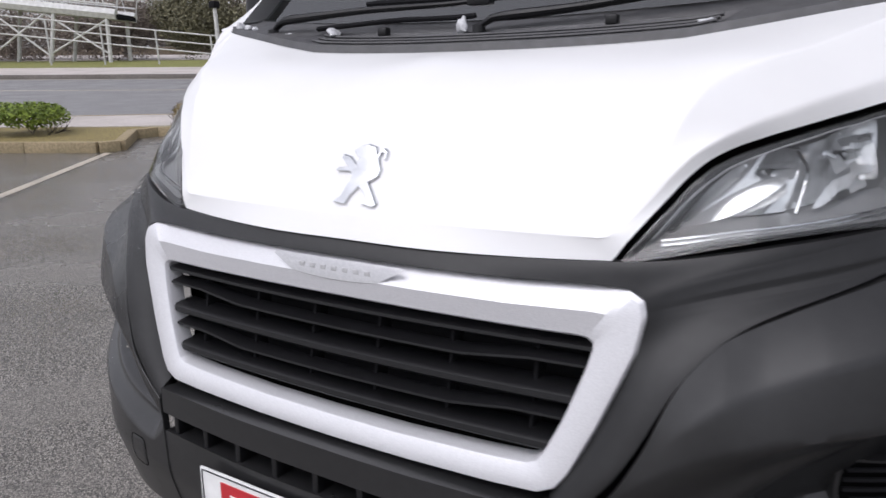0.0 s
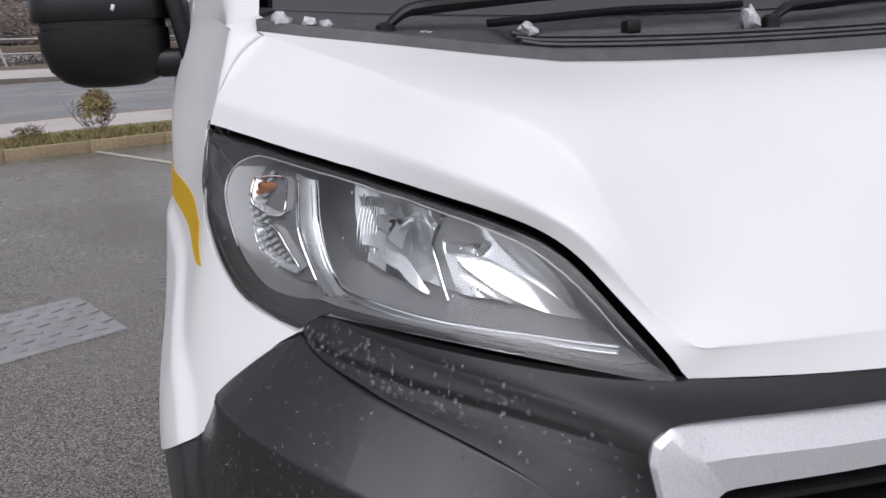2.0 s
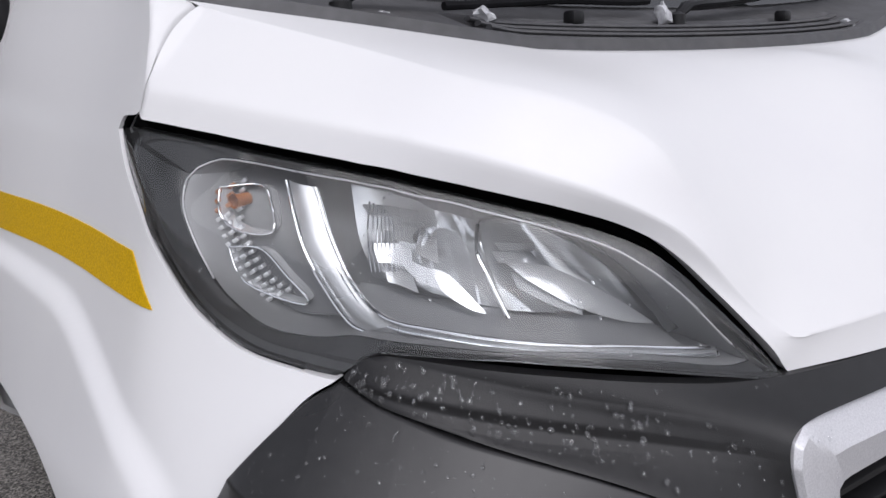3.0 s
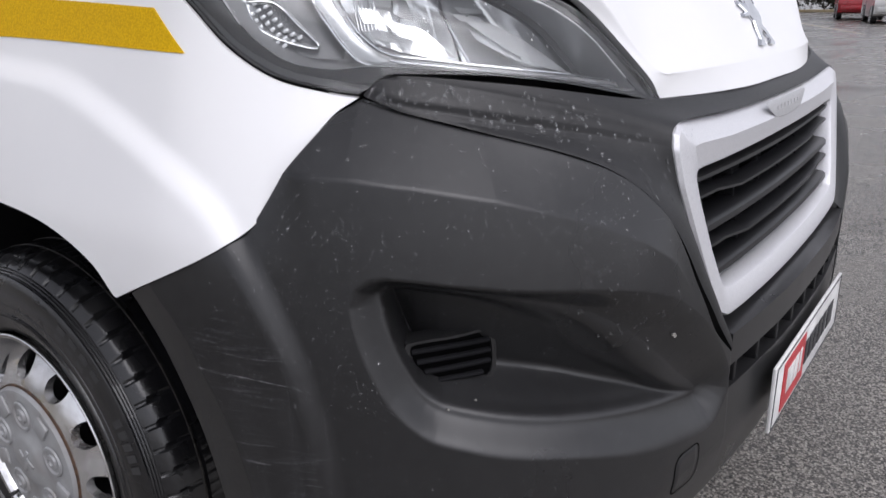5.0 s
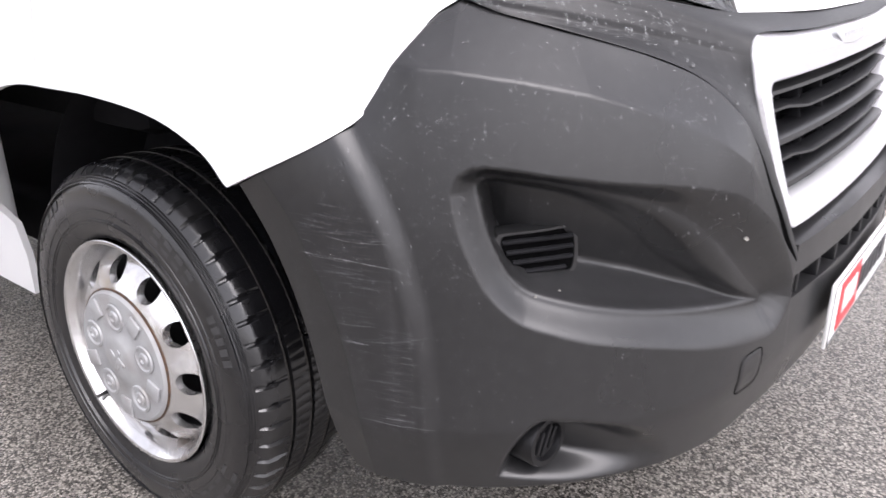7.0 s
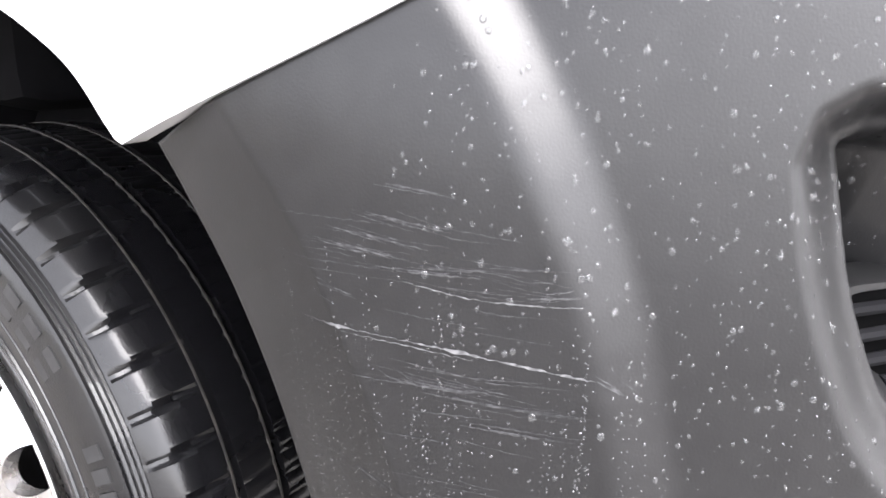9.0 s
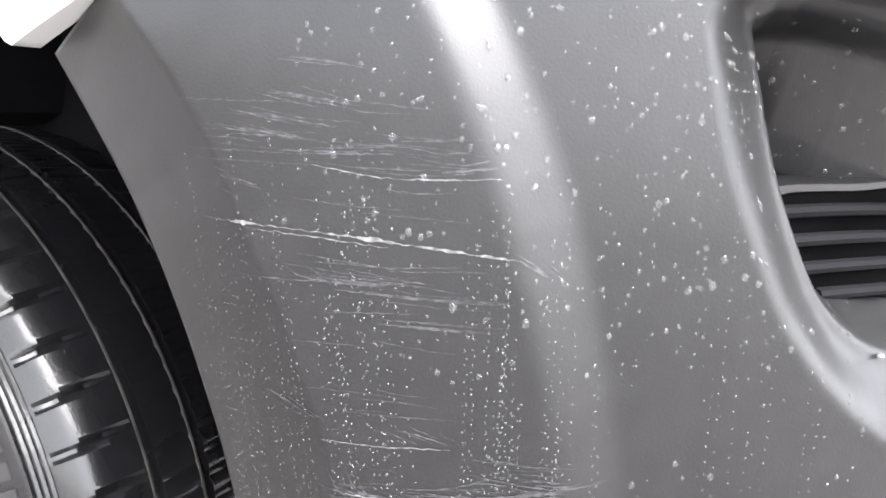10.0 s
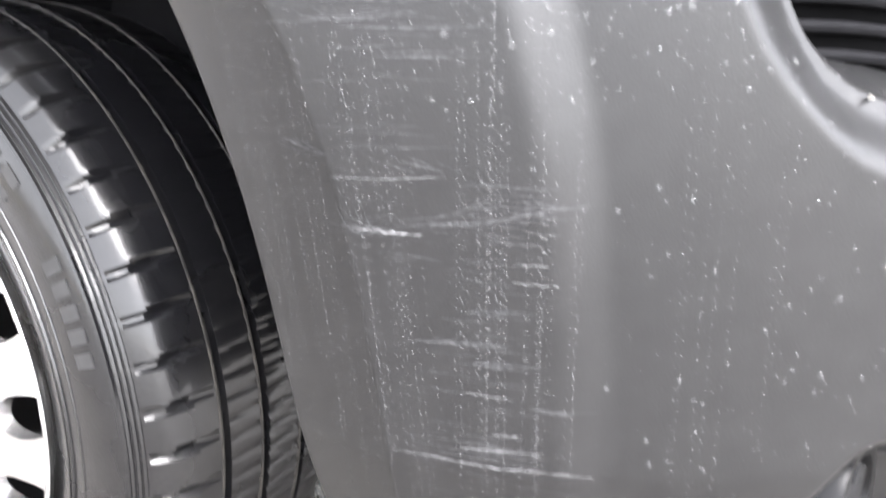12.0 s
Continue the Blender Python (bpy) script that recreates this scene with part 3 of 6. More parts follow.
badge = [grille_face(.128 * st + .0, np.full(25, .8765), np.full(25, .0100)), grille_face(.128 * st, np.full(25, .872), np.full(25, .0118)),
         grille_face(.085 * st, .850 - .004 * (1 - st ** 2), np.full(25, .0122)), grille_face(.08 * st, .847 - .004 * (1 - st ** 2), np.full(25, .0085))]
strip = part("name_strip", grid(badge), STRIP, surround, "grey recessed strip with worn raised marks")
for x in np.linspace(-.066, .066, 7):
    p = grille_face(np.array(x), np.array(.8625), np.array(.0124))
    part("raised_mark", box_at(*p, .0105, .0012, .0080, .0005), MARK, strip)

# grille bars
grille = part("grille_back", grid([grille_face(np.linspace(-.43, .43, 9), np.full(9, z), np.full(9, -.085)) for z in (.62, .85)]), DARK, van, "dark mesh behind the grille")
for z, thick, depth in ((.806, .010, .03), (.772, .007, .024), (.736, .016, .040), (.700, .007, .024), (.670, .016, .040)):
    half = np.interp(z, [.640, .667, .745, .815], [.33, .372, .402, .42]) + .004
    xs = np.linspace(-half, half, 41)
    jog = np.where(np.abs(xs) > half - .13, .010, 0.0) if thick < .008 else np.zeros(41)
    jog = np.convolve(np.pad(jog, 2, mode="edge"), np.ones(5) / 5, mode="valid")
    rows = []
    for dz, out in ((-thick / 2, -.008 - depth), (-thick / 2, -.010), (-thick / 4, -.005), (thick / 4, -.005), (thick / 2, -.010), (thick / 2 + .004, -.008 - depth)):
        rows.append(grille_face(xs, z + dz + jog - .006 * (1 - (xs / .42) ** 2), np.full(41, out)))
    part("grille_bar", grid(rows, flip=False, close_u=True), GLOSSY, van)
for x in (-.335, -.2, -.067, .067, .2, .335):
    p = grille_face(np.array(x), np.array(.73), np.array(-.042))
    part("grille_rib", box_at(*p, .006, .03, .17, .002, rx=-10), DARK, van)

# number plate: a trade plate with a red panel and unreadable print
plate = part("number_plate", box_at(.006, .048, .437, .52, .006, .113, .002, rx=0), PLATE, van, "white trade plate with a red panel and dark print")
part("plate_border", join(*[box_at(.006 + x, .0442, .437 + z, w, .0012, h, 0) for x, z, w, h in ((0, .053, .505, .002), (0, -.053, .505, .002), (-.2535, 0, .002, .105), (.2535, 0, .002, .105))]), INK, plate)
part("red_panel", box_at(-.125, .0440, .437, .15, .0016, .085, 0), RED, plate)
for x, w in ((-.168, .018), (-.143, .026), (-.112, .026), (-.082, .016)):
    part("print_bar", box_at(x, .0428, .440, w, .0010, .044, .0004), PLATE, plate)
for x, w in ((-.03, .022), (.005, .028), (.042, .028), (.08, .028), (.118, .026), (.17, .05)):
    part("print_bar", box_at(x, .0438, .436, w, .0010, .046, .0004), INK, plate)

# ---- bonnet: lower edge along bumper and headlamps, rear edge along the cowl, folded along one crease
EDGE = [(0, .905, .003), (.15, .905, .003), (.30, .908, .000), (.440, .9125, -.0085), (.456, .9353, .005), (.481, .963, .0111), (.507, .9903, .0139), (.536, 1.0168, .0131), (.57, 1.0374, .0075), (.614, 1.0539, -.006),
        (.663, 1.0655, -.0208), (.718, 1.0755, -.0324), (.776, 1.0849, -.0352), (.848, 1.0941, -.0323), (.909, 1.1029, -.025), (.98, 1.1113, -.0163), (1.035, 1.1193, -.0221), (1.072, 1.1258, -.0275), (1.114, 1.1335, -.0332),
        (1.157, 1.1417, -.0327), (1.197, 1.1492, -.0198), (1.232, 1.1563, .0012)]
edge = curve(EDGE, 121, (3,))
low = skin(edge[:, 0], edge[:, 1], edge[:, 2])
REAR_EDGE = [(0, .520, 1.196), (-.15, .524, 1.197), (-.30, .534, 1.201), (-.40, .545, 1.206), (-.50, .565, 1.221), (-.62, .600, 1.241), (-.72, .632, 1.257), (-.780, .655, 1.268)]
high = curve(REAR_EDGE, 121, (3,))
CREASE = [(0, .170, .940), (-.15, .172, .940), (-.28, .178, .941), (-.369, .189, .941), (-.409, .194, .941), (-.432, .215, .966), (-.449, .236, 1.013), (-.470, .262, 1.064), (-.488, .290, 1.112), (-.514, .330, 1.144), (-.557, .368, 1.166),
          (-.606, .424, 1.183), (-.668, .515, 1.215), (-.765, .640, 1.259)]
fold = curve(CREASE, 121, (4,))
k = np.linspace(0, 1, 121)
rows = [skin(edge[:, 0], edge[:, 1] + .003, edge[:, 2] - .018), low]
# a rolled lip runs along the lower edge; on the nose it is the fold itself, beside the lamps it is narrow
face = fold - low
along = np.gradient(low, axis=0)
out_dir = np.cross(face, along)
out_dir /= np.linalg.norm(out_dir, axis=1)[:, None]
out_dir *= np.sign(out_dir @ np.array([-.6, -.5, .6]))[:, None]
lip_part = np.clip(.027 / np.linalg.norm(face, axis=1), 0, .9)
lip_part = .88 + (lip_part - .88) * ease(.36, .44, k)
lip = low + face * lip_part[:, None] + out_dir * (.0115 * ease(.38, .50, k))[:, None]
for v in (.3, .6, .85):
    rows.append(low * (1 - v) + lip * v)
rows.append(lip * .96 + (low * .5 + fold * .5) * .04)
for v in (.06, .14, .3, .5, .7, .86, .94):
    rows.append(lip * (1 - v) + fold * v)
rows.append(fold)
# the top is one taut sheet through the fold, the rear edge and the middle line
d = high[0] - fold[0]
mid_line = np.array([fold[0] * (1 - v) ** 3 + 3 * (fold[0] + d * np.array([.10, .30, .72])) * v * (1 - v) ** 2 + 3 * (high[0] - d * np.array([.20, .52, .02])) * v * v * (1 - v) + high[0] * v ** 3 for v in np.linspace(0, 1, 14)[1:-1]])
FRAME_Y, FRAME_N = np.array([0, math.cos(.63), math.sin(.63)]), np.array([0, -math.sin(.63), math.cos(.63)])


def flat(q):
    return np.stack([q[..., 0], q @ FRAME_Y], axis=-1)


def bend(r):
    return np.where(r > 1e-9, r * r * np.log(np.maximum(r, 1e-9)), 0.0)


one_side = np.concatenate([fold[1::3], high[1::4]])
pins = np.concatenate([one_side, one_side * np.array([-1, 1, 1]), mid_line, fold[:1], high[:1]])
pin_at = flat(pins)
kernel = bend(np.linalg.norm(pin_at[:, None] - pin_at[None], axis=-1)) + np.eye(len(pins)) * 2e-5
plane = np.c_[np.ones(len(pins)), pin_at]
system = np.block([[kernel, plane], [plane.T, np.zeros((3, 3))]])
weights = np.linalg.solve(system, np.r_[pins @ FRAME_N, 0, 0, 0])


def taut(uv):
    """The sheet's point over a place in its own plane."""
    h = bend(np.linalg.norm(uv[:, None] - pin_at[None], axis=-1)) @ weights[:-3] + np.c_[np.ones(len(uv)), uv] @ weights[-3:]
    return np.outer(uv[:, 0], [1, 0, 0]) + np.outer(uv[:, 1], FRAME_Y) + np.outer(h, FRAME_N)


fold_row = len(rows) - 1
for v in np.linspace(0, 1, 40)[1:-1]:
    rows.append(taut(flat(fold) * (1 - v) + flat(high) * v))
rows.append(high)
# the folds are rounded, not knife-sharp
fresh = {i: rows[i] * .5 + (rows[i - 1] + rows[i + 1]) * .25 for i in range(fold_row - 2, fold_row + 3)}
for i, row in fresh.items():
    rows[i] = row
rows.append(high + np.array([0, .012, -.012]))
# the bonnet runs on round the corner to its seam with the wing
t_ = np.linspace(0, 1, 16)
wing_side = skin(np.interp(t_, [0, .35, .72, 1], [1.247, 1.250, 1.262, 1.283]), np.interp(t_, [0, .35, .72, 1], [1.163, 1.20, 1.24, 1.272]), .001)
wing_in = wing_side - skin(np.interp(t_, [0, .35, .72, 1], [1.267, 1.270, 1.282, 1.303]), np.interp(t_, [0, .35, .72, 1], [1.163, 1.20, 1.24, 1.272]), .001)
wing_in /= np.linalg.norm(wing_in, axis=1)[:, None]
side_pts = np.array([r[-1] for r in rows[1:-1]])
side_dir = np.array([r[-1] - r[-6] for r in rows[1:-1]])
side_dir /= np.linalg.norm(side_dir, axis=1)[:, None]
rise_order = np.argsort(side_pts[:, 2])
side_pts, side_dir = side_pts[rise_order], side_dir[rise_order]


def shoulder(t, f):
    """The rounded shoulder between the bonnet's side (f = 0) and the wing (f = 1), t of the way up."""
    z = side_pts[0, 2] + (side_pts[-1, 2] - side_pts[0, 2]) * t
    p0, d0 = (np.array([np.interp(z, side_pts[:, 2], q[:, k_]) for k_ in range(3)]) for q in (side_pts, side_dir))
    p1, d1 = (np.array([np.interp(t, t_, q[:, k_]) for k_ in range(3)]) for q in (wing_side, -wing_in))
    span = np.linalg.norm(p1 - p0) * .7
    return (2 * f ** 3 - 3 * f ** 2 + 1) * p0 + (f ** 3 - 2 * f ** 2 + f) * span * d0 + (3 * f ** 2 - 2 * f ** 3) * p1 + (f ** 3 - f ** 2) * span * d1


def seam_at(t):
    return .03 + .50 * (1 - t ** 5)


wide = []
for r in rows:
    body_row = rows[1] if r is rows[0] else rows[-2] if r is rows[-1] else r
    t = float(np.clip((body_row[-1][2] - side_pts[0, 2]) / (side_pts[-1, 2] - side_pts[0, 2]), 0, 1))
    more = [shoulder(t, seam_at(t) * f) for f in (.25, .5, .75, 1.0)]
    wide.append(np.concatenate([r, np.array([*more, more[-1] + np.array([.010, .008, -.006])]) + (r[-1] - body_row[-1])]))
half = grid(wide, flip=True)
bonnet = part("bonnet", join(half, mirror(half)), WHITE, van, "white bonnet wet with fine rain", sharp=70)


def on_bonnet(z, x=0.0):
    """The nose of the bonnet at a height, near the middle."""
    v = np.array([rows[i][int(abs(x) / .8 * 60)] for i in range(2, len(rows) - 1)])
    return float(np.interp(z, v[:, 2], v[:, 1]))


# plain chrome emblem: one flat slanted shape with bevelled edges
EMBLEM_SHAPE = [(0, 46), (17, 42), (24, 30), (25, 38), (33, 41), (41, 36), (41, 22), (36, 34), (30, 34), (28, 26), (39, 10), (38, 0), (28, -7), (22, -9), (35, -22), (50, -39), (45, -45), (21, -42), (31, -36), (15, -22), (6, -17),
                (-5, -30), (-11, -44), (-36, -42), (-23, -32), (-20, -17), (-13, -3), (-20, 4), (-49, 4), (-47, 9), (-27, 11), (-46, 23), (-44, 29), (-28, 26), (-12, 15), (-10, 25), (-20, 30), (-26, 37), (-15, 44)]
shape = np.array(EMBLEM_SHAPE, float) * .001
nxt, prv = np.roll(shape, -1, axis=0), np.roll(shape, 1, axis=0)
normal = np.stack([-(nxt - prv)[:, 1], (nxt - prv)[:, 0]], axis=1)
normal /= np.hypot(*normal.T)[:, None]
em_rows = []
for out, inset in ((-.004, 0), (.0035, 0), (.0060, .0013)):
    q = shape - normal * inset
    em_rows.append([(x, on_bonnet(1.0 + z) - out, 1.0 + z) for x, z in q])
g = grid(em_rows, close_v=True)
g[1].append(tuple(range(2 * len(shape), 3 * len(shape))))
emblem = part("emblem", g, EMBLEM, bonnet, "chrome emblem as a plain slanted shape", sharp=20)

# ---- front wings
WING_LEFT = [(.969, .939), (1.012, .945), (1.070, .960), (1.123, .992), (1.167, 1.032), (1.215, 1.072), (1.260, 1.109), (1.292, 1.146), (1.279, 1.160), (1.247, 1.163), (1.250, 1.20), (1.262, 1.240), (1.283, 1.272)]
wing_net = coons(SEAM + [(1.286, .764), (1.376, .797), (1.512, .813), (1.645, .816)], [(1.283, 1.272), (1.5, 1.30), (1.645, 1.317)], WING_LEFT, [(1.645, .816), (1.645, 1.05), (1.645, 1.317)], 150, 110, ((4,), (), (7,), ()))
for g in (panel(wing_net, flare, off=0.001), mirror(panel(wing_net[::3, ::3], flare, off=0.001))):
    part("front_wing", g, WHITE, van, "white front wing", sharp=60)

# the wing's return beside the bonnet, up to the foot of the pillar
foot_curve = [skin(1.283, 1.272, .001) * (1 - a) + np.array([-.775, .690, 1.290]) * a + np.array([-.02, 0, 0]) * math.sin(a * math.pi) for a in np.linspace(1, 0, 9)]
g = []
for t in np.linspace(0, 1, 24):
    f0 = seam_at(t) + .07
    line = [shoulder(t, f0 + (1 - f0) * f) for f in np.linspace(0, 1, 9)]
    g.append([line[0] + np.array([.010, .008, -.006]), *line])
last_line = np.array(g[-1][1:])
for v in (.33, .67, 1.0):
    line = last_line * (1 - v) + np.array(foot_curve) * v + np.array([-.003, -.003, .003]) * math.sin(v * math.pi)
    g.append([line[0] + np.array([.010, .008, -.006]), *line])
g = grid(g)
corner_ = ([tuple(side_pts[-1]), (-.768, .672, 1.272), (-.750, .745, 1.300), (-.775, .692, 1.2915)], [(0, 1, 2, 3)])
for q in (corner_, mirror(corner_)):
    part("cowl_corner", q, GLOSSY, van)
for q in (g, mirror(g)):
    part("wing_return", q, WHITE, van, sharp=60)

# yellow reflective tape on the right wing and door
tape = coons([(1.172, .989), (1.30, .996), (1.51, 1.006), (1.795, 1.010)], [(1.222, 1.036), (1.33, 1.043), (1.52, 1.053), (1.795, 1.058)], [(1.172, .989), (1.222, 1.036)], [(1.795, 1.010), (1.795, 1.058)], 40, 8)
part("reflective_tape", panel(tape, flare, off=.0022, flange=.0015, lip=.0004), TAPE, van, "yellow honeycomb reflective tape")

# doors, flanks, roof
def flank_low(s):
    s = np.asarray(s, float)
    arch = .338 + np.sqrt(np.maximum(.478 ** 2 - (s - 1.665) ** 2, 0))
    return np.where(np.abs(s - 1.665) < .478, np.maximum(arch, .30), .30)


def door_shape(s, z):
    """Behind the arch flare the lower side sits further in."""
    return flare(s, z) - .115 * ease(.96, .82, z) * ease(2.06, 2.14, s)


for s0, s1, n, name in ((1.651, 2.90, 70, "door"), (2.906, 5.9, 40, "side_panel")):
    s = np.linspace(s0, s1, n)
    z = np.linspace(0, 1, 40)
    lo = flank_low(s)
    net = np.stack([np.repeat(s[:, None], 40, 1), lo[:, None] + (1.335 - lo[:, None]) * z[None]], axis=-1)
    for g in (panel(net, door_shape), mirror(panel(net, door_shape))):
        part(name, g, WHITE, van)
zz = np.array([1.34, 1.6, 1.9, 2.12, 2.22, 2.25, 2.255])
xx = np.array([.83, .80, .765, .71, .62, .45, 0])
roof_rows = []
for y0, lean in ((1.60, 0), (3.4, 0), (5.38, 0)):
    roof_rows.append([(-x, y0 if z < 2.2 else y0, z) for x, z in zip(xx, zz)])
g = grid(roof_rows)
part("roof_shell", join(g, mirror(g)), WHITE, van, "white roof and upper sides")
sp = np.linspace(1.283, 2.20, 14)
foot = skin(sp, np.interp(sp, [1.283, 1.5, 1.80, 2.2], [1.272, 1.30, 1.335, 1.335]), .001)
tv = np.linspace(0, 1, 14)[:, None]
post = np.array([(-.775, .690, 1.290)]) * (1 - tv) + np.array([(-.665, 1.60, 2.14)]) * tv
g = grid([foot * (1 - a) + post * a + np.array([-.02, 0, 0]) * math.sin(a * math.pi) for a in np.linspace(0, 1, 9)])
for q in (g, mirror(g)):
    part("windscreen_pillar", q, WHITE, van, sharp=60)
part("tail", ([(-.98, 5.4, .3), (.98, 5.4, .3), (.83, 5.4, 1.335), (.71, 5.39, 2.12), (.45, 5.38, 2.25), (-.45, 5.38, 2.25), (-.71, 5.39, 2.12), (-.83, 5.4, 1.335)], [tuple(range(8))]), WHITE, van)
part("underbody", box_at(0, 2.9, .40, 1.5, 4.4, .12, .02), DARK, van)
# two dark boxes added in the cabin, to keep the view through the glass dark
part("bulkhead", box_at(0, 1.72, 1.65, 1.56, .03, 1.15, .01), DARK, van, "dark cabin bulkhead")
part("headliner", box_at(0, 1.66, 2.06, 1.2, .12, .10, .01), DARK, van)
part("engine_bay", box_at(0, .62, .62, 1.2, .62, .5, .03), DARK, van)
part("cabin_floor", box_at(0, 1.7, .92, 1.5, 1.1, .5, .05), DARK, van, "dark dashboard and cabin")
xs = np.linspace(-.755, .755, 25)
screen = [[(x * (1 - .16 * v), .70 + .10 * (abs(x) / .755) ** 2.2 * .5 + .86 * v, 1.265 + .035 * (abs(x) / .755) ** 2 + .84 * v) for x in xs] for v in np.linspace(0, 1, 10)]
a = grid(screen, flip=True)
windscreen = part("windscreen", a, GLASS, van, "wet tinted windscreen")
windscreen.visible_shadow = False
part("screen_border", grid([[(x * (1 - .16 * v) * 1.01, .695 + .05 * (abs(x) / .755) ** 2.2 + .86 * v + .012, 1.262 + .035 * (abs(x) / .755) ** 2 + .84 * v - .004) for x in xs] for v in (-.02, .075)]), DARK, van)

# ---- cowl panel with long louvres, at the foot of the windscreen
n = 121
front_line = np.concatenate([curve(REAR_EDGE, 61, (3,))[::-1], (curve(REAR_EDGE, 61, (3,)) * np.array([-1, 1, 1]))[1:]])
COWL = surface("weathered_cowl_plastic", (0.072, 0.072, 0.076), (0.050, 0.050, 0.053), scale=40, rough=0.55, vary=0.1, bump=0.12, bump_scale=700, dirt=(0.085, 0.083, 0.080), dirt_amount=0.4, big=7)


def on_cowl(v, up=0.0):
    """A line across the cowl, v of the way from the bonnet to the glass."""
    ax = np.abs(front_line[:, 0])
    y = front_line[:, 1] + .004 + (.715 + .05 * (ax / .755) ** 2.2 - front_line[:, 1]) * v
    z = front_line[:, 2] - .002 + .016 * float(ease(0, .05, v)) + (1.255 + .035 * (ax / .755) ** 2 - front_line[:, 2]) * (v ** 1.25)
    trough = -.013 * ease(.47, .43, ax) * float(ease(.13, .15, v) * ease(.58, .54, v))
    return np.stack([front_line[:, 0], y, z + trough + up], axis=1)


rows = [on_cowl(v) for v in np.linspace(0, 1, 61)]
cowl = part("cowl_panel", grid([front_line + np.array([0, .006, -.03]), *rows], flip=True), COWL, van, "weathered black cowl panel with long louvres", sharp=30)
for v in (.20, .32, .44):
    line = [p for p in on_cowl(v, .0125) if abs(p[0]) < .452]
    part("cowl_louvre", tube(line[::2], .0085, 10, flat=.42), COWL, cowl)


def wiper(points, blade_points, head):
    line = curve(points, 40)
    arm = part("wiper", tube(line, list(np.interp(np.linspace(0, 1, 40), [0, .06, .12, .3, 1], [.008, .013, .017, .014, .008])), 10, flat=.62), GLOSSY, van, "black wiper arm with blade")
    part("wiper_blade", tube(curve(blade_points, 24), list(np.interp(np.linspace(0, 1, 24), [0, .05, 1], [.006, .009, .009])), 8, flat=.9), DARK, arm)
    part("arm_head", box_at(*head, .055, .030, .024, .006, rz=4), GLOSSY, arm)
    part("pivot_cover", moved(lathe([(-.02, .014), (.004, .013), (.008, .006), (.008, .0005)], 20, "z"), Matrix.Translation(points[0])), GLOSSY, arm)


wiper([(-.613, .640, 1.262), (-.595, .642, 1.276), (-.571, .645, 1.286), (-.455, .655, 1.293), (-.336, .665, 1.298), (-.146, .672, 1.299), (-.069, .677, 1.302)], [(-.357, .686, 1.313), (.02, .692, 1.309), (.34, .705, 1.318)], (-.060, .684, 1.305))
wiper([(-.032, .630, 1.246), (-.015, .632, 1.256), (.006, .636, 1.264), (.112, .650, 1.271), (.225, .665, 1.281), (.45, .682, 1.305), (.62, .70, 1.332)], [(.30, .690, 1.303), (.48, .70, 1.32), (.70, .72, 1.35)], (.60, .706, 1.335))
part("washer_hose", tube(curve([(-.47, .640, 1.262), (-.35, .645, 1.267), (-.25, .650, 1.271), (-.12, .658, 1.270), (-.06, .664, 1.272)], 24), .0055, 8), DARK, cowl)
for x in (-.264, .249):
    nozzle = part("washer_nozzle", box_at(x, .622, 1.246, .024, .022, .020, .005, rz=3), GLOSSY, cowl)

# ---- door mirrors
def door_mirror(flip):
    m = mirror if flip else (lambda g: g)

    def shell(levels):
        rows_ = []
        for z, sx, sy in levels:
            ring_ = []
            for i in range(40):
                a = 2 * math.pi * i / 40
                c, s = math.cos(a), math.sin(a)
                ring_.append((abs(c) ** .55 * math.copysign(sx / 2, c), abs(s) ** .55 * math.copysign(sy / 2, s), z))
            rows_.append(ring_)
        return m(moved(grid(rows_, close_v=True), pose(-1.038, 1.088, 0, 0, 0, 6)))

    body = part("door_mirror", shell([(1.352, .20, .11), (1.353, .213, .112), (1.40, .214, .106), (1.60, .206, .10), (1.66, .19, .09), (1.675, .15, .06), (1.678, .01, .01)]), GLOSSY, van, "large black door mirror", sharp=40)
    part("lower_housing", shell([(1.203, .01, .01), (1.205, .10, .06), (1.215, .155, .095), (1.235, .192, .122), (1.27, .212, .134), (1.300, .214, .134), (1.304, .205, .126), (1.316, .205, .126)]), GLOSSY, body, sharp=40)
    part("band", shell([(1.314, .20, .12), (1.315, .222, .130), (1.318, .225, .133), (1.348, .225, .131), (1.352, .222, .128), (1.353, .20, .11)]), GLOSSY, body, sharp=40)
    part("mirror_glass", m(moved(round_box(.19, .006, .30, .002, 2), pose(-1.032, 1.148, 1.49, -2, 0, 6))), CHROME, body)
    part("mirror_arm", m(moved(round_box(.13, .09, .05, .02, 3), pose(-.905, 1.09, 1.24, 0, 0, 4))), GLOSSY, body)
    part("mirror_foot", m(moved(round_box(.03, .16, .17, .012, 3), pose(-.905, 1.10, 1.30, 0, -9, 0))), GLOSSY, body)
    if not flip:
        part("speck", box_at(-1.010, 1.024, 1.334, .006, .002, .010, .001, ry=20), SILVER, body)


door_mirror(False), door_mirror(True)

# ---- headlamps
LAMP_TOP = [(.452, .913), *[(q[0] + .004, q[1] - .011) for q in EDGE[4:]], (1.268, 1.148)]
LAMP_LOW = [(.460, .911), (.52, .923), (.584, .934), (.645, .944), (.708, .952), (.772, .958), (.847, .961), (.925, .963), (.967, .943), (1.006, .948), (1.068, .964), (1.120, .996), (1.164, 1.036), (1.212, 1.076), (1.256, 1.111), (1.286, 1.143)]


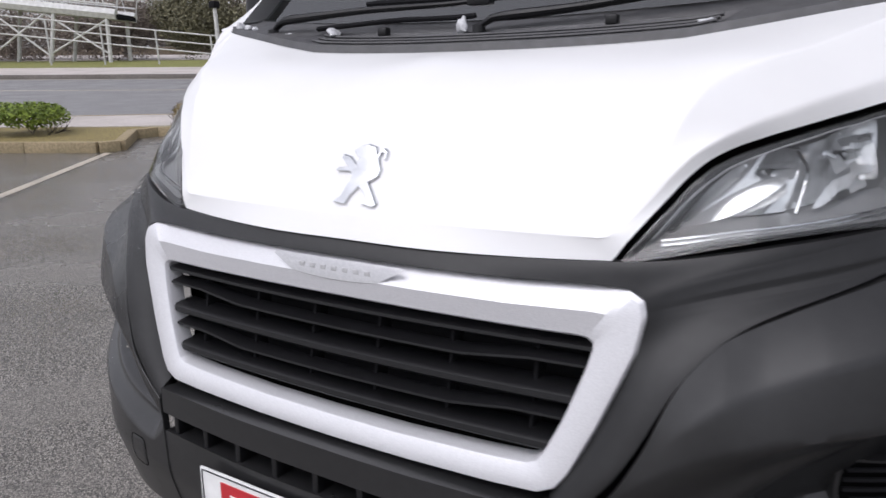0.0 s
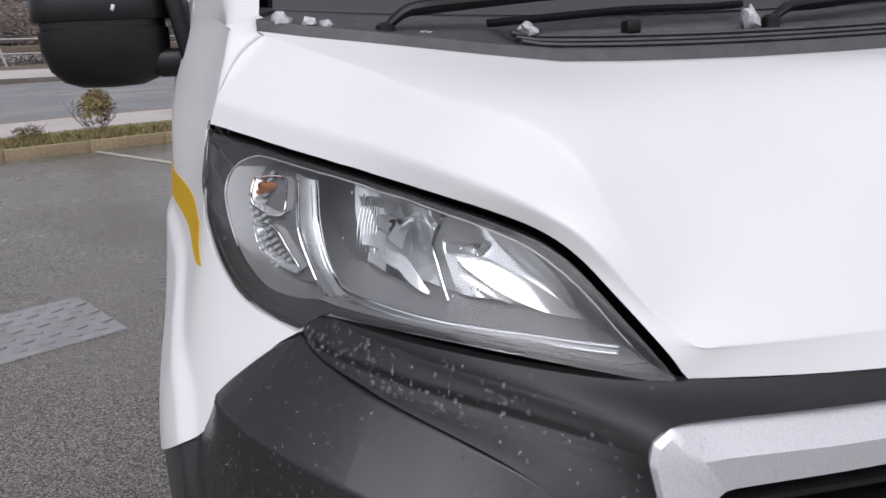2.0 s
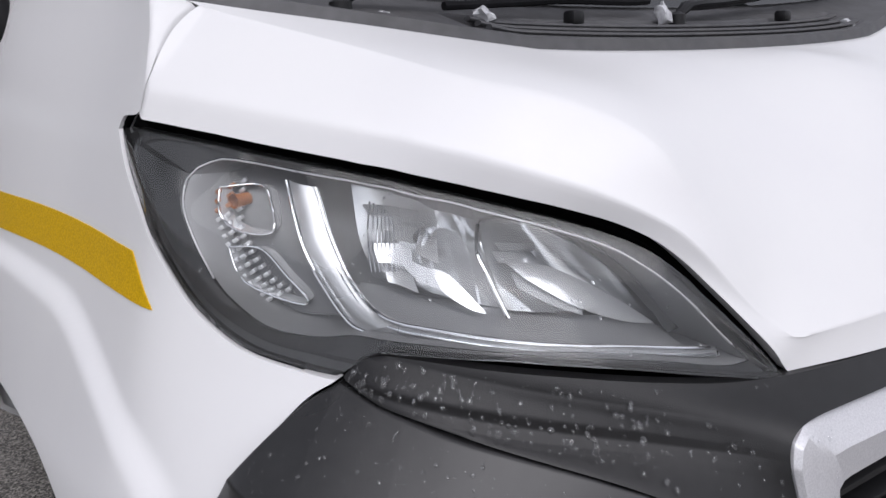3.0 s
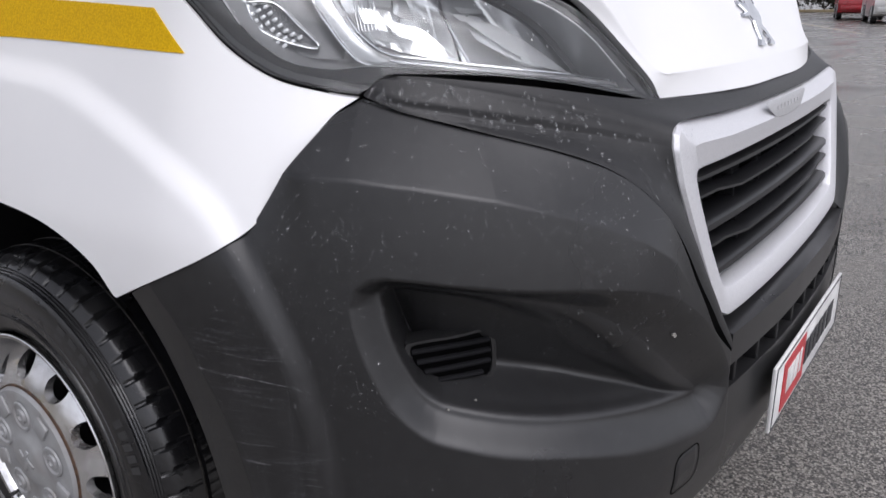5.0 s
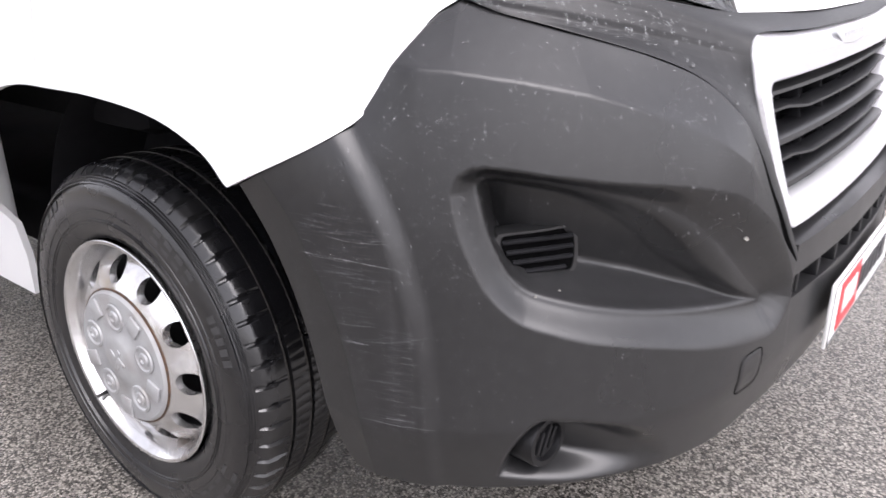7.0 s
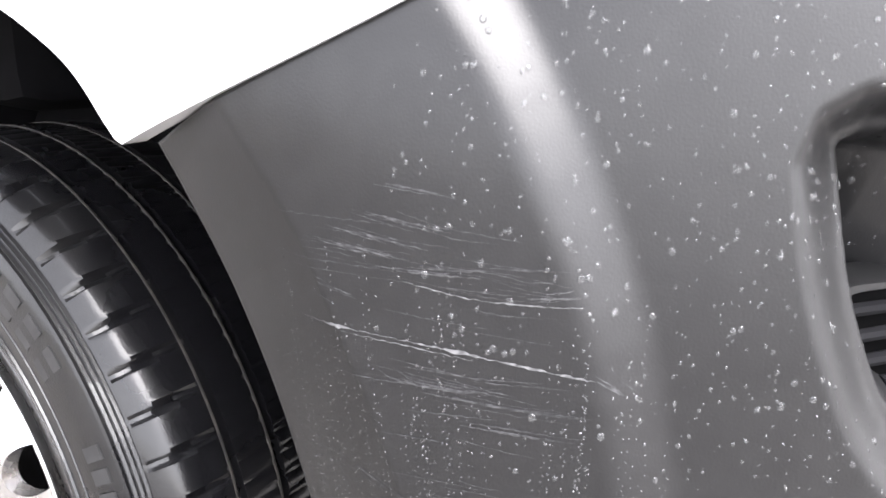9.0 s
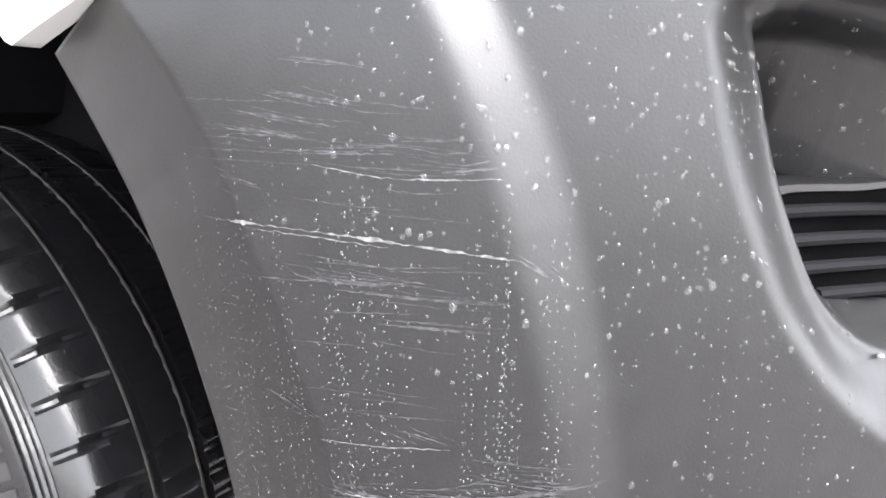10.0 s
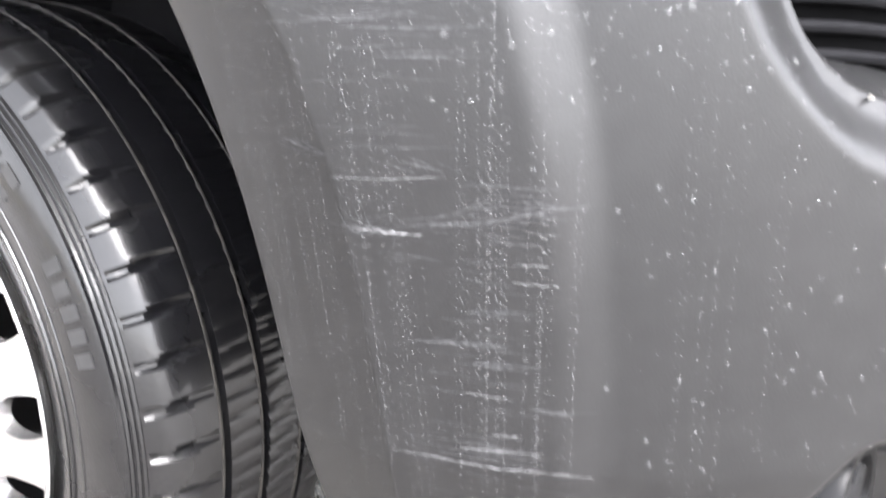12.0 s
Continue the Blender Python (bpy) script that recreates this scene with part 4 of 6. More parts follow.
def lens_height(s, z):
    """0 at the lens's lower edge, 1 at its upper edge."""
    zl, zt = np.interp(s, [q[0] for q in LAMP_LOW], [q[1] for q in LAMP_LOW]), np.interp(s, [q[0] for q in LAMP_TOP], [q[1] for q in LAMP_TOP])
    return np.clip((z - zl) / np.maximum(zt - zl, .02), 0, 1.2)


def lean_back(s, z):
    """How far the lens curves back under the bonnet's edge towards its top."""
    deep = -np.interp(s, [q[0] for q in EDGE[4:]], [q[2] - .002 for q in EDGE[4:]])
    return deep * ease(.40, .97, lens_height(s, z))


def belly(s, z):
    """How far the lens swells out over the wing round its outer corner."""
    v = lens_height(s, z)
    return .016 * np.exp(-np.abs((s - 1.08) / .17) ** 3) * (.35 + .65 * np.sin(np.pi * np.clip(v, 0, 1) ** 1.3)) * np.clip((1 - v) / .12, 0, 1)


def lamp_skin(s, z, off=0.0):
    return skin(s, z, off - lean_back(s, z))


def lens_skin(s, z, off=0.0):
    return skin(s, z, off - lean_back(s, z) + belly(s, z))


CHAMBER_TOP = [(.478, .926), (.492, .941), (.536, .985), (.582, 1.014), (.635, 1.036), (.733, 1.057), (.83, 1.072), (.914, 1.083), (.97, 1.090), (1.045, 1.100), (1.109, 1.111), (1.148, 1.117), (1.165, 1.116), (1.177, 1.106)]
CHAMBER_LOW = [(.478, .926), (.51, .927), (.58, .939), (.645, .948), (.708, .955), (.78, .962), (.85, .966), (.93, .969), (.965, .970), (1.010, .968), (1.058, .975), (1.095, .996), (1.119, 1.017), (1.145, 1.050), (1.167, 1.084), (1.177, 1.106)]
BAR_OUTER = [(1.091, 1.096), (1.066, 1.062), (1.042, 1.031), (1.012, .999), (.980, .976), (.960, .970)]
BAR_INNER = [(1.060, 1.089), (1.030, 1.053), (.999, 1.022), (.970, .998), (.940, .985), (.905, .979)]
STRIP_TOP = [(.940, .985), (.905, .979), (.847, .974), (.77, .967), (.70, .960), (.63, .953), (.57, .9455), (.503, .937)]
STRIP_LOW = [(.965, .969), (.917, .969), (.847, .965), (.777, .958), (.708, .953), (.64, .946), (.573, .937), (.505, .928)]


def headlamp(flip):
    m = mirror if flip else (lambda g: g)
    nu = 90
    top, low_ = curve(LAMP_TOP, nu), curve(LAMP_LOW, nu, (7, 8))

    def net(nv=26):
        v = np.linspace(0, 1, nv)[None, :, None]
        return low_[:, None] * (1 - v) + top[:, None] * v

    def fill(name, upper, lower, depth, material, parent, label="", nv=9, n=30, sharp=35.0):
        """A sheet between two lines in the lamp; depth(u, v) metres behind the lens."""
        a_, b_ = curve(upper, n), curve(lower, n)
        u = np.linspace(0, 1, n)
        rows_ = []
        for v_ in np.linspace(0, 1, nv):
            q = a_ * (1 - v_) + b_ * v_
            rows_.append(lamp_skin(q[:, 0], q[:, 1], -(depth(u, v_) if callable(depth) else np.full(n, depth))))
        return part(name, m(grid(rows_)), material, parent, label, sharp=sharp)

    def cord(name, points, depth, r, material, n=40, closed=False, flat=1.0):
        g_ = curve(points, n)
        g_ = g_[:-1] if closed else g_
        return part(name, m(tube(lamp_skin(g_[:, 0], g_[:, 1], -depth), r, 8, closed=closed, flat=flat)), material, housing)

    ch_top, ch_low = curve(CHAMBER_TOP, nu), curve(CHAMBER_LOW, nu)
    centre_ = np.array([.80, 1.005])
    # the chamber's walls and its back
    sides_ = []
    for c_, side_ in ((ch_top, 0), (ch_low, 1)):
        rows_ = []
        for d_, k_ in ((.014, 0), (.020, .010), (.05, .03), (.09, .05), (.125, .07)):
            q = c_ + (centre_ - c_) * k_
            rows_.append(lamp_skin(q[:, 0], q[:, 1], -d_))
        sides_.append(grid(rows_, flip=side_ == 1))
    v = np.linspace(0, 1, 14)[None, :, None]
    inner_top, inner_low = (c_ + (centre_ - c_) * .07 for c_ in (ch_top, ch_low))
    back_net = inner_low[:, None] * (1 - v) + inner_top[:, None] * v
    sides_.append(grid(lamp_skin(back_net[..., 0], back_net[..., 1], -.125), flip=True))
    housing = part("headlamp", m(join(*sides_)), BEZEL, van, "clear wet headlamp with chrome reflectors and a light strip", sharp=40)
    lens = part("lens", m(panel(net(), lambda s, z: belly(s, z) - lean_back(s, z), off=-.003, flange=.016, lip=.003)), LENS, housing)
    lens.visible_shadow = False
    # near-black cord stands in for the shade between wing and lens
    gap_edge = curve(WING_LEFT[1:10], 70, (6,))
    part("lamp_gasket", m(tube(skin(gap_edge[:, 0] - .002, gap_edge[:, 1] + .001, -.006), .0036, 8)), VOID, housing)
    # near-black strip in place of the shade in the gap under the bonnet's edge
    over = np.array([(q[0], q[1] + .006) for q in EDGE[3:]] + [(1.262, 1.162)])
    under = np.array([(q[0] + .004, q[1] - .006) for q in LAMP_TOP])
    gu, gl = curve(over, 80), curve(under, 80)
    part("lamp_seal", m(grid([lamp_skin(gl[:, 0], gl[:, 1], -.030), lamp_skin(gu[:, 0] * .5 + gl[:, 0] * .5, gu[:, 1] * .5 + gl[:, 1] * .5, -.014), lamp_skin(gu[:, 0], gu[:, 1], -.016)])), VOID, housing)
    # dark glossy rim between the lens edge and the chamber, stepped once
    sides_ = []
    for o_, c_ in ((top, ch_top), (low_, ch_low)):
        rows_ = []
        for k_, d_ in ((-.01, .020), (.06, .009), (.12, .0085), (.30, .0075), (.36, .011), (.7, .012), (.97, .012), (1.0, .015)):
            q = o_ * (1 - k_) + c_ * k_
            rows_.append(lamp_skin(q[:, 0], q[:, 1], -d_ + belly(q[:, 0], q[:, 1]) * (1 - k_)))
        sides_.append(grid(rows_, flip=o_ is low_))
    part("lamp_bezel", m(join(*sides_)), LAMP_GREY, housing, "dark glossy inner rim", sharp=30)
    cord("chamber_edge", CHAMBER_TOP[1:] + CHAMBER_LOW[-2:-5:-1], .0125, .0009, SILVER, 90)
    # daytime light bar: a broad satin bar between two bright edges, running on as a thin strip
    fill("light_bar", BAR_OUTER, BAR_INNER, lambda u, v_: .027 - .004 * math.sin(v_ * math.pi), SATIN, housing, "satin silver light bar", sharp=60)
    cord("light_guide", BAR_OUTER, .024, .0018, CHROME, 40)
    cord("light_guide", BAR_INNER[:-1] + STRIP_TOP[1:], .024, .0016, CHROME, 70)
    cord("light_guide", [(a_ + .0035, b_ - .0055) for a_, b_ in BAR_INNER[:-1] + STRIP_TOP[1:]], .025, .0011, CHROME, 70)
    fill("guide_bed", STRIP_TOP, STRIP_LOW, lambda u, v_: .029 - .003 * math.sin(v_ * math.pi), STRIP, housing, sharp=60)
    cord("light_guide", [(a_, b_ * .45 + c_ * .55) for (a_, b_), (_, c_) in zip(STRIP_TOP[1:], STRIP_LOW[1:])], .025, .0030, TUBE, 60)
    # two mirror bowls with a blade between them
    r1 = fill("main_reflector", [(1.062, 1.084), (.98, 1.070), (.90, 1.058), (.806, 1.046)], [(1.030, .992), (.95, .983), (.86, .973), (.752, .963)],
              lambda u, v_: .080 + .036 * v_ + .016 * np.sin(u * math.pi) * math.sin(v_ * math.pi) + .004 * np.floor(u * 6) / 6, MIRRORED, housing, nv=15, n=37, sharp=12)
    r2 = fill("dipped_reflector", [(.802, 1.045), (.74, 1.046), (.66, 1.030), (.59, 1.000), (.535, .955)], [(.753, .964), (.70, .960), (.64, .957), (.58, .952), (.530, .946)],
              lambda u, v_: .082 + .030 * v_ + .016 * np.sin(u * math.pi) * math.sin(v_ * math.pi), MIRRORED, housing, nv=15, n=30, sharp=12)
    fill("reflector_plate", [(.800, 1.0500), (.74, 1.0510), (.66, 1.038), (.60, 1.024), (.54, .998), (.50, .960), (.485, .940)], [(.802, 1.046), (.74, 1.047), (.66, 1.031), (.592, 1.001), (.533, .957), (.526, .946), (.520, .938)], .072, PLATE_GREY, housing)
    fill("reflector_shelf", [(1.030, .9925), (.95, .9835), (.86, .9735), (.752, .9645), (.64, .958), (.530, .947)], [(.99, .977), (.93, .972), (.85, .966), (.75, .957), (.64, .948), (.53, .935)], lambda u, v_: .095 - .06 * v_, BEZEL, housing)
    for (s, z), r in (((.915, 1.036), r1), ((.700, 1.014), r2)):
        p = lamp_skin(s, z, -.110)
        part("bulb", m(moved(lathe([(0, .0005), (.003, .006), (.02, .009), (.035, .009)], 16, "z"), Matrix.Translation(p) @ pose(0, 0, 0, 90, 0, -50))), CHROME, r)
    edge_ = curve([(.803, 1.043), (.806, 1.024), (.782, .999), (.754, .965)], 16)
    part("reflector_edge", m(tube(lamp_skin(edge_[:, 0], edge_[:, 1], -.083), .0024, 8)), CHROME, housing)
    # stepped mirror facets in the bowls; pitch is how far each one is tipped up
    for pitch, upper, lower in (
            (.16, [(1.010, 1.031), (.972, 1.030)], [(.992, 1.014), (.948, 1.012)]), (.20, [(.972, 1.030), (.938, 1.026)], [(.948, 1.012), (.916, 1.001)]),
            (.14, [(.932, 1.016), (.890, 1.010)], [(.912, .999), (.868, .992)]), (.20, [(.888, 1.010), (.862, 1.006), (.826, .990), (.790, .974)], [(.868, .992), (.848, .984), (.818, .976), (.789, .972)]),
            (.14, [(1.040, 1.066), (.985, 1.062)], [(1.026, 1.056), (.975, 1.053)]), (.18, [(.982, 1.061), (.938, 1.057)], [(.972, 1.049), (.934, 1.048)]),
            (.14, [(1.000, 1.046), (.968, 1.044)], [(.996, 1.042), (.966, 1.040)]), (-.7, [(.985, 1.045), (.940, 1.042)], [(.980, 1.033), (.936, 1.030)]),
            (-.7, [(.935, 1.046), (.890, 1.038)], [(.925, 1.024), (.875, 1.014)]), (-.7, [(.990, 1.010), (.930, 1.000)], [(.975, .996), (.905, .988)]),
            (.18, [(.752, 1.013), (.700, 1.010), (.636, .992), (.582, .970), (.534, .948)], [(.724, .999), (.664, .975), (.600, .956), (.560, .949), (.532, .946)]),
            (.14, [(.770, 1.030), (.700, 1.026)], [(.760, 1.023), (.704, 1.021)]), (-.7, [(.775, 1.022), (.705, 1.019)], [(.765, 1.014), (.702, 1.011)]),
            (-.7, [(.745, 1.004), (.690, .990), (.640, .974)], [(.738, .992), (.690, .975), (.645, .963)])):
        height = abs(upper[0][1] - lower[0][1])
        fill("mirror_facet", upper, lower, lambda u, v_: .078 - (pitch * height * v_ * .8 if pitch > 0 else pitch * height * (1 - v_) * .8), MIRRORED, housing, nv=3, n=8)
    for i in range(7):
        s0 = 1.032 - .0065 * i
        cord("reflector_flute", [(s0, 1.068 - .002 * i), (s0 - .012, 1.04), (s0 - .030, 1.005)], .078, .0007, CHROME, 10)
    # indicator: two ringed cells over a plate, with prism blocks round their outer side
    fill("indicator_plate", [(1.168, 1.104), (1.13, 1.108), (1.092, 1.100), (1.066, 1.060), (1.040, 1.025), (1.010, .994)], [(1.160, 1.084), (1.142, 1.054), (1.116, 1.020), (1.094, 1.000), (1.060, .980), (1.010, .976)], .046, PLATE_GREY, housing)
    for ring_, cs, cz in (([(1.158, 1.092), (1.122, 1.092), (1.102, 1.076), (1.088, 1.052), (1.115, 1.053), (1.140, 1.066), (1.158, 1.092)], 1.122, 1.074),
                          ([(1.128, 1.040), (1.094, 1.038), (1.066, 1.014), (1.040, .990), (1.072, .995), (1.110, 1.012), (1.128, 1.040)], 1.085, 1.016)):
        g_ = curve(ring_, 48)[:-1]
        rows_ = [lamp_skin(cs + (g_[:, 0] - cs) * k_, cz + (g_[:, 1] - cz) * k_, -d_) for k_, d_ in ((1.0, .036), (.92, .046), (.75, .060), (.4, .068), (.05, .070))]
        cell = part("indicator", m(grid(rows_, close_v=True)), MIRRORED, housing, sharp=25)
        cord("indicator_ring", ring_, .034, .0011, CHROME, 48, True)
        if cz > 1.05:
            part("amber_bulb", m(moved(lathe([(0, .0005), (.004, .006), (.022, .007)], 14, "z"), Matrix.Translation(lamp_skin(1.134, 1.080, -.050)) @ pose(0, 0, 0, 90, 0, -70))), ORANGE, cell)
        for i in range(8):
            a_, b_ = cs + .016 - .0052 * i, cz + .008 - .0030 * i
            part("lens_rib", m(tube(lamp_skin(np.array([a_ + .006, a_ - .006]), np.array([b_ + .008, b_ - .010]), -.050), .0013, 6)), MIRRORED, cell)
    prism = curve([(1.160, 1.088), (1.152, 1.074), (1.141, 1.052), (1.128, 1.034), (1.116, 1.018), (1.100, 1.002), (1.082, .993)], 15)
    for i, (a_, b_) in enumerate(prism):
        for j_ in range(3):
            c_ = lamp_skin(a_ - .008 * j_, b_ + .004 * j_, -.040)
            part("lens_prism", m(box_at(*c_, .0078, .006, .0040, .0008, rz=50, rx=-30)), AMBER_CLEAR if i < 3 and j_ < 2 else MIRRORED, housing)


headlamp(False), headlamp(True)

# ---- front wheels
def tyre_geo():
    prof = [(.045, .215), (.010, .2112), (-.005, .2118), (-.011, .222), (-.0145, .240), (-.0165, .265), (-.0165, .285), (-.010, .305), (.002, .322), (.010, .3300), (.016, .3345), (.034, .3385), (.052, .3395), (.055, .3395), (.056, .333), (.062, .333), (.063, .3395),
            (.085, .3405), (.095, .3405), (.096, .333), (.103, .333), (.104, .3405), (.125, .3400), (.140, .3395), (.141, .333), (.147, .333), (.148, .339), (.170, .3385), (.188, .334), (.198, .322), (.205, .29), (.200, .25), (.170, .215)]

    def tread(a, j):
        h = prof[j][0]
        if prof[j][1] < .329:
            return 0.0
        if h < .050 or h > .150:
            ph = (a * 58 / (2 * math.pi) + (h * 3)) % 1
            return -(.0055 if h < .05 else .003) if ph < .17 else 0.0
        if .063 < h < .141:
            ph = (a * 116 / (2 * math.pi) + h * 18) % 1
            return -.0025 if ph < .16 and prof[j][1] > .338 else 0.0
        return 0.0

    return lathe(prof, 696, "x", tread)


def sidewall_bar(a0, a1, r0, r1, h0, h1):
    rows_ = []
    for r, h in ((r0, h0 + .002), (r0, h0 - .0012), (r1, h1 - .0012), (r1, h1 + .002)):
        rows_.append([(h, r * math.cos(a), r * math.sin(a)) for a in np.linspace(a0, a1, 6)])
    return grid(rows_)


def wheel(flip):
    m = mirror if flip else (lambda g: g)
    hub = pose(-.905, 1.02, .338, 0, 0, 1.8)
    put = lambda g: m(moved(g, hub))  # noqa: E731
    w = part("wheel", put(lathe([(.02, .193), (.0, .196), (-.010, .2085), (-.0135, .2105), (-.015, .209), (-.0135, .2035), (-.004, .197), (.012, .192), (.030, .188), (.075, .186), (.14, .19), (.17, .21)], 96)), STEEL, van, "silver steel wheel with grey cap and mild rust")
    tyre = part("tyre", put(tyre_geo()), RUBBER, w, "black van tyre with wet tread", sharp=40)
    # moulded marking blocks; the boldest ones stand on the lower front of the sidewall
    for start, n_, step_, wd, r0, r1 in ((3.62, 5, .125, .085, .272, .302), (2.05, 4, .10, .065, .276, .298), (2.62, 5, .062, .04, .284, .298), (.52, 6, .085, .055, .286, .302), (5.3, 6, .05, .03, .288, .298)):
        for i in range(n_):
            h0, h1 = (float(np.interp(r, [.240, .265, .285, .305], [-.0145, -.0165, -.0165, -.010])) for r in (r0, r1))
            part("sidewall_marking", put(sidewall_bar(start + i * step_, start + i * step_ + wd, r0, r1, h0, h1)), LETTER, tyre)
    rings = [lathe([(-.0158 + .0006, .262), (-.0174, .263), (-.0174, .265), (-.0158, .266)], 96), lathe([(-.0112, .308), (-.0118, .309), (-.0105, .311), (-.008, .3112)], 96),
             *[lathe([(h_ + .0004, r_ - .0014), (h_ - .0012, r_ - .0006), (h_ - .0012, r_ + .0006), (h_ + .0010, r_ + .0014)], 96) for h_, r_ in ((-.0068, .3115), (-.0040, .3155), (-.0012, .3190), (-.0150, .243), (-.0158, .248))]]
    part("sidewall_rib", put(join(*rings)), RUBBER, tyre)
    for h_, r_ in ((.0545, .3396), (.0952, .3406), (.1402, .3397)):
        part("groove_edge", put(lathe([(h_ - .0014, r_ - .001), (h_ - .0008, r_ + .0007), (h_ + .0008, r_ + .0007), (h_ + .0014, r_ - .001)], 120)), GROOVE_DUST_LIT, tyre)
    # disc with round holes
    verts, faces = [], []
    sectors, hr, r_in, r_out, hole = 11, .157, .124, .1885, .0215
    dish = lambda r: np.interp(r, [.12, .125, .131, .157, .176, .1885], [-.022, -.022, -.020, -.004, .012, .032])  # noqa: E731
    for q in range(sectors):
        a0 = 2 * math.pi * (q + .628) / sectors
        span = math.pi / sectors
        outer_, inner_ = [], []
        for i in range(24):
            t_ = 2 * math.pi * i / 24
            c, s = math.cos(t_), math.sin(t_)
            k_ = 1 / max(abs(c), abs(s))
            rr = hr + (r_out - hr if c > 0 else hr - r_in) * c * k_
            aa = a0 + span * s * k_
            outer_.append((dish(rr), rr * math.cos(aa), rr * math.sin(aa)))
            x_, y_ = hr + hole * c, hole * s
            inner_.append((float(dish(hr)), x_ * math.cos(a0) - y_ * math.sin(a0), x_ * math.sin(a0) + y_ * math.cos(a0), x_))
        b = len(verts)
        ring2 = [tuple(np.array(o) * .5 + np.array((dish(i_[3]), i_[1], i_[2])) * .5) for o, i_ in zip(outer_, inner_)]
        hole1 = [(dish(i_[3]), i_[1], i_[2]) for i_ in inner_]
        hole2 = [(dish(i_[3]) + .004, i_[1], i_[2]) for i_ in inner_]
        hole3 = [(dish(i_[3]) + .014, i_[1], i_[2]) for i_ in inner_]
        verts += outer_ + ring2 + hole1 + hole2 + hole3
        for r_ in range(4):
            for i in range(24):
                h = (i + 1) % 24
                faces.append((b + r_ * 24 + i, b + r_ * 24 + h, b + (r_ + 1) * 24 + h, b + (r_ + 1) * 24 + i))
    key, order, unique = {}, [], []
    for v_ in verts:
        k_ = tuple(round(float(c_), 4) for c_ in v_)
        if k_ not in key:
            key[k_] = len(unique)
            unique.append(v_)
        order.append(key[k_])
    faces = [tuple(dict.fromkeys(order[i] for i in f_)) for f_ in faces]
    part("wheel_disc", put((unique, [f_ for f_ in faces if len(f_) > 2])), STEEL, w, sharp=50)
    # dull black disc put in as the shade seen through the wheel's holes
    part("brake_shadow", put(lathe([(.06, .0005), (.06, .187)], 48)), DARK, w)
    cap = part("wheel_cap", put(lathe([(h_ - .014, r_ * .95) for h_, r_ in ((.014, .131), (-.010, .130), (-.015, .125), (-.016, .110), (-.0175, .085), (-.0175, .052), (-.022, .045), (-.024, .032), (-.024, .0005))], 72)), CAP, w, "grey plastic wheel cap")
    part("rust_ring", put(lathe([(-.010, .121), (-.0243, .1244), (-.0230, .1266), (-.016, .128)], 72)), RUST, w)
    for i in range(5):
        a = 2 * math.pi * (i + .28) / 5
        c = pose(-.014, .079 * math.cos(a), .079 * math.sin(a))
        cup = part("nut_cup", put(moved(lathe([(-.0175, .026), (-.0205, .0245), (-.0205, .021), (-.0178, .0185), (-.0178, .013), (-.021, .0115), (-.022, .006), (-.019, .0045), (-.019, .0003)], 24), c)), CAP, cap)
        b = a + math.pi / 5
        part("cap_rib", put(box_at(-.0325, .096 * math.cos(b), .096 * math.sin(b), .006, .034, .030, .003, rx=math.degrees(b))), CAP, cap)
    part("cap_emblem", put(join(*[box_at(-.0385, .011 * math.cos(q) , .011 * math.sin(q), .003, .022, .008, .001, rx=math.degrees(q) + 20) for q in (.5, 1.9, 3.4, 4.9)])), CAP, cap)
    part("valve", put(tube([(.004, .13, -.126), (-.022, .132, -.130)], .004, 8)), RUBBER, w)
    return w


wheel(False), wheel(True)
for flip in (False, True):
    rows_ = []
    for x, r in ((-.80, .500), (-.79, .495), (-.70, .49), (-.60, .485), (-.58, .02)):
        rows_.append([(x, 1.02 + r * math.cos(a), .338 + r * math.sin(a)) for a in np.linspace(.02, math.pi - .02, 40)])
    g = grid(rows_)
    part("arch_liner", mirror(g) if flip else g, DARK, van, "black wheel-arch liner")

# ---------------------------------------------------------------- ground
def ground_z(x, y):
    """The yard is level round the van and climbs gently towards the road."""
    d = -.6 * x + .8 * y
    t = max(d - 1.4, 0.0)
    return 0.055 * t * t / (t + 1.0)


def sheet(x0, x1, y0, y1, nx, ny, dz=0.0):
    xs_, ys_ = np.linspace(x0, x1, nx), np.linspace(y0, y1, ny)
    return grid([[(x, y, ground_z(x, y) + dz) for y in ys_] for x in xs_])


xs_ = np.concatenate([[-900, -300, -120, -60], np.arange(-40, 41, 2.0), [60, 120, 300, 900]])
tagged(part("ground", grid([[(x, y, ground_z(x, y)) for y in xs_] for x in xs_]), ASPHALT), "wet coarse black asphalt of a car park", "ground", kind="structure")

# ---------------------------------------------------------------- rain and scratches on the bumper
rng = random.Random(7)


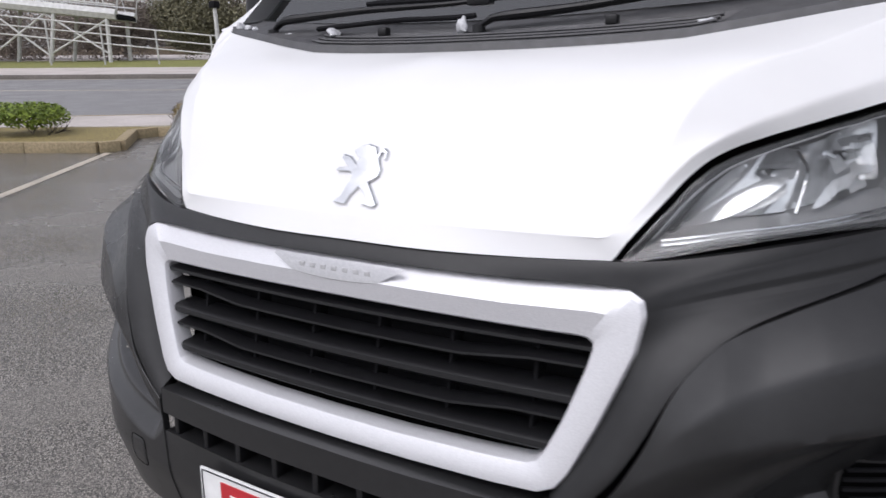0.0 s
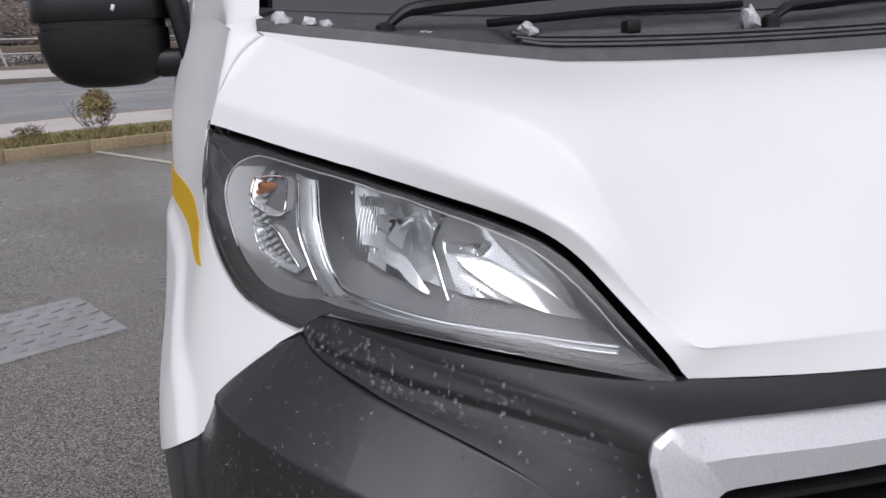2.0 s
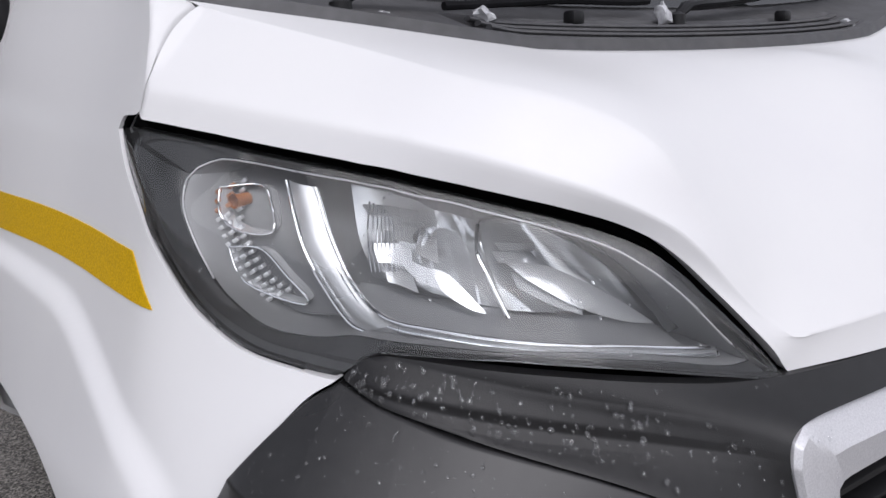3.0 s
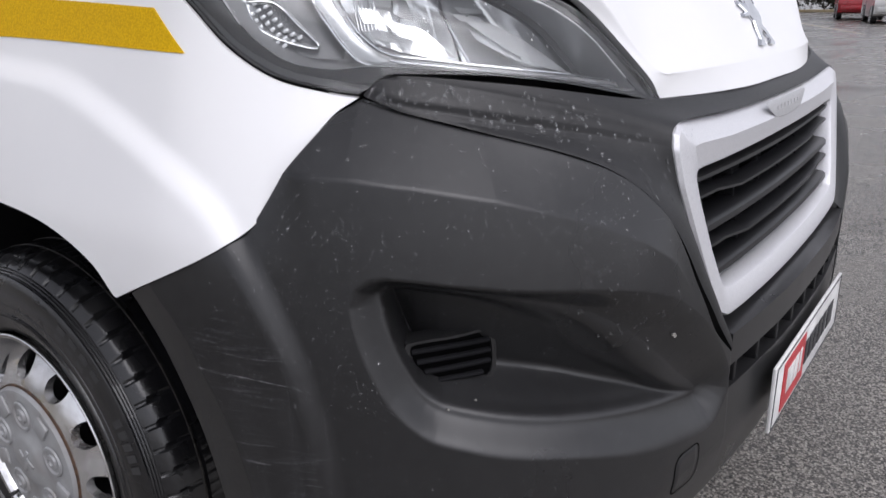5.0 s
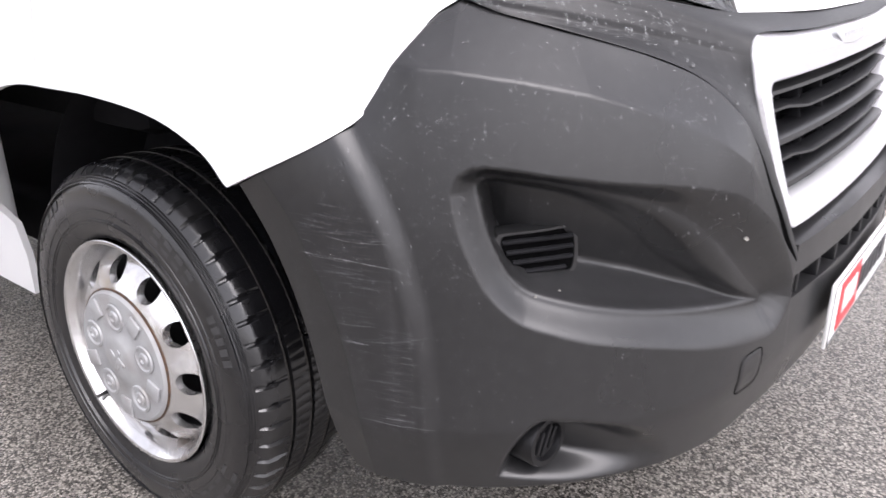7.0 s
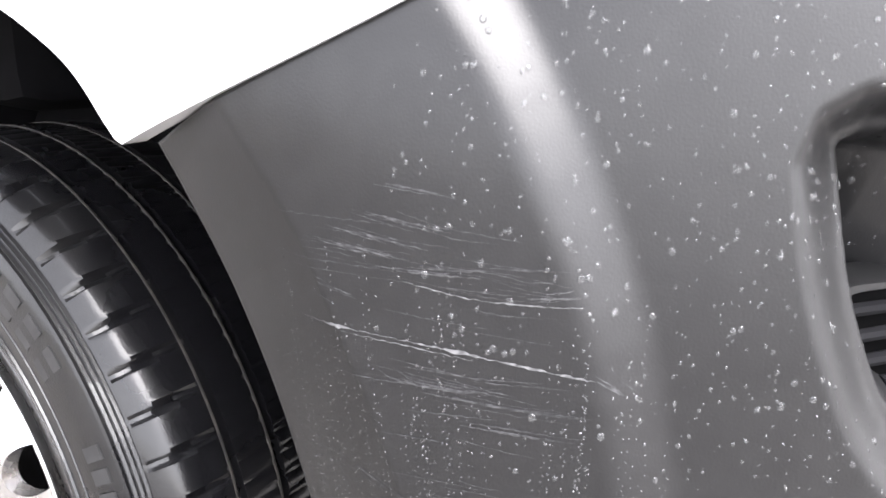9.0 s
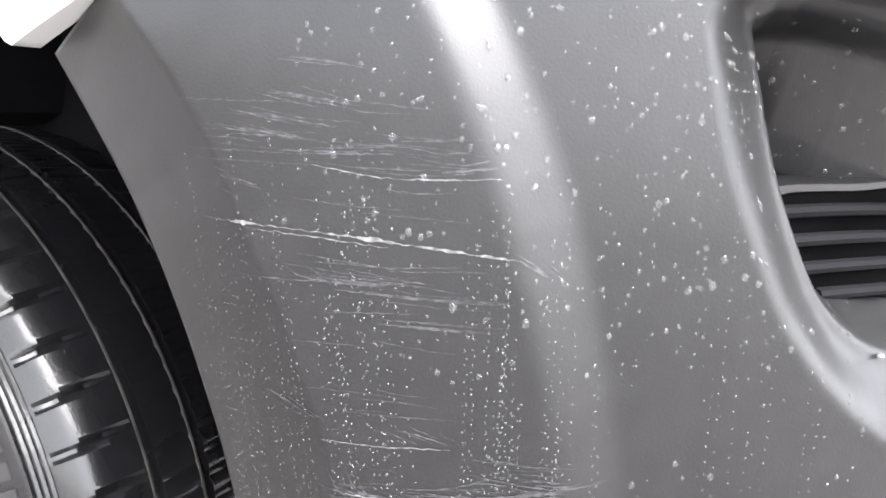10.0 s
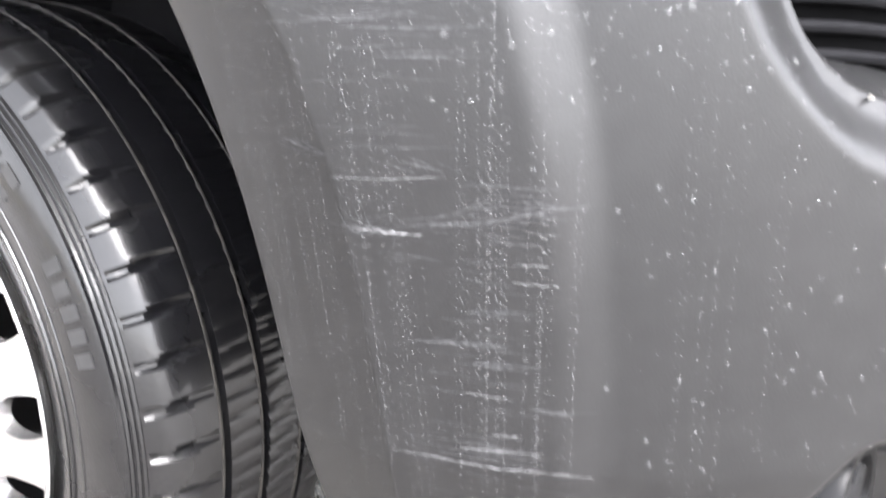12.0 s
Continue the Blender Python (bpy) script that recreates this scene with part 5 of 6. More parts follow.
def drop_geo(spots, sides=9):
    """Low domes of water: (point, normal, radius, stretch down)."""
    verts, faces = [], []
    for p, nrm, r, tall in spots:
        nrm = Vector(nrm).normalized()
        up = (Vector((0, 0, 1)) - nrm * nrm.z)
        up = up.normalized() if up.length > .1 else Vector((0, 1, 0))
        rt = up.cross(nrm)
        b = len(verts)
        for k_, h_ in ((1.0, -.1), (.88, .24), (.5, .44)):
            for i in range(sides):
                a = 2 * math.pi * i / sides
                verts.append(Vector(p) + rt * (r * k_ * math.cos(a)) + up * (r * k_ * tall * math.sin(a)) + nrm * (r * h_))
        verts.append(Vector(p) + nrm * (r * .50))
        for q in (0, 1):
            for i in range(sides):
                h = (i + 1) % sides
                faces.append((b + q * sides + i, b + q * sides + h, b + (q + 1) * sides + h, b + (q + 1) * sides + i))
        for i in range(sides):
            faces.append((b + 2 * sides + i, b + 2 * sides + (i + 1) % sides, b + 3 * sides))
    return verts, faces


def corner_spots(pairs):
    s = np.array([q[0] for q in pairs])
    z = np.array([q[1] for q in pairs])
    p = skin(s, z, corner_shape(s, z) - .002)
    a = skin(s + .002, z, corner_shape(s + .002, z) - .002) - p
    b = skin(s, z + .002, corner_shape(s, z + .002) - .002) - p
    n_ = np.cross(b, a)
    return p, n_


inside_corner = [(.40, .34), *TOP, *REAR[::-1]]
pairs, sizes = [], []


def scatter(n_, s0, s1, z0, z1, small, large, fade=0.0):
    count = 0
    while count < n_:
        s, z = rng.uniform(s0, s1), rng.uniform(z0, z1)
        count += 1
        pairs.append((s, z)), sizes.append((rng.uniform(small, large) if rng.random() < .8 else rng.uniform(large, large * 1.7), rng.uniform(1.0, 1.3)))


scatter(620, .60, 1.05, .80, .935, .0005, .0013)
scatter(900, .42, .98, .44, .82, .0004, .0009)
scatter(620, .46, 1.10, .62, .82, .0004, .0011)
scatter(420, .93, 1.10, .60, .80, .0004, .0009)
scatter(170, .45, 1.12, .36, .62, .0003, .0007)
scatter(200, 1.08, 1.18, .40, .70, .0002, .0005)
scatter(110, .93, 1.12, .66, .84, .0006, .0010)
scatter(150, .88, 1.16, .40, .66, .00025, .00045)
loose = len(pairs)
for i in range(84):
    s = rng.choice([rng.uniform(.90, 1.00), rng.uniform(.985, 1.05), rng.uniform(1.00, 1.04), rng.uniform(1.06, 1.10), rng.uniform(1.10, 1.17), rng.uniform(1.10, 1.17)])
    z = rng.uniform(.56, .68) if s < 1.08 else rng.uniform(.60, .70)
    end = rng.uniform(.36, .50)
    drift = rng.uniform(-.02, .02) - (.10 if s > 1.07 else 0)
    z_top_ = z
    while z > end:
        z -= rng.uniform(.0042, .0072)
        pairs.append((s + drift * (z_top_ - z) + rng.gauss(0, .00022), z)), sizes.append((rng.uniform(.00032, .0005), 1.2))
keep = polygon_distance(inside_corner, np.array([q[0] for q in pairs]), np.array([q[1] for q in pairs])) > .004
loose = int(keep[:loose].sum())
pairs, sizes = [q for q, k_ in zip(pairs, keep) if k_], [q for q, k_ in zip(sizes, keep) if k_]
p_, n_ = corner_spots(pairs)
spots = [(a, b, r, t_) for a, b, (r, t_) in zip(p_, n_, sizes)]
corner_drops, trails, spots = spots[:loose], spots[loose:], []
# on the band over the groove, the drops are larger
for i in range(300):
    s = rng.uniform(.46, .955)
    lo_, hi_ = np.interp(s, [.44, .5, .534, .607, .684, .836, .967], [.89, .86, .79, .856, .884, .918, .938]), np.interp(s, [.442, .576, .709, .887, .95], [.908, .922, .940, .956, .950])
    z = rng.uniform(lo_, hi_)
    p0, p1, p2 = (skin(a, b, -.002 + float(band_fold(a, b))) for a, b in ((s, z), (s + .003, z), (s, z + .003)))
    spots.append((p0, np.cross(p2 - p0, p1 - p0), abs(rng.gauss(.0011, .0008)) + .0005, rng.uniform(1.0, 1.7)))
# on the headlamp lens
lamp_outline = LAMP_TOP + LAMP_LOW[::-1]
for i in range(420):
    s, z = rng.uniform(.46, 1.27), rng.uniform(.915, 1.15)
    if polygon_distance(lamp_outline, np.array([s]), np.array([z]))[0] < .004:
        continue
    p0, p1, p2 = lens_skin(s, z, -.003), lens_skin(s + .004, z, -.003), lens_skin(s, z + .004, -.003)
    spots.append((p0, np.cross(p2 - p0, p1 - p0), abs(rng.gauss(.0005, .0005)) + .0003, rng.uniform(1.0, 1.5)))
# on the silver surround and the white wing
for i in range(260):
    k_ = rng.uniform(0, 1)
    x_, z_ = rng.uniform(.43, .476), rng.uniform(.68, .88)
    if polygon_distance([(.42, .70), (.487, .86), (.48, .885), (.43, .885)], np.array([x_]), np.array([z_]))[0] < 0:
        continue
    p0 = grille_face(np.array(-x_), np.array(z_), np.array(.0075))
    spots.append((p0, (-.05, -1, .2), rng.uniform(.0005, .0013), 1.2))
for beads, stuff_, label_ in ((corner_drops, BEAD, "clear beads of rain on the bumper corner"), (trails, WATER, "fine trails of rain beads down the bumper corner"), (spots, BEAD, "clear beads of rain on the headlamp and bumper band")):
    drops = part("raindrops", drop_geo(beads), stuff_, None, smooth=True, sharp=180)
    drops.visible_shadow = False
    tagged(drops, label_, "raindrops", kind="stuff")


def scratch(points, width, jitter=.0006):
    """A ribbon scraped along the bumper corner, thin at its ends."""
    n = max(8, int(60 * abs(points[0][0] - points[-1][0]) / .1))
    line = curve(points, n)
    ph = rng.uniform(0, 9)
    wob = np.array([math.sin(i * 1.7 + ph) * jitter * .4 + rng.gauss(0, jitter * .35) for i in range(n)])
    w = np.array([width * (.25 + .75 * math.sin(math.pi * (i + .5) / n)) * rng.uniform(.35, 1.25) for i in range(n)])
    rows_ = []
    for side in (-1, 1):
        z = line[:, 1] + wob + side * w / 2
        rows_.append(skin(line[:, 0], z, corner_shape(line[:, 0], z) - .002 + .00035))
    return grid(rows_, flip=True)


GOUGES = [([(1.140, .6600), (1.128, .6597)], .0026), ([(1.098, .6580), (1.088, .6573)], .0018), ([(1.087, .6572), (1.072, .6562)], .0024), ([(1.064, .6556), (1.043, .6535)], .0017), ([(1.040, .6533), (1.028, .6522)], .0020),
          ([(1.154, .6602), (1.134, .6598), (1.116, .659), (1.085, .657), (1.050, .654), (1.026, .652)], .0007), ([(1.132, .6580), (1.100, .6560), (1.075, .6540)], .0006),
          ([(1.073, .6800), (1.050, .6805), (1.034, .6815)], .0010), ([(1.105, .684), (1.085, .681), (1.072, .680)], .0007), ([(1.092, .5503), (1.074, .5492), (1.060, .549)], .0022),
          ([(1.050, .5545), (1.034, .556)], .0012), ([(1.102, .573), (1.078, .573), (1.049, .575)], .0009), ([(1.077, .442), (1.057, .441), (1.031, .439), (1.001, .439), (.983, .436)], .0014), ([(1.044, .4475), (1.007, .4480)], .0016),
          ([(1.029, .456), (1.017, .456)], .0016), ([(1.021, .530), (1.001, .529)], .0011), ([(1.019, .538), (1.006, .538)], .0009), ([(1.043, .476), (1.019, .474)], .0009)]
for line_, wide_ in GOUGES:
    part("deep_scratch", scratch(line_, wide_ * .75, .0004), SCUFF, bumper_corner, "pale scraped gouge", smooth=False)
light = []
FINE = [[(1.145, .698), (1.122, .695), (1.102, .693)], [(1.135, .703), (1.095, .698)], [(1.121, .711), (1.086, .706)], [(1.113, .723), (1.091, .721)], [(1.140, .678), (1.127, .675)],
        [(1.116, .644), (1.107, .640), (1.084, .639), (1.067, .641)], [(1.093, .636), (1.054, .635), (1.032, .636)], [(1.079, .624), (1.032, .624)], [(1.063, .694), (1.049, .695)], [(1.108, .688), (1.073, .689)],
        [(1.129, .589), (1.104, .582)], [(1.068, .581), (1.050, .577)], [(1.069, .553), (1.035, .556), (1.002, .563)], [(1.071, .499), (1.024, .500)], [(1.039, .491), (1.008, .491)], [(1.012, .470), (.992, .468)], [(1.055, .683), (1.035, .685)], [(1.100, .561), (1.095, .551), (1.088, .5500)], [(1.026, .6520), (1.016, .6460)], [(1.04, .515), (1.018, .516)]]
for line_ in FINE:
    for i in range(5):
        ds, dz, cut = rng.gauss(0, .006), rng.gauss(0, .0016), rng.uniform(.5, 1.05) if i else 1.0
        mid_ = sum(q[0] for q in line_) / len(line_)
        light.append(scratch([(mid_ + (a - mid_) * cut + (ds if i else 0), b + (dz if i else 0)) for a, b in line_], rng.uniform(.0003, .0008) if i else .0009, .0003))
for cs, cz, n, spread, length in ((1.125, .694, 8, .009, .055), (1.07, .683, 16, .010, .05), (1.09, .650, 12, .008, .06), (1.06, .630, 8, .012, .05), (1.012, .562, 26, .005, .022), (1.03, .560, 10, .010, .035),
                                  (1.085, .550, 12, .004, .030), (1.035, .515, 14, .022, .03), (1.05, .47, 12, .022, .03), (1.025, .445, 14, .006, .05), (1.085, .51, 10, .03, .015), (1.02, .49, 10, .02, .025), (1.08, .60, 8, .02, .04)):
    for i in range(n):
        s, z, q = cs + rng.gauss(0, .010), cz + rng.gauss(0, spread), length * rng.uniform(.4, 1.2)
        tilt = rng.gauss(.04, .04)
        light.append(scratch([(s + q / 2, z + tilt * q / 2), (s, z + rng.gauss(0, .0006)), (s - q / 2, z - tilt * q / 2)], rng.uniform(.0002, .0006), .0003))
FAINT = surface("lightly_scuffed_plastic", (0.075, 0.075, 0.078), (0.034, 0.034, 0.036), scale=300, rough=0.6, detail=2)
tagged(part("fine_scratch", join(*light), FAINT, bumper_corner, "fine grey scuff lines", smooth=False), kind="stuff")


# scraps caught in the cowl
SCRAP = surface("wet_white_scrap", (0.58, 0.59, 0.60), (0.36, 0.36, 0.38), scale=120, rough=0.5, bump=0.5, bump_scale=200)
def lump(x, y, z, r, seed, tall=1.0):
    bm = bmesh.new()
    bmesh.ops.create_icosphere(bm, subdivisions=2, radius=r)
    for v in bm.verts:
        d_ = noise.noise(v.co * (2.2 / r) * .5 + Vector((seed, 0, 0)))
        v.co *= 1 + .9 * d_
        v.co.z *= tall
    bm.verts.ensure_lookup_table()
    g_ = [tuple(v.co + Vector((x, y, z))) for v in bm.verts], [tuple(v.index for v in f.verts) for f in bm.faces]
    bm.free()
    return g_


SPECK = surface("pale_grit", (0.24, 0.23, 0.21), scale=200, rough=0.6)
for s, z, r in ((.538, .639, .0035), (.858, .606, .0015), (.820, .604, .0015)):
    off_ = float(corner_shape(np.array([s]), np.array([z]))[0])
    part("speck", lump(*skin(s, z, off_ if z < .66 else -.063), r, s * 9, .7), SPECK, bumper_corner, "pale speck of grit")
for i, (x, y, z, r, t_) in enumerate(((-.414, .630, 1.258, .021, .75), (-.068, .628, 1.256, .017, 1.7), (-.746, .662, 1.287, .018, .8), (-.711, .656, 1.281, .015, .7), (-.688, .652, 1.275, .013, .9),
                                      (-.560, .640, 1.258, .016, .35), (-.600, .642, 1.260, .012, .5), (.42, .60, 1.238, .022, .7))):
    tagged(part("litter_scrap", lump(x, y, z - r * .3, r * .62, i * 3.1, t_), SCRAP), "wet white scrap lying on the black cowl", "litter", "scraps on the cowl")

# ---------------------------------------------------------------- yard, road and far side
def at(a, q, z=0.0):
    """A place given along and across the road."""
    x, y = .86 * a - .51 * q, .51 * a + .86 * q
    return (x, y, ground_z(x, y) + z)


ROAD_TURN = math.degrees(math.atan2(.51, .86))
KERB = surface("concrete_kerb", (0.33, 0.26, 0.155), (0.22, 0.175, 0.10), scale=30, rough=0.8, bump=0.3, bump_scale=120, dirt=(0.12, 0.12, 0.07), dirt_amount=0.5)
SLAB = surface("pale_paving", (0.52, 0.47, 0.44), (0.42, 0.38, 0.36), scale=14, rough=0.6, dirt=(0.26, 0.24, 0.21), dirt_amount=0.5, big=.8)
SOIL = surface("mossy_soil", (0.27, 0.22, 0.075), (0.14, 0.105, 0.045), scale=40, rough=0.9, bump=0.5, bump_scale=60)
GRASS = surface("grass", (0.22, 0.23, 0.055), (0.13, 0.135, 0.035), scale=25, rough=0.9, bump=0.6, bump_scale=80, dirt=(0.20, 0.16, 0.07), dirt_amount=0.6)
TAR = asphalt_material("road_asphalt", (0.21, 0.203, 0.205), (0.34, 0.328, 0.33), wet=.3)
LINE = surface("worn_cream_line", (0.50, 0.45, 0.37), (0.34, 0.30, 0.24), scale=60, rough=0.6, dirt=(0.12, 0.12, 0.115), dirt_amount=0.6, big=3)
PLASTIC = surface("grey_ramp_plate", (0.30, 0.29, 0.30), (0.24, 0.235, 0.24), scale=30, rough=0.5, bump=0.1, dirt=(0.17, 0.16, 0.16), dirt_amount=0.5, big=3)
GALV = surface("galvanised_rail", (0.52, 0.52, 0.50), (0.42, 0.42, 0.41), scale=8, rough=0.5, metal=0.2)
BARK = surface("bark", (0.10, 0.085, 0.07), (0.06, 0.05, 0.04), scale=30, rough=0.9, bump=0.4, bump_scale=40)


def strip(name, a0, a1, q0, q1, dz, material, label, na=40, nq=6):
    near, far_ = (q if callable(q) else (lambda a, q=q: q) for q in (q0, q1))
    rows_ = [[at(a, q, dz) for q in np.linspace(near(a), far_(a), nq)] for a in np.linspace(a0, a1, na)]
    skirt = [[at(a, near(a), -.05) for a in np.linspace(a0, a1, na)], [at(a, near(a), dz) for a in np.linspace(a0, a1, na)]]
    g_ = join(grid(rows_), grid(skirt))
    return tagged(part(name, g_, material), label, name.rsplit("_", 1)[0].replace("_", " "), kind="structure")


def verge_edge(a):
    """The pavement and the road draw nearer to the car park towards one end."""
    return max(10.4 + .16 * min(max(a, -8), 3), 9.58)


def road_edge(a):
    return 12.1 + .15 * min(max(a, -8), 3)


strip("verge_near", -60, 60, 9.52, verge_edge, .10, GRASS, "narrow verge of thin grass behind a kerb", 121)
bed = [(-14, 7.95), (-4.28, 7.95), (-4.10, 8.08), (-4.44, 9.2), (-4.18, 9.5), (-4.18, 9.62), (-9.0, 9.62), (-14, 9.62)]
tagged(part("soil_bed", ([at(a, q, .108) for a, q in bed], [(0, 1, 6, 7), (1, 2, 3), (1, 3, 6), (3, 4, 5, 6)]), SOIL, smooth=False), "mossy soil bed of a planted island", "soil bed", kind="structure")
strip("pavement_near", -60, 60, verge_edge, road_edge, .115, SLAB, "pale wet pavement beside the road", 121)
strip("road", -120, 120, road_edge, 24.4, .006, TAR, "grey wet two-lane road")
strip("pavement_far", -120, 120, 24.6, 30.5, .15, SLAB, "pale pavement on the far side of the road")
strip("grass_far", -120, -10.5, 30.5, 40, .16, GRASS, "grass bank beside the far railing")
BANK = surface("winter_bank", (0.17, 0.135, 0.095), (0.10, 0.08, 0.06), scale=20, rough=0.9, bump=0.5, bump_scale=40)
strip("hedge_bed", -10.5, 120, 30.5, 40, .155, BANK, "bare brown soil under a hedge behind the far railing")
for a in np.arange(-58, 58, 9.0):
    strip("lane_marking", a, a + 6, 18.75, 18.88, .012, LINE, "thin white lane line on the road", 6, 2)
strip("edge_line", -120, 120, 24.05, 24.2, .012, LINE, "pale line at the road's edge", 30, 2)


FAR_KERB = surface("dark_wet_kerb", (0.17, 0.15, 0.13), (0.11, 0.10, 0.09), scale=20, rough=0.7, bump=0.2)


def kerb_run(points, height, width, step_, stuff_=KERB):
    """Kerbstones laid end to end along a line."""
    line = np.array(points, float)
    for (a0, q0), (a1, q1) in zip(line, line[1:]):
        n = max(1, int(round(math.hypot(a1 - a0, q1 - q0) / step_)))
        turn = ROAD_TURN + math.degrees(math.atan2(q1 - q0, a1 - a0))
        stone = None
        for i in range(n):
            t_ = (i + .5) / n
            a, q = a0 + (a1 - a0) * t_, q0 + (q1 - q0) * t_
            p0, p1 = Vector(at(a0 + (a1 - a0) * i / n, q0 + (q1 - q0) * i / n)), Vector(at(a0 + (a1 - a0) * (i + 1) / n, q0 + (q1 - q0) * (i + 1) / n))
            lean = math.degrees(math.atan2(p1.z - p0.z, math.hypot(p1.x - p0.x, p1.y - p0.y)))
            if stone is None:
                length = math.hypot(a1 - a0, q1 - q0) / n - .006
                stone = mesh_of("kerb_stone", *round_box(length, width, height + .10, .012), stuff_)
            ob = new("kerb_stone", stone)
            ob.parent = kerb_root
            ob.matrix_basis = pose(*at(a, q, height / 2 - .05), 0, -lean, turn)


kerb_root = tagged(new("kerb"), "weathered buff concrete kerb along the car park", "kerb", kind="structure")
kerb_run([(-14, 7.92), (-4.25, 7.92), (-4.05, 8.06), (-4.40, 9.2), (-4.15, 9.45), (30, 9.45)], .125, .13, .92)
kerb_root = tagged(new("kerb"), "low kerb on the far side of the road", "kerb", kind="structure")
kerb_run([(-60, 24.5), (45, 24.5)], .15, .16, 3.0, FAR_KERB)
kerb_root = tagged(new("kerb"), "pale flush kerb between pavement and road", "kerb", kind="structure")
kerb_run([(-40, 10.86), (-8, 10.86), (3, 12.51), (30, 12.51)], .118, .13, 2.0)


def painted(name, ends, width, label):
    (a0, q0), (a1, q1) = ends
    d_ = np.array([a1 - a0, q1 - q0])
    nrm = np.array([-d_[1], d_[0]]) / np.hypot(*d_) * width / 2
    rows_ = [[at(*(np.array([a0, q0]) + d_ * t_ + nrm * s_), .004) for s_ in (-1, 1)] for t_ in np.linspace(0, 1, 12)]
    tagged(part(name, grid(rows_, flip=True), LINE), label, "marking", kind="structure")


painted("bay_line", ((-4.10, 7.84), (-3.55, 2.2)), .10, "worn cream parking bay line on asphalt")
painted("bay_line", ((2.35, 9.35), (3.2, 4.2)), .10, "worn cream parking bay line on asphalt")

# ramp plate with raised chevrons
plate_rows = []
for inset, up in ((0, -.05), (0, .004), (.012, .010)):
    plate_rows.append([at(a, q, up) for a, q in ((-1.01 + inset, 3.51 + inset), (-.35, 3.51 + inset), (.33 - inset, 3.51 + inset), (.33 - inset, 3.83), (.33 - inset, 4.15 - inset), (-.35, 4.15 - inset), (-1.01 + inset, 4.15 - inset), (-1.01 + inset, 3.83))])
g = grid(plate_rows, close_v=True)
g[0].append(at(-.35, 3.83, .010))
g[1].extend([(16 + i, 16 + (i + 1) % 8, 24) for i in range(8)])
ramp = tagged(part("ramp_plate", g, PLASTIC), "grey moulded cable ramp plate with raised treads", "ramp plate")
stud = mesh_of("tread_stud", *round_box(.062, .026, .014, .006, 2), PLASTIC)
for i in range(11):
    for j in range(7):
        if 4 <= i + (j % 2) * .5 - (j - 3) * .6 <= 5.2:
            continue
        ob = new("tread_stud", stud)
        ob.parent = ramp
        ob.matrix_basis = pose(*at(-.93 + i * .116 + (j % 2) * .058, 3.58 + j * .082, .012), 0, 0, ROAD_TURN + (18 if j % 2 else -18))
for k_ in (-.05, .03):
    ob = new("tread_bar", mesh_of("tread_bar", *round_box(.46, .022, .014, .005, 2), PLASTIC))
    ob.parent = ramp
    ob.matrix_basis = pose(*at(-.38 + k_ * 1.4, 3.83, .012), 0, 0, ROAD_TURN + 58)


# ---- planting
def leaf_material(name, base, dark):
    m = surface(name, base, dark, scale=9, rough=0.6, vary=.1)
    n_, l_ = m.node_tree.nodes, m.node_tree.links
    geo = n_.new("ShaderNodeNewGeometry")
    hsv = n_.new("ShaderNodeHueSaturation")
    ran = n_.new("ShaderNodeMapRange")
    ran.inputs["To Min"].default_value, ran.inputs["To Max"].default_value = .55, 1.4
    p = n_["Principled BSDF"]
    old = p.inputs["Base Color"].links[0].from_socket
    l_.new(geo.outputs["Random Per Island"], ran.inputs["Value"])
    l_.new(ran.outputs["Result"], hsv.inputs["Value"])
    l_.new(old, hsv.inputs["Color"])
    l_.new(hsv.outputs["Color"], p.inputs["Base Color"])
    return m


def leaves(centre, radii, n, size, seed, hollow=.55, lumps=3):
    """Many small bent leaves filling an uneven clump."""
    r_ = random.Random(seed)
    verts, faces = [], []
    blobs = [(Vector((r_.uniform(-.5, .5), r_.uniform(-.5, .5), r_.uniform(-.3, .4))), r_.uniform(.45, .75)) for _ in range(lumps)] + [(Vector((0, 0, 0)), .7)]
    for i in range(n):
        c, br = blobs[r_.randrange(len(blobs))]
        d_ = Vector((r_.gauss(0, 1), r_.gauss(0, 1), r_.gauss(0, 1))).normalized()
        q = c + d_ * br * (hollow + (1 - hollow) * r_.random() ** .5)
        p = Vector((centre[0] + q.x * radii[0], centre[1] + q.y * radii[1], centre[2] + max(q.z, -.95) * radii[2]))
        a = Vector((r_.gauss(0, 1), r_.gauss(0, 1), r_.gauss(0, .7))).normalized()
        b = a.cross(d_ + Vector((.1, .2, .3))).normalized()
        s_ = size * r_.uniform(.6, 1.3)
        k_ = len(verts)
        verts += [p - a * s_, p + b * s_ * .45, p + a * s_, p - b * s_ * .45 + d_ * s_ * .3]
        faces += [(k_, k_ + 1, k_ + 2), (k_, k_ + 2, k_ + 3)]
    return verts, faces


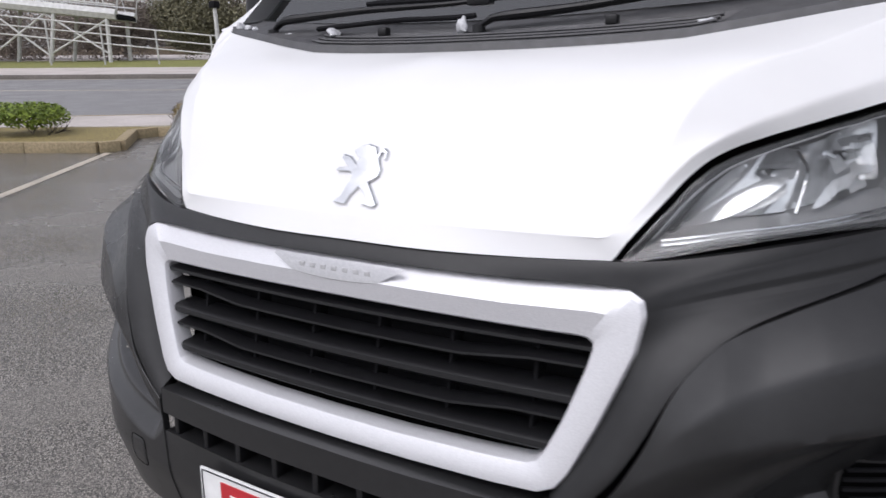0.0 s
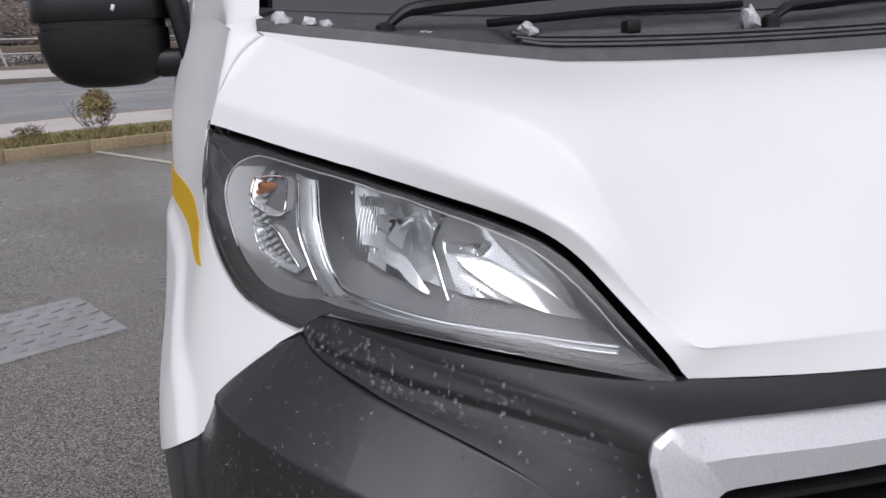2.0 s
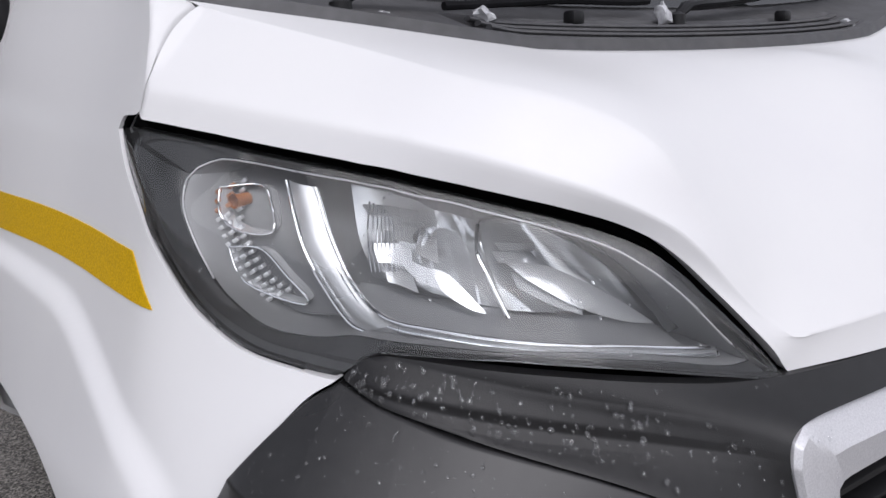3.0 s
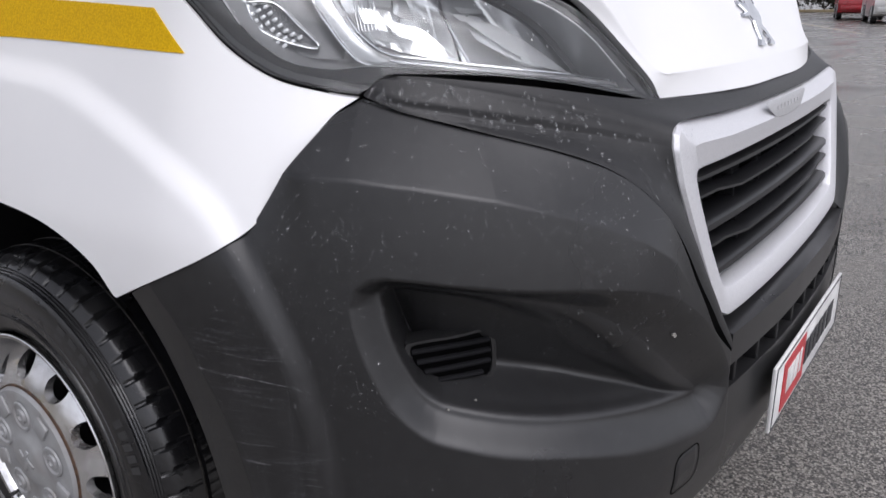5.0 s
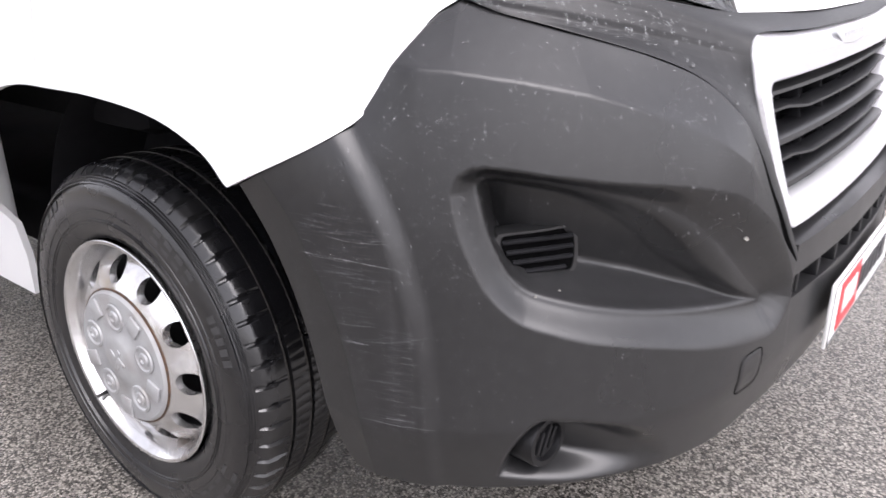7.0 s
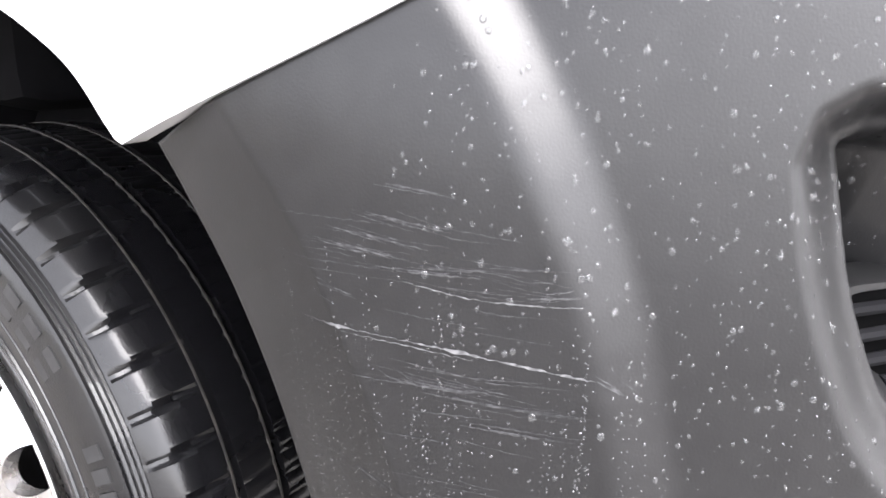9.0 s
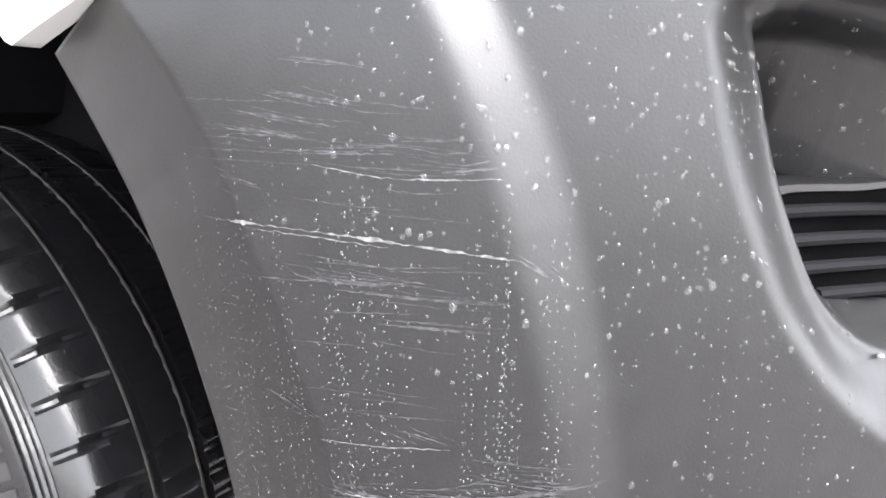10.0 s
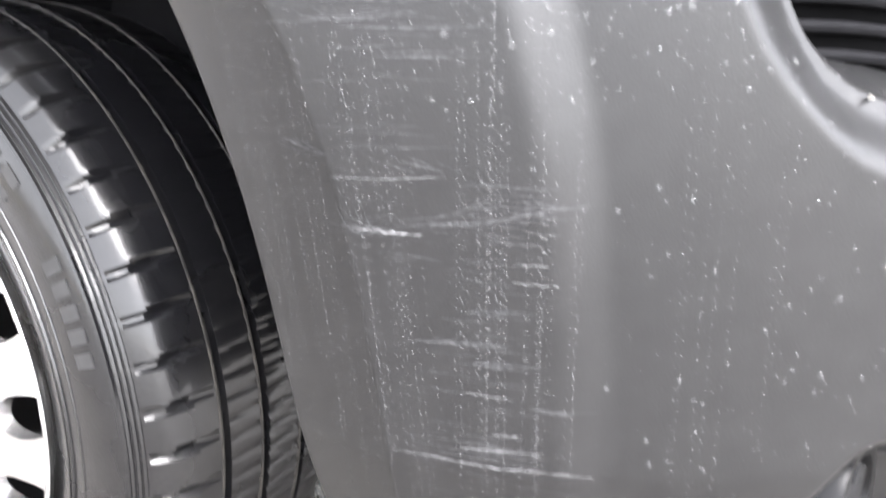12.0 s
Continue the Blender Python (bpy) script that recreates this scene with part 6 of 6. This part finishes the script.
def twigs(base, height, n, spread, seed, r0=.006, levels=2):
    r_ = random.Random(seed)
    out = []

    def grow(p, d_, length, r, level):
        pts = [p]
        for i in range(4):
            d_ = (d_ + Vector((r_.gauss(0, .16), r_.gauss(0, .16), r_.gauss(0.03, .1)))).normalized()
            pts.append(pts[-1] + d_ * length / 4)
        out.append(tube(pts, [r * (1 - .17 * i) for i in range(5)], 4 if level else 5))
        if level < levels:
            for i in range(3 if level else 4):
                q = pts[r_.randrange(1, 5)]
                grow(q, (d_ + Vector((r_.gauss(0, .6), r_.gauss(0, .6), r_.uniform(0, .5)))).normalized(), length * r_.uniform(.4, .65), r * .55, level + 1)

    for i in range(n):
        a = r_.uniform(0, 2 * math.pi)
        grow(Vector(base) + Vector((math.cos(a), math.sin(a), 0)) * spread * r_.random() * .4, Vector((math.cos(a) * spread, math.sin(a) * spread, height)).normalized(), height * r_.uniform(.6, .9), r0, 0)
    return join(*out)


LAUREL = leaf_material("laurel_leaf", (0.21, 0.28, 0.035), (0.10, 0.15, 0.02))
LIME = leaf_material("lime_leaf", (0.40, 0.40, 0.03), (0.24, 0.26, 0.02))
RUSSET = leaf_material("russet_leaf", (0.42, 0.24, 0.06), (0.26, 0.15, 0.04))
GOLD = leaf_material("golden_leaf", (0.30, 0.21, 0.06), (0.17, 0.13, 0.04))
DULL = leaf_material("dull_leaf", (0.27, 0.20, 0.085), (0.15, 0.12, 0.05))
# these two leaf colours are greyed and lightened to paint in distance haze
WOODS = leaf_material("far_thicket", (0.30, 0.25, 0.21), (0.19, 0.16, 0.135))
GREENWOOD = leaf_material("far_evergreen", (0.19, 0.175, 0.10), (0.11, 0.105, 0.06))


def shrub(a, q, wide, high, leaf, n, size, seed, label, stems=6, bare=0.0):
    x, y, z = at(a, q, .09)
    root = thing("shrub", label, "shrub", "shrubs in the verge", at=(x, y, z))
    part("stem", twigs((0, 0, 0), high * (1.0 if bare else .7), stems, wide * .4, seed, .007), BARK, root)
    if n:
        part("foliage", leaves((0, 0, high * .55), (wide * .5, wide * .45, high * .5), n, size, seed), leaf, root, smooth=False)


shrub(-5.55, 8.78, 1.5, .46, LAUREL, 4200, .028, 1, "dense green laurel bush in a soil bed")
shrub(-6.9, 8.85, 1.0, .70, LAUREL, 1800, .026, 2, "dense green laurel bush in a soil bed")
shrub(-6.35, 8.3, .5, 1.0, DULL, 260, .035, 3, "tall dark twiggy shrub in a soil bed", 9, 1.0)
shrub(-3.50, 9.80, .62, .42, LIME, 3600, .018, 4, "round yellow-green clipped bush on the verge")
shrub(-3.92, 9.80, .46, .36, GOLD, 1400, .018, 5, "small olive bush on the verge")
for i, (a, q, w, h, n) in enumerate(((-3.02, 9.80, .62, .32, 900), (-2.55, 9.78, .6, .26, 700), (-2.15, 9.80, .8, .36, 1000), (-1.55, 9.85, .75, .40, 1000), (-1.35, 9.78, .5, .44, 700), (-.70, 9.95, .6, .36, 700), (1.9, 10.2, .4, .20, 360))):
    shrub(a, q, w, h, DULL, n, .018, 20 + i, "thin brown winter shrub on the verge", 14, 1.0)
shrub(-1.02, 9.90, .42, .44, LIME, 1100, .018, 31, "tuft of yellow-green leaves on the verge")
shrub(.72, 10.15, .42, .60, RUSSET, 2400, .017, 32, "upright russet bush on the verge")
shrub(2.75, 10.3, .62, .60, GOLD, 1500, .020, 33, "small leggy golden-brown bush on the verge", 9)
shrub(4.75, 10.4, .9, .80, GOLD, 2600, .022, 34, "round golden bush on the verge")


def grass_tufts(spans, n, seed):
    r_ = random.Random(seed)
    verts, faces = [], []
    for a0, a1, q0, q1 in spans:
        for i in range(n):
            p = Vector(at(r_.uniform(a0, a1), r_.uniform(q0, q1), .095))
            k_ = len(verts)
            d_ = Vector((r_.gauss(0, 1), r_.gauss(0, 1), 0)).normalized() * .012
            tip = Vector((r_.gauss(0, .03), r_.gauss(0, .03), r_.uniform(.04, .11)))
            verts += [p - d_, p + d_, p + tip]
            faces.append((k_, k_ + 1, k_ + 2))
    return verts, faces


tagged(part("grass_tufts", grass_tufts(((-4, -1, 9.55, 9.95), (-1, 6, 9.55, 10.4)), 4500, 5), leaf_material("grass_blade", (0.26, 0.20, 0.085), (0.14, 0.12, 0.05)), smooth=False), "thin ragged grass on the verge", "grass", kind="stuff")


# ---- far railing, lamp post, sign, footbridge
def rail_bay(a0, a1, heights, lean, climb=0.0):
    root = thing("railing", "pale galvanised railing along the far pavement", "railing", "railing bays", at=at(a0, 33.5, .15))
    o = Vector(at(a0, 33.5, .15))
    e = Vector(at(a1, 33.5, .15)) - o
    up0, up1 = (Vector((0, 0, climb * max(0, -11.5 - a))) for a in (a0, a1))
    part("post", tube([(0, 0, -.1), Vector((lean, lean * .6, heights[0] + .03)) + up0], .045, 8), GALV, root)
    for h in heights:
        part("rail", tube([Vector((lean, lean * .6, h)) + up0, e + Vector((lean, lean * .6, h)) + up1], .032, 8), GALV, root)


for a in np.arange(-34, -9, 2.5):
    rail_bay(a, a + 2.5, (1.25, .85, .45), -.06, .10)
for a in np.arange(-9, 26, 3.4):
    rail_bay(a, a + 3.4, (1.05, .5), -.22)
lamp = thing("lamp_post", "grey steel post with a dark box on top", "lamp post", at=at(-11.1, 33.2, .15))
part("post", tube([(0, 0, 0), (-.12, 0, 2.45)], [.11, .085], 12), GALV, lamp)
part("head", box_at(-.13, 0, 2.56, .36, .36, .30, .05), DARK, lamp)
BLUE = surface("blue_sign", (0.03, 0.10, 0.42), scale=10, rough=0.35)
sign = thing("road_sign", "small blue sign with pale print on the railing", "sign", at=at(-9.1, 33.3, .15))
part("sign_plate", box_at(0, 0, .80, .50, .03, .62, .01, rz=ROAD_TURN + 20), BLUE, sign)
for z_, w_ in ((.96, .28), (.82, .33), (.67, .20)):
    part("print_bar", box_at(.012, -.024, z_, w_, .012, .09, .002, rz=ROAD_TURN + 20), PLATE, sign)
part("sign_post", tube([(0, .05, 0), (0, .05, 1.12)], .03, 8), GALV, sign)

bridge = thing("footbridge", "white steel footbridge ramp with lattice parapet on trestle legs", "footbridge", at=at(-17.4, 37.0, .15))
o = Vector(at(-17.4, 37.0, .15))
WHITE_STEEL = surface("white_painted_steel", (0.60, 0.60, 0.59), (0.48, 0.48, 0.47), scale=6, rough=0.5)
e = Vector((.86, .51, 0))
w_ = Vector((-.51, .86, 0))
far = -16.0
rise = lambda d_: 2.3 + .11 * -d_  # noqa: E731
for k_ in (0, 2.2):
    pts0 = [e * d_ + w_ * k_ + Vector((0, 0, rise(d_))) for d_ in (0, far)]
    deck = part("deck_beam", tube(pts0, .22, 6, flat=1.3), WHITE_STEEL, bridge)
    for h in (.35, .75, 1.2):
        part("parapet_rail", tube([p + Vector((0, 0, h + .1)) for p in pts0], .045, 6), WHITE_STEEL, bridge)
    for d_ in np.arange(0, far - .1, -.5):
        part("baluster", tube([e * d_ + w_ * k_ + Vector((0, 0, rise(d_) + .1)), e * (d_ - (.25 if int(d_ * 2) % 2 else -.25)) + w_ * k_ + Vector((0, 0, rise(d_) + 1.3))], .03, 5), WHITE_STEEL, bridge)
part("deck", ([tuple(e * d_ + w_ * k_ + Vector((0, 0, rise(d_) + h))) for h in (-.2, .05) for d_, k_ in ((0, 0), (far, 0), (far, 2.2), (0, 2.2))],
              [(0, 1, 2, 3), (7, 6, 5, 4), (0, 4, 5, 1), (1, 5, 6, 2), (2, 6, 7, 3), (3, 7, 4, 0)]), DARK, bridge, smooth=False)
for d_ in (-.5, -3.6, -6.6):
    for k_ in (0.0, 2.2):
        part("leg", tube([e * d_ + w_ * k_ + Vector((0, 0, -.3)), e * (d_ + (.5 if d_ < -2 else 0)) + w_ * k_ + Vector((0, 0, rise(d_)))], .10, 8), WHITE_STEEL, bridge)
for a0, a1 in ((-3.6, -.5), (-6.6, -3.6)):
    part("brace", tube([e * a0 + Vector((0, 0, .4)), e * a1 + Vector((0, 0, rise(a1) - .3))], .05, 6), WHITE_STEEL, bridge)
    part("brace", tube([e * a1 + Vector((0, 0, .4)), e * a0 + Vector((0, 0, rise(a0) - .3))], .05, 6), WHITE_STEEL, bridge)


# ---- bare trees and thickets beyond the railing
def bare_tree(a, q, high, seed, r0=.16):
    r_ = random.Random(seed)
    x, y, z = at(a, q, .1)
    root = thing("tree", "bare winter tree beyond the railing", "tree", "bare trees", at=(x, y, z))
    limbs = []

    def grow(p, d_, length, r, level):
        pts, n = [p], 5
        for i in range(n):
            d_ = (d_ + Vector((r_.gauss(0, .12), r_.gauss(0, .12), .06))).normalized()
            pts.append(pts[-1] + d_ * length / n)
        g_ = tube(pts, [r * (1 - .11 * i) for i in range(n + 1)], 7 if level == 0 else 4)
        limbs.append((level, g_))
        if level < 4:
            for i in range((5, 4, 4, 3)[level]):
                q_ = pts[r_.randrange(2, n + 1)]
                side = Vector((r_.gauss(0, 1), r_.gauss(0, 1), r_.uniform(.1, .7))).normalized()
                grow(q_, (d_ * .5 + side * .8).normalized(), length * r_.uniform(.45, .7), r * .5, level + 1)

    grow(Vector((0, 0, -.2)), Vector((0, 0, 1)), high * .45, r0, 0)
    part("trunk", join(*[g_ for lv, g_ in limbs if lv == 0]), BARK, root)
    part("crown", join(*[g_ for lv, g_ in limbs if lv > 0]), BARK, root)


for i, (a, q, h) in enumerate(((-9.5, 37, 7.5), (-5.5, 52, 9), (-1.5, 60, 9), (-14.5, 48, 9), (-24, 52, 11), (-31, 50, 11), (4, 66, 9), (-19, 55, 10))):
    bare_tree(a, q, h, 50 + i)
geo = []
for i, (a, q, w_a, w_q, h) in enumerate(((-34, 44, 5, 3, 3.4), (-27, 46, 5, 3, 4.0), (-21, 45, 4, 3, 4.2), (-16.0, 43, 2.6, 2.5, 4.6), (-12.5, 44, 2.6, 2.5, 3.0), (-8.6, 47, 2.4, 2.0, 1.6), (-40, 48, 6, 3, 4.5), (-13, 50, 4, 3, 4.2))):
    c = at(a, q, h * .45)
    geo.append(leaves(c, (w_a, w_a, h * .66), 20000, .085, 70 + i, .15, 8))
tagged(part("thicket", join(*geo[:3], geo[6], *geo[7:]), WOODS, smooth=False), "brown winter thicket beyond the railing", "thicket", kind="stuff")
tagged(part("evergreen_thicket", join(*geo[3:6]), GREENWOOD, smooth=False), "dull green thicket beyond the railing", "thicket", kind="stuff")
geo = [leaves(at(a, q, 2.0), (8.5, 7, 4.4), 24000, .15, 90 + i, .15, 9) for i, (a, q) in enumerate(((-40, 85), (-28, 90), (-16, 95), (-4, 98), (8, 100), (20, 100), (32, 98), (45, 95)))]
tagged(part("far_woods", join(*geo), WOODS, smooth=False), "brown far woods along the skyline", "woods", kind="stuff")
geo = [leaves(at(a, 35.4, .38), (1.9, .7, .52), 2600, .045, 120 + i, .3, 4) for i, a in enumerate(np.arange(-10, 26, 2.6))]
tagged(part("low_hedge", join(*geo), leaf_material("dark_hedge_twig", (0.075, 0.062, 0.055), (0.045, 0.038, 0.034)), smooth=False), "low dark hedge behind the far railing", "hedge", kind="stuff")
strip("lower_road", -60, 60, 44, 58, .05, SLAB, "pale far road beyond the hedge", 30, 4)
strip("far_bank", -60, 60, 58, 62, .6, BANK, "brown winter bank beyond the far road", 30, 4)

# ---- parked cars and a building far off
SILVERCAR = surface("pale_car_paint", (0.55, 0.55, 0.54), scale=4, rough=0.3, coat=.5)
REDCAR = surface("red_car_paint", (0.33, 0.012, 0.02), scale=4, rough=0.3, coat=.6)
GREENCAR = surface("dark_green_car_paint", (0.03, 0.06, 0.055), scale=4, rough=0.3, coat=.5)
CARGLASS = surface("dark_car_glass", (0.02, 0.023, 0.025), scale=4, rough=0.06)
TAIL = surface("red_tail_lamp", (0.42, 0.05, 0.03), scale=30, rough=0.2)


def car(x, y, z, turn, paint, label):
    root = thing("car", label, "car", at=(x, y, z))
    root.rotation_euler = (0, 0, radians(turn))
    side = [(-2.0, .45), (-2.02, .75), (-1.9, .92), (-1.45, 1.38), (-1.2, 1.45), (.2, 1.46), (.5, 1.40), (1.15, .98), (1.9, .85), (2.02, .66), (2.0, .40), (1.6, .24), (-1.6, .26)]
    prof = curve(side + [side[0]], 70)
    rows_ = []
    for y_, k_ in ((-.82, .965), (-.85, .99), (-.70, 1.0), (.70, 1.0), (.85, .99), (.82, .965)):
        rows_.append([(px * k_, y_ * (1 - .20 * max(0, pz - .9)), .26 + (pz - .26) * k_) for px, pz in prof])
    g_ = grid(rows_, close_v=True)
    n = len(prof)
    g_[1].extend([tuple(range(n)), tuple(reversed(range(5 * n, 6 * n)))])
    part("body", g_, paint, root, sharp=40)
    for sgn in (-1, 1):
        part("side_window", ([(px, sgn * (.83 - .14 * max(0, pz - .9)) , pz) for px, pz in ((-1.45, .97), (-1.2, 1.34), (.25, 1.36), (.85, .98))], [(0, 1, 2, 3)]), CARGLASS, root, smooth=False)
        part("tail_lamp", box_at(-1.86, sgn * .66, .90, .20, .26, .20, .03), TAIL, root)
        for wx in (-1.25, 1.25):
            w_ = part("wheel", moved(lathe([(-.09, .21), (-.11, .26), (-.09, .31), (.09, .31), (.11, .26), (.09, .21)], 24), pose(wx, sgn * .76, .31, 0, 0, 90)), RUBBER, root)
            part("rim", moved(lathe([(-.095, .215), (-.07, .12), (-.085, .0005), (.085, .0005), (.07, .12), (.095, .215)], 24), pose(wx, sgn * .76, .31, 0, 0, 90)), STEEL, w_)
    part("rear_window", ([(-1.86, -.60, .98), (-1.86, .60, .98), (-1.53, .52, 1.35), (-1.53, -.52, 1.35)], [(0, 1, 2, 3)]), CARGLASS, root, smooth=False)
    part("bumper", box_at(-1.98, 0, .48, .14, 1.55, .20, .05), paint, root)


car(36.0, 5.6, 0, 12, REDCAR, "red hatchback parked across the wet car park")
car(31.5, 3.75, 0, 14, SILVERCAR, "pale grey hatchback parked beside a red car")
car(54, 17, 0, 95, SILVERCAR, "pale estate car parked in front of a hedge")
for a, q, paint, label in ((-4.8, 62.5, SILVERCAR, "silver car parked beyond the railing"), (-11.0, 63, SILVERCAR, "pale car parked beyond the railing"), (1.0, 64, GREENCAR, "dark green car parked beyond the railing"), (-14, 63.5, GREENCAR, "dark car parked beyond the railing")):
    x, y, z = at(a, q, .6 if q < 63 else .05)
    car(x, y, z, ROAD_TURN + 8, paint, label)
painted_right = [[(30.5 + 1.5 * t_ + k_, 8.0 - 7.5 * t_, .004) for k_ in (0, .12)] for t_ in np.linspace(0, 1, 4)]
tagged(part("bay_line", grid(painted_right), LINE), "worn white parking bay line on asphalt", "marking", kind="structure")
painted_right = [[(22 + 9 * t_, 3.2 + 3.6 * t_ + k_, .004) for k_ in (0, .12)] for t_ in np.linspace(0, 1, 4)]
tagged(part("bay_line", grid(painted_right), LINE), "worn white parking bay line on asphalt", "marking", kind="structure")
kerb_root = tagged(new("kerb"), "kerb at the far end of the car park", "kerb", kind="structure")
far_stone = mesh_of("kerb_stone", *round_box(.16, 2.98, .22, .02), KERB)
for i in range(20):
    ob = new("kerb_stone", far_stone)
    ob.parent = kerb_root
    ob.matrix_basis = pose(48 + (i - 3) * .75, -8 + i * 2.9, .03, 0, 0, -14.5)
geo = [leaves((53 + i * 1.3, 0 + i * 4.4, 1.5), (2.6, 3.6, 2.3), 6000, .16, 140 + i, .1, 6) for i in range(10)]
tagged(part("dark_hedge", join(*geo), leaf_material("dark_hedge_leaf", (0.06, 0.055, 0.035), (0.035, 0.033, 0.022)), smooth=False), "dark evergreen hedge at the car park's end", "hedge", kind="stuff")

BRICK = surface("dark_brick", (0.17, 0.155, 0.15), (0.13, 0.12, 0.115), scale=12, rough=0.85)
for a, q, w, dep, h in ((26, 118, 26, 14, 5.5), (-40, 122, 18, 12, 4.5)):
    x, y, z = at(a, q)
    root = thing("building", "dark brick low-rise building beyond the far road", "building", "far buildings", at=(x, y, z))
    root.rotation_euler = (0, 0, radians(ROAD_TURN))
    part("wall", box_at(0, 0, h / 2, w, dep, h, 0), BRICK, root, smooth=False)
    part("roof", box_at(0, 0, h + .2, w + .6, dep + .6, .4, .05), DARK, root)
    for fl in range(int(h // 2.9)):
        for i in range(int(w // 3)):
            win = part("window", box_at(-w / 2 + 1.6 + i * 3, -dep / 2 - .02, 1.6 + fl * 2.9, 1.5, .10, 1.3, .01), CARGLASS, root)
            part("sill", box_at(-w / 2 + 1.6 + i * 3, -dep / 2 - .08, .90 + fl * 2.9, 1.7, .16, .10, .01), SLAB, win)
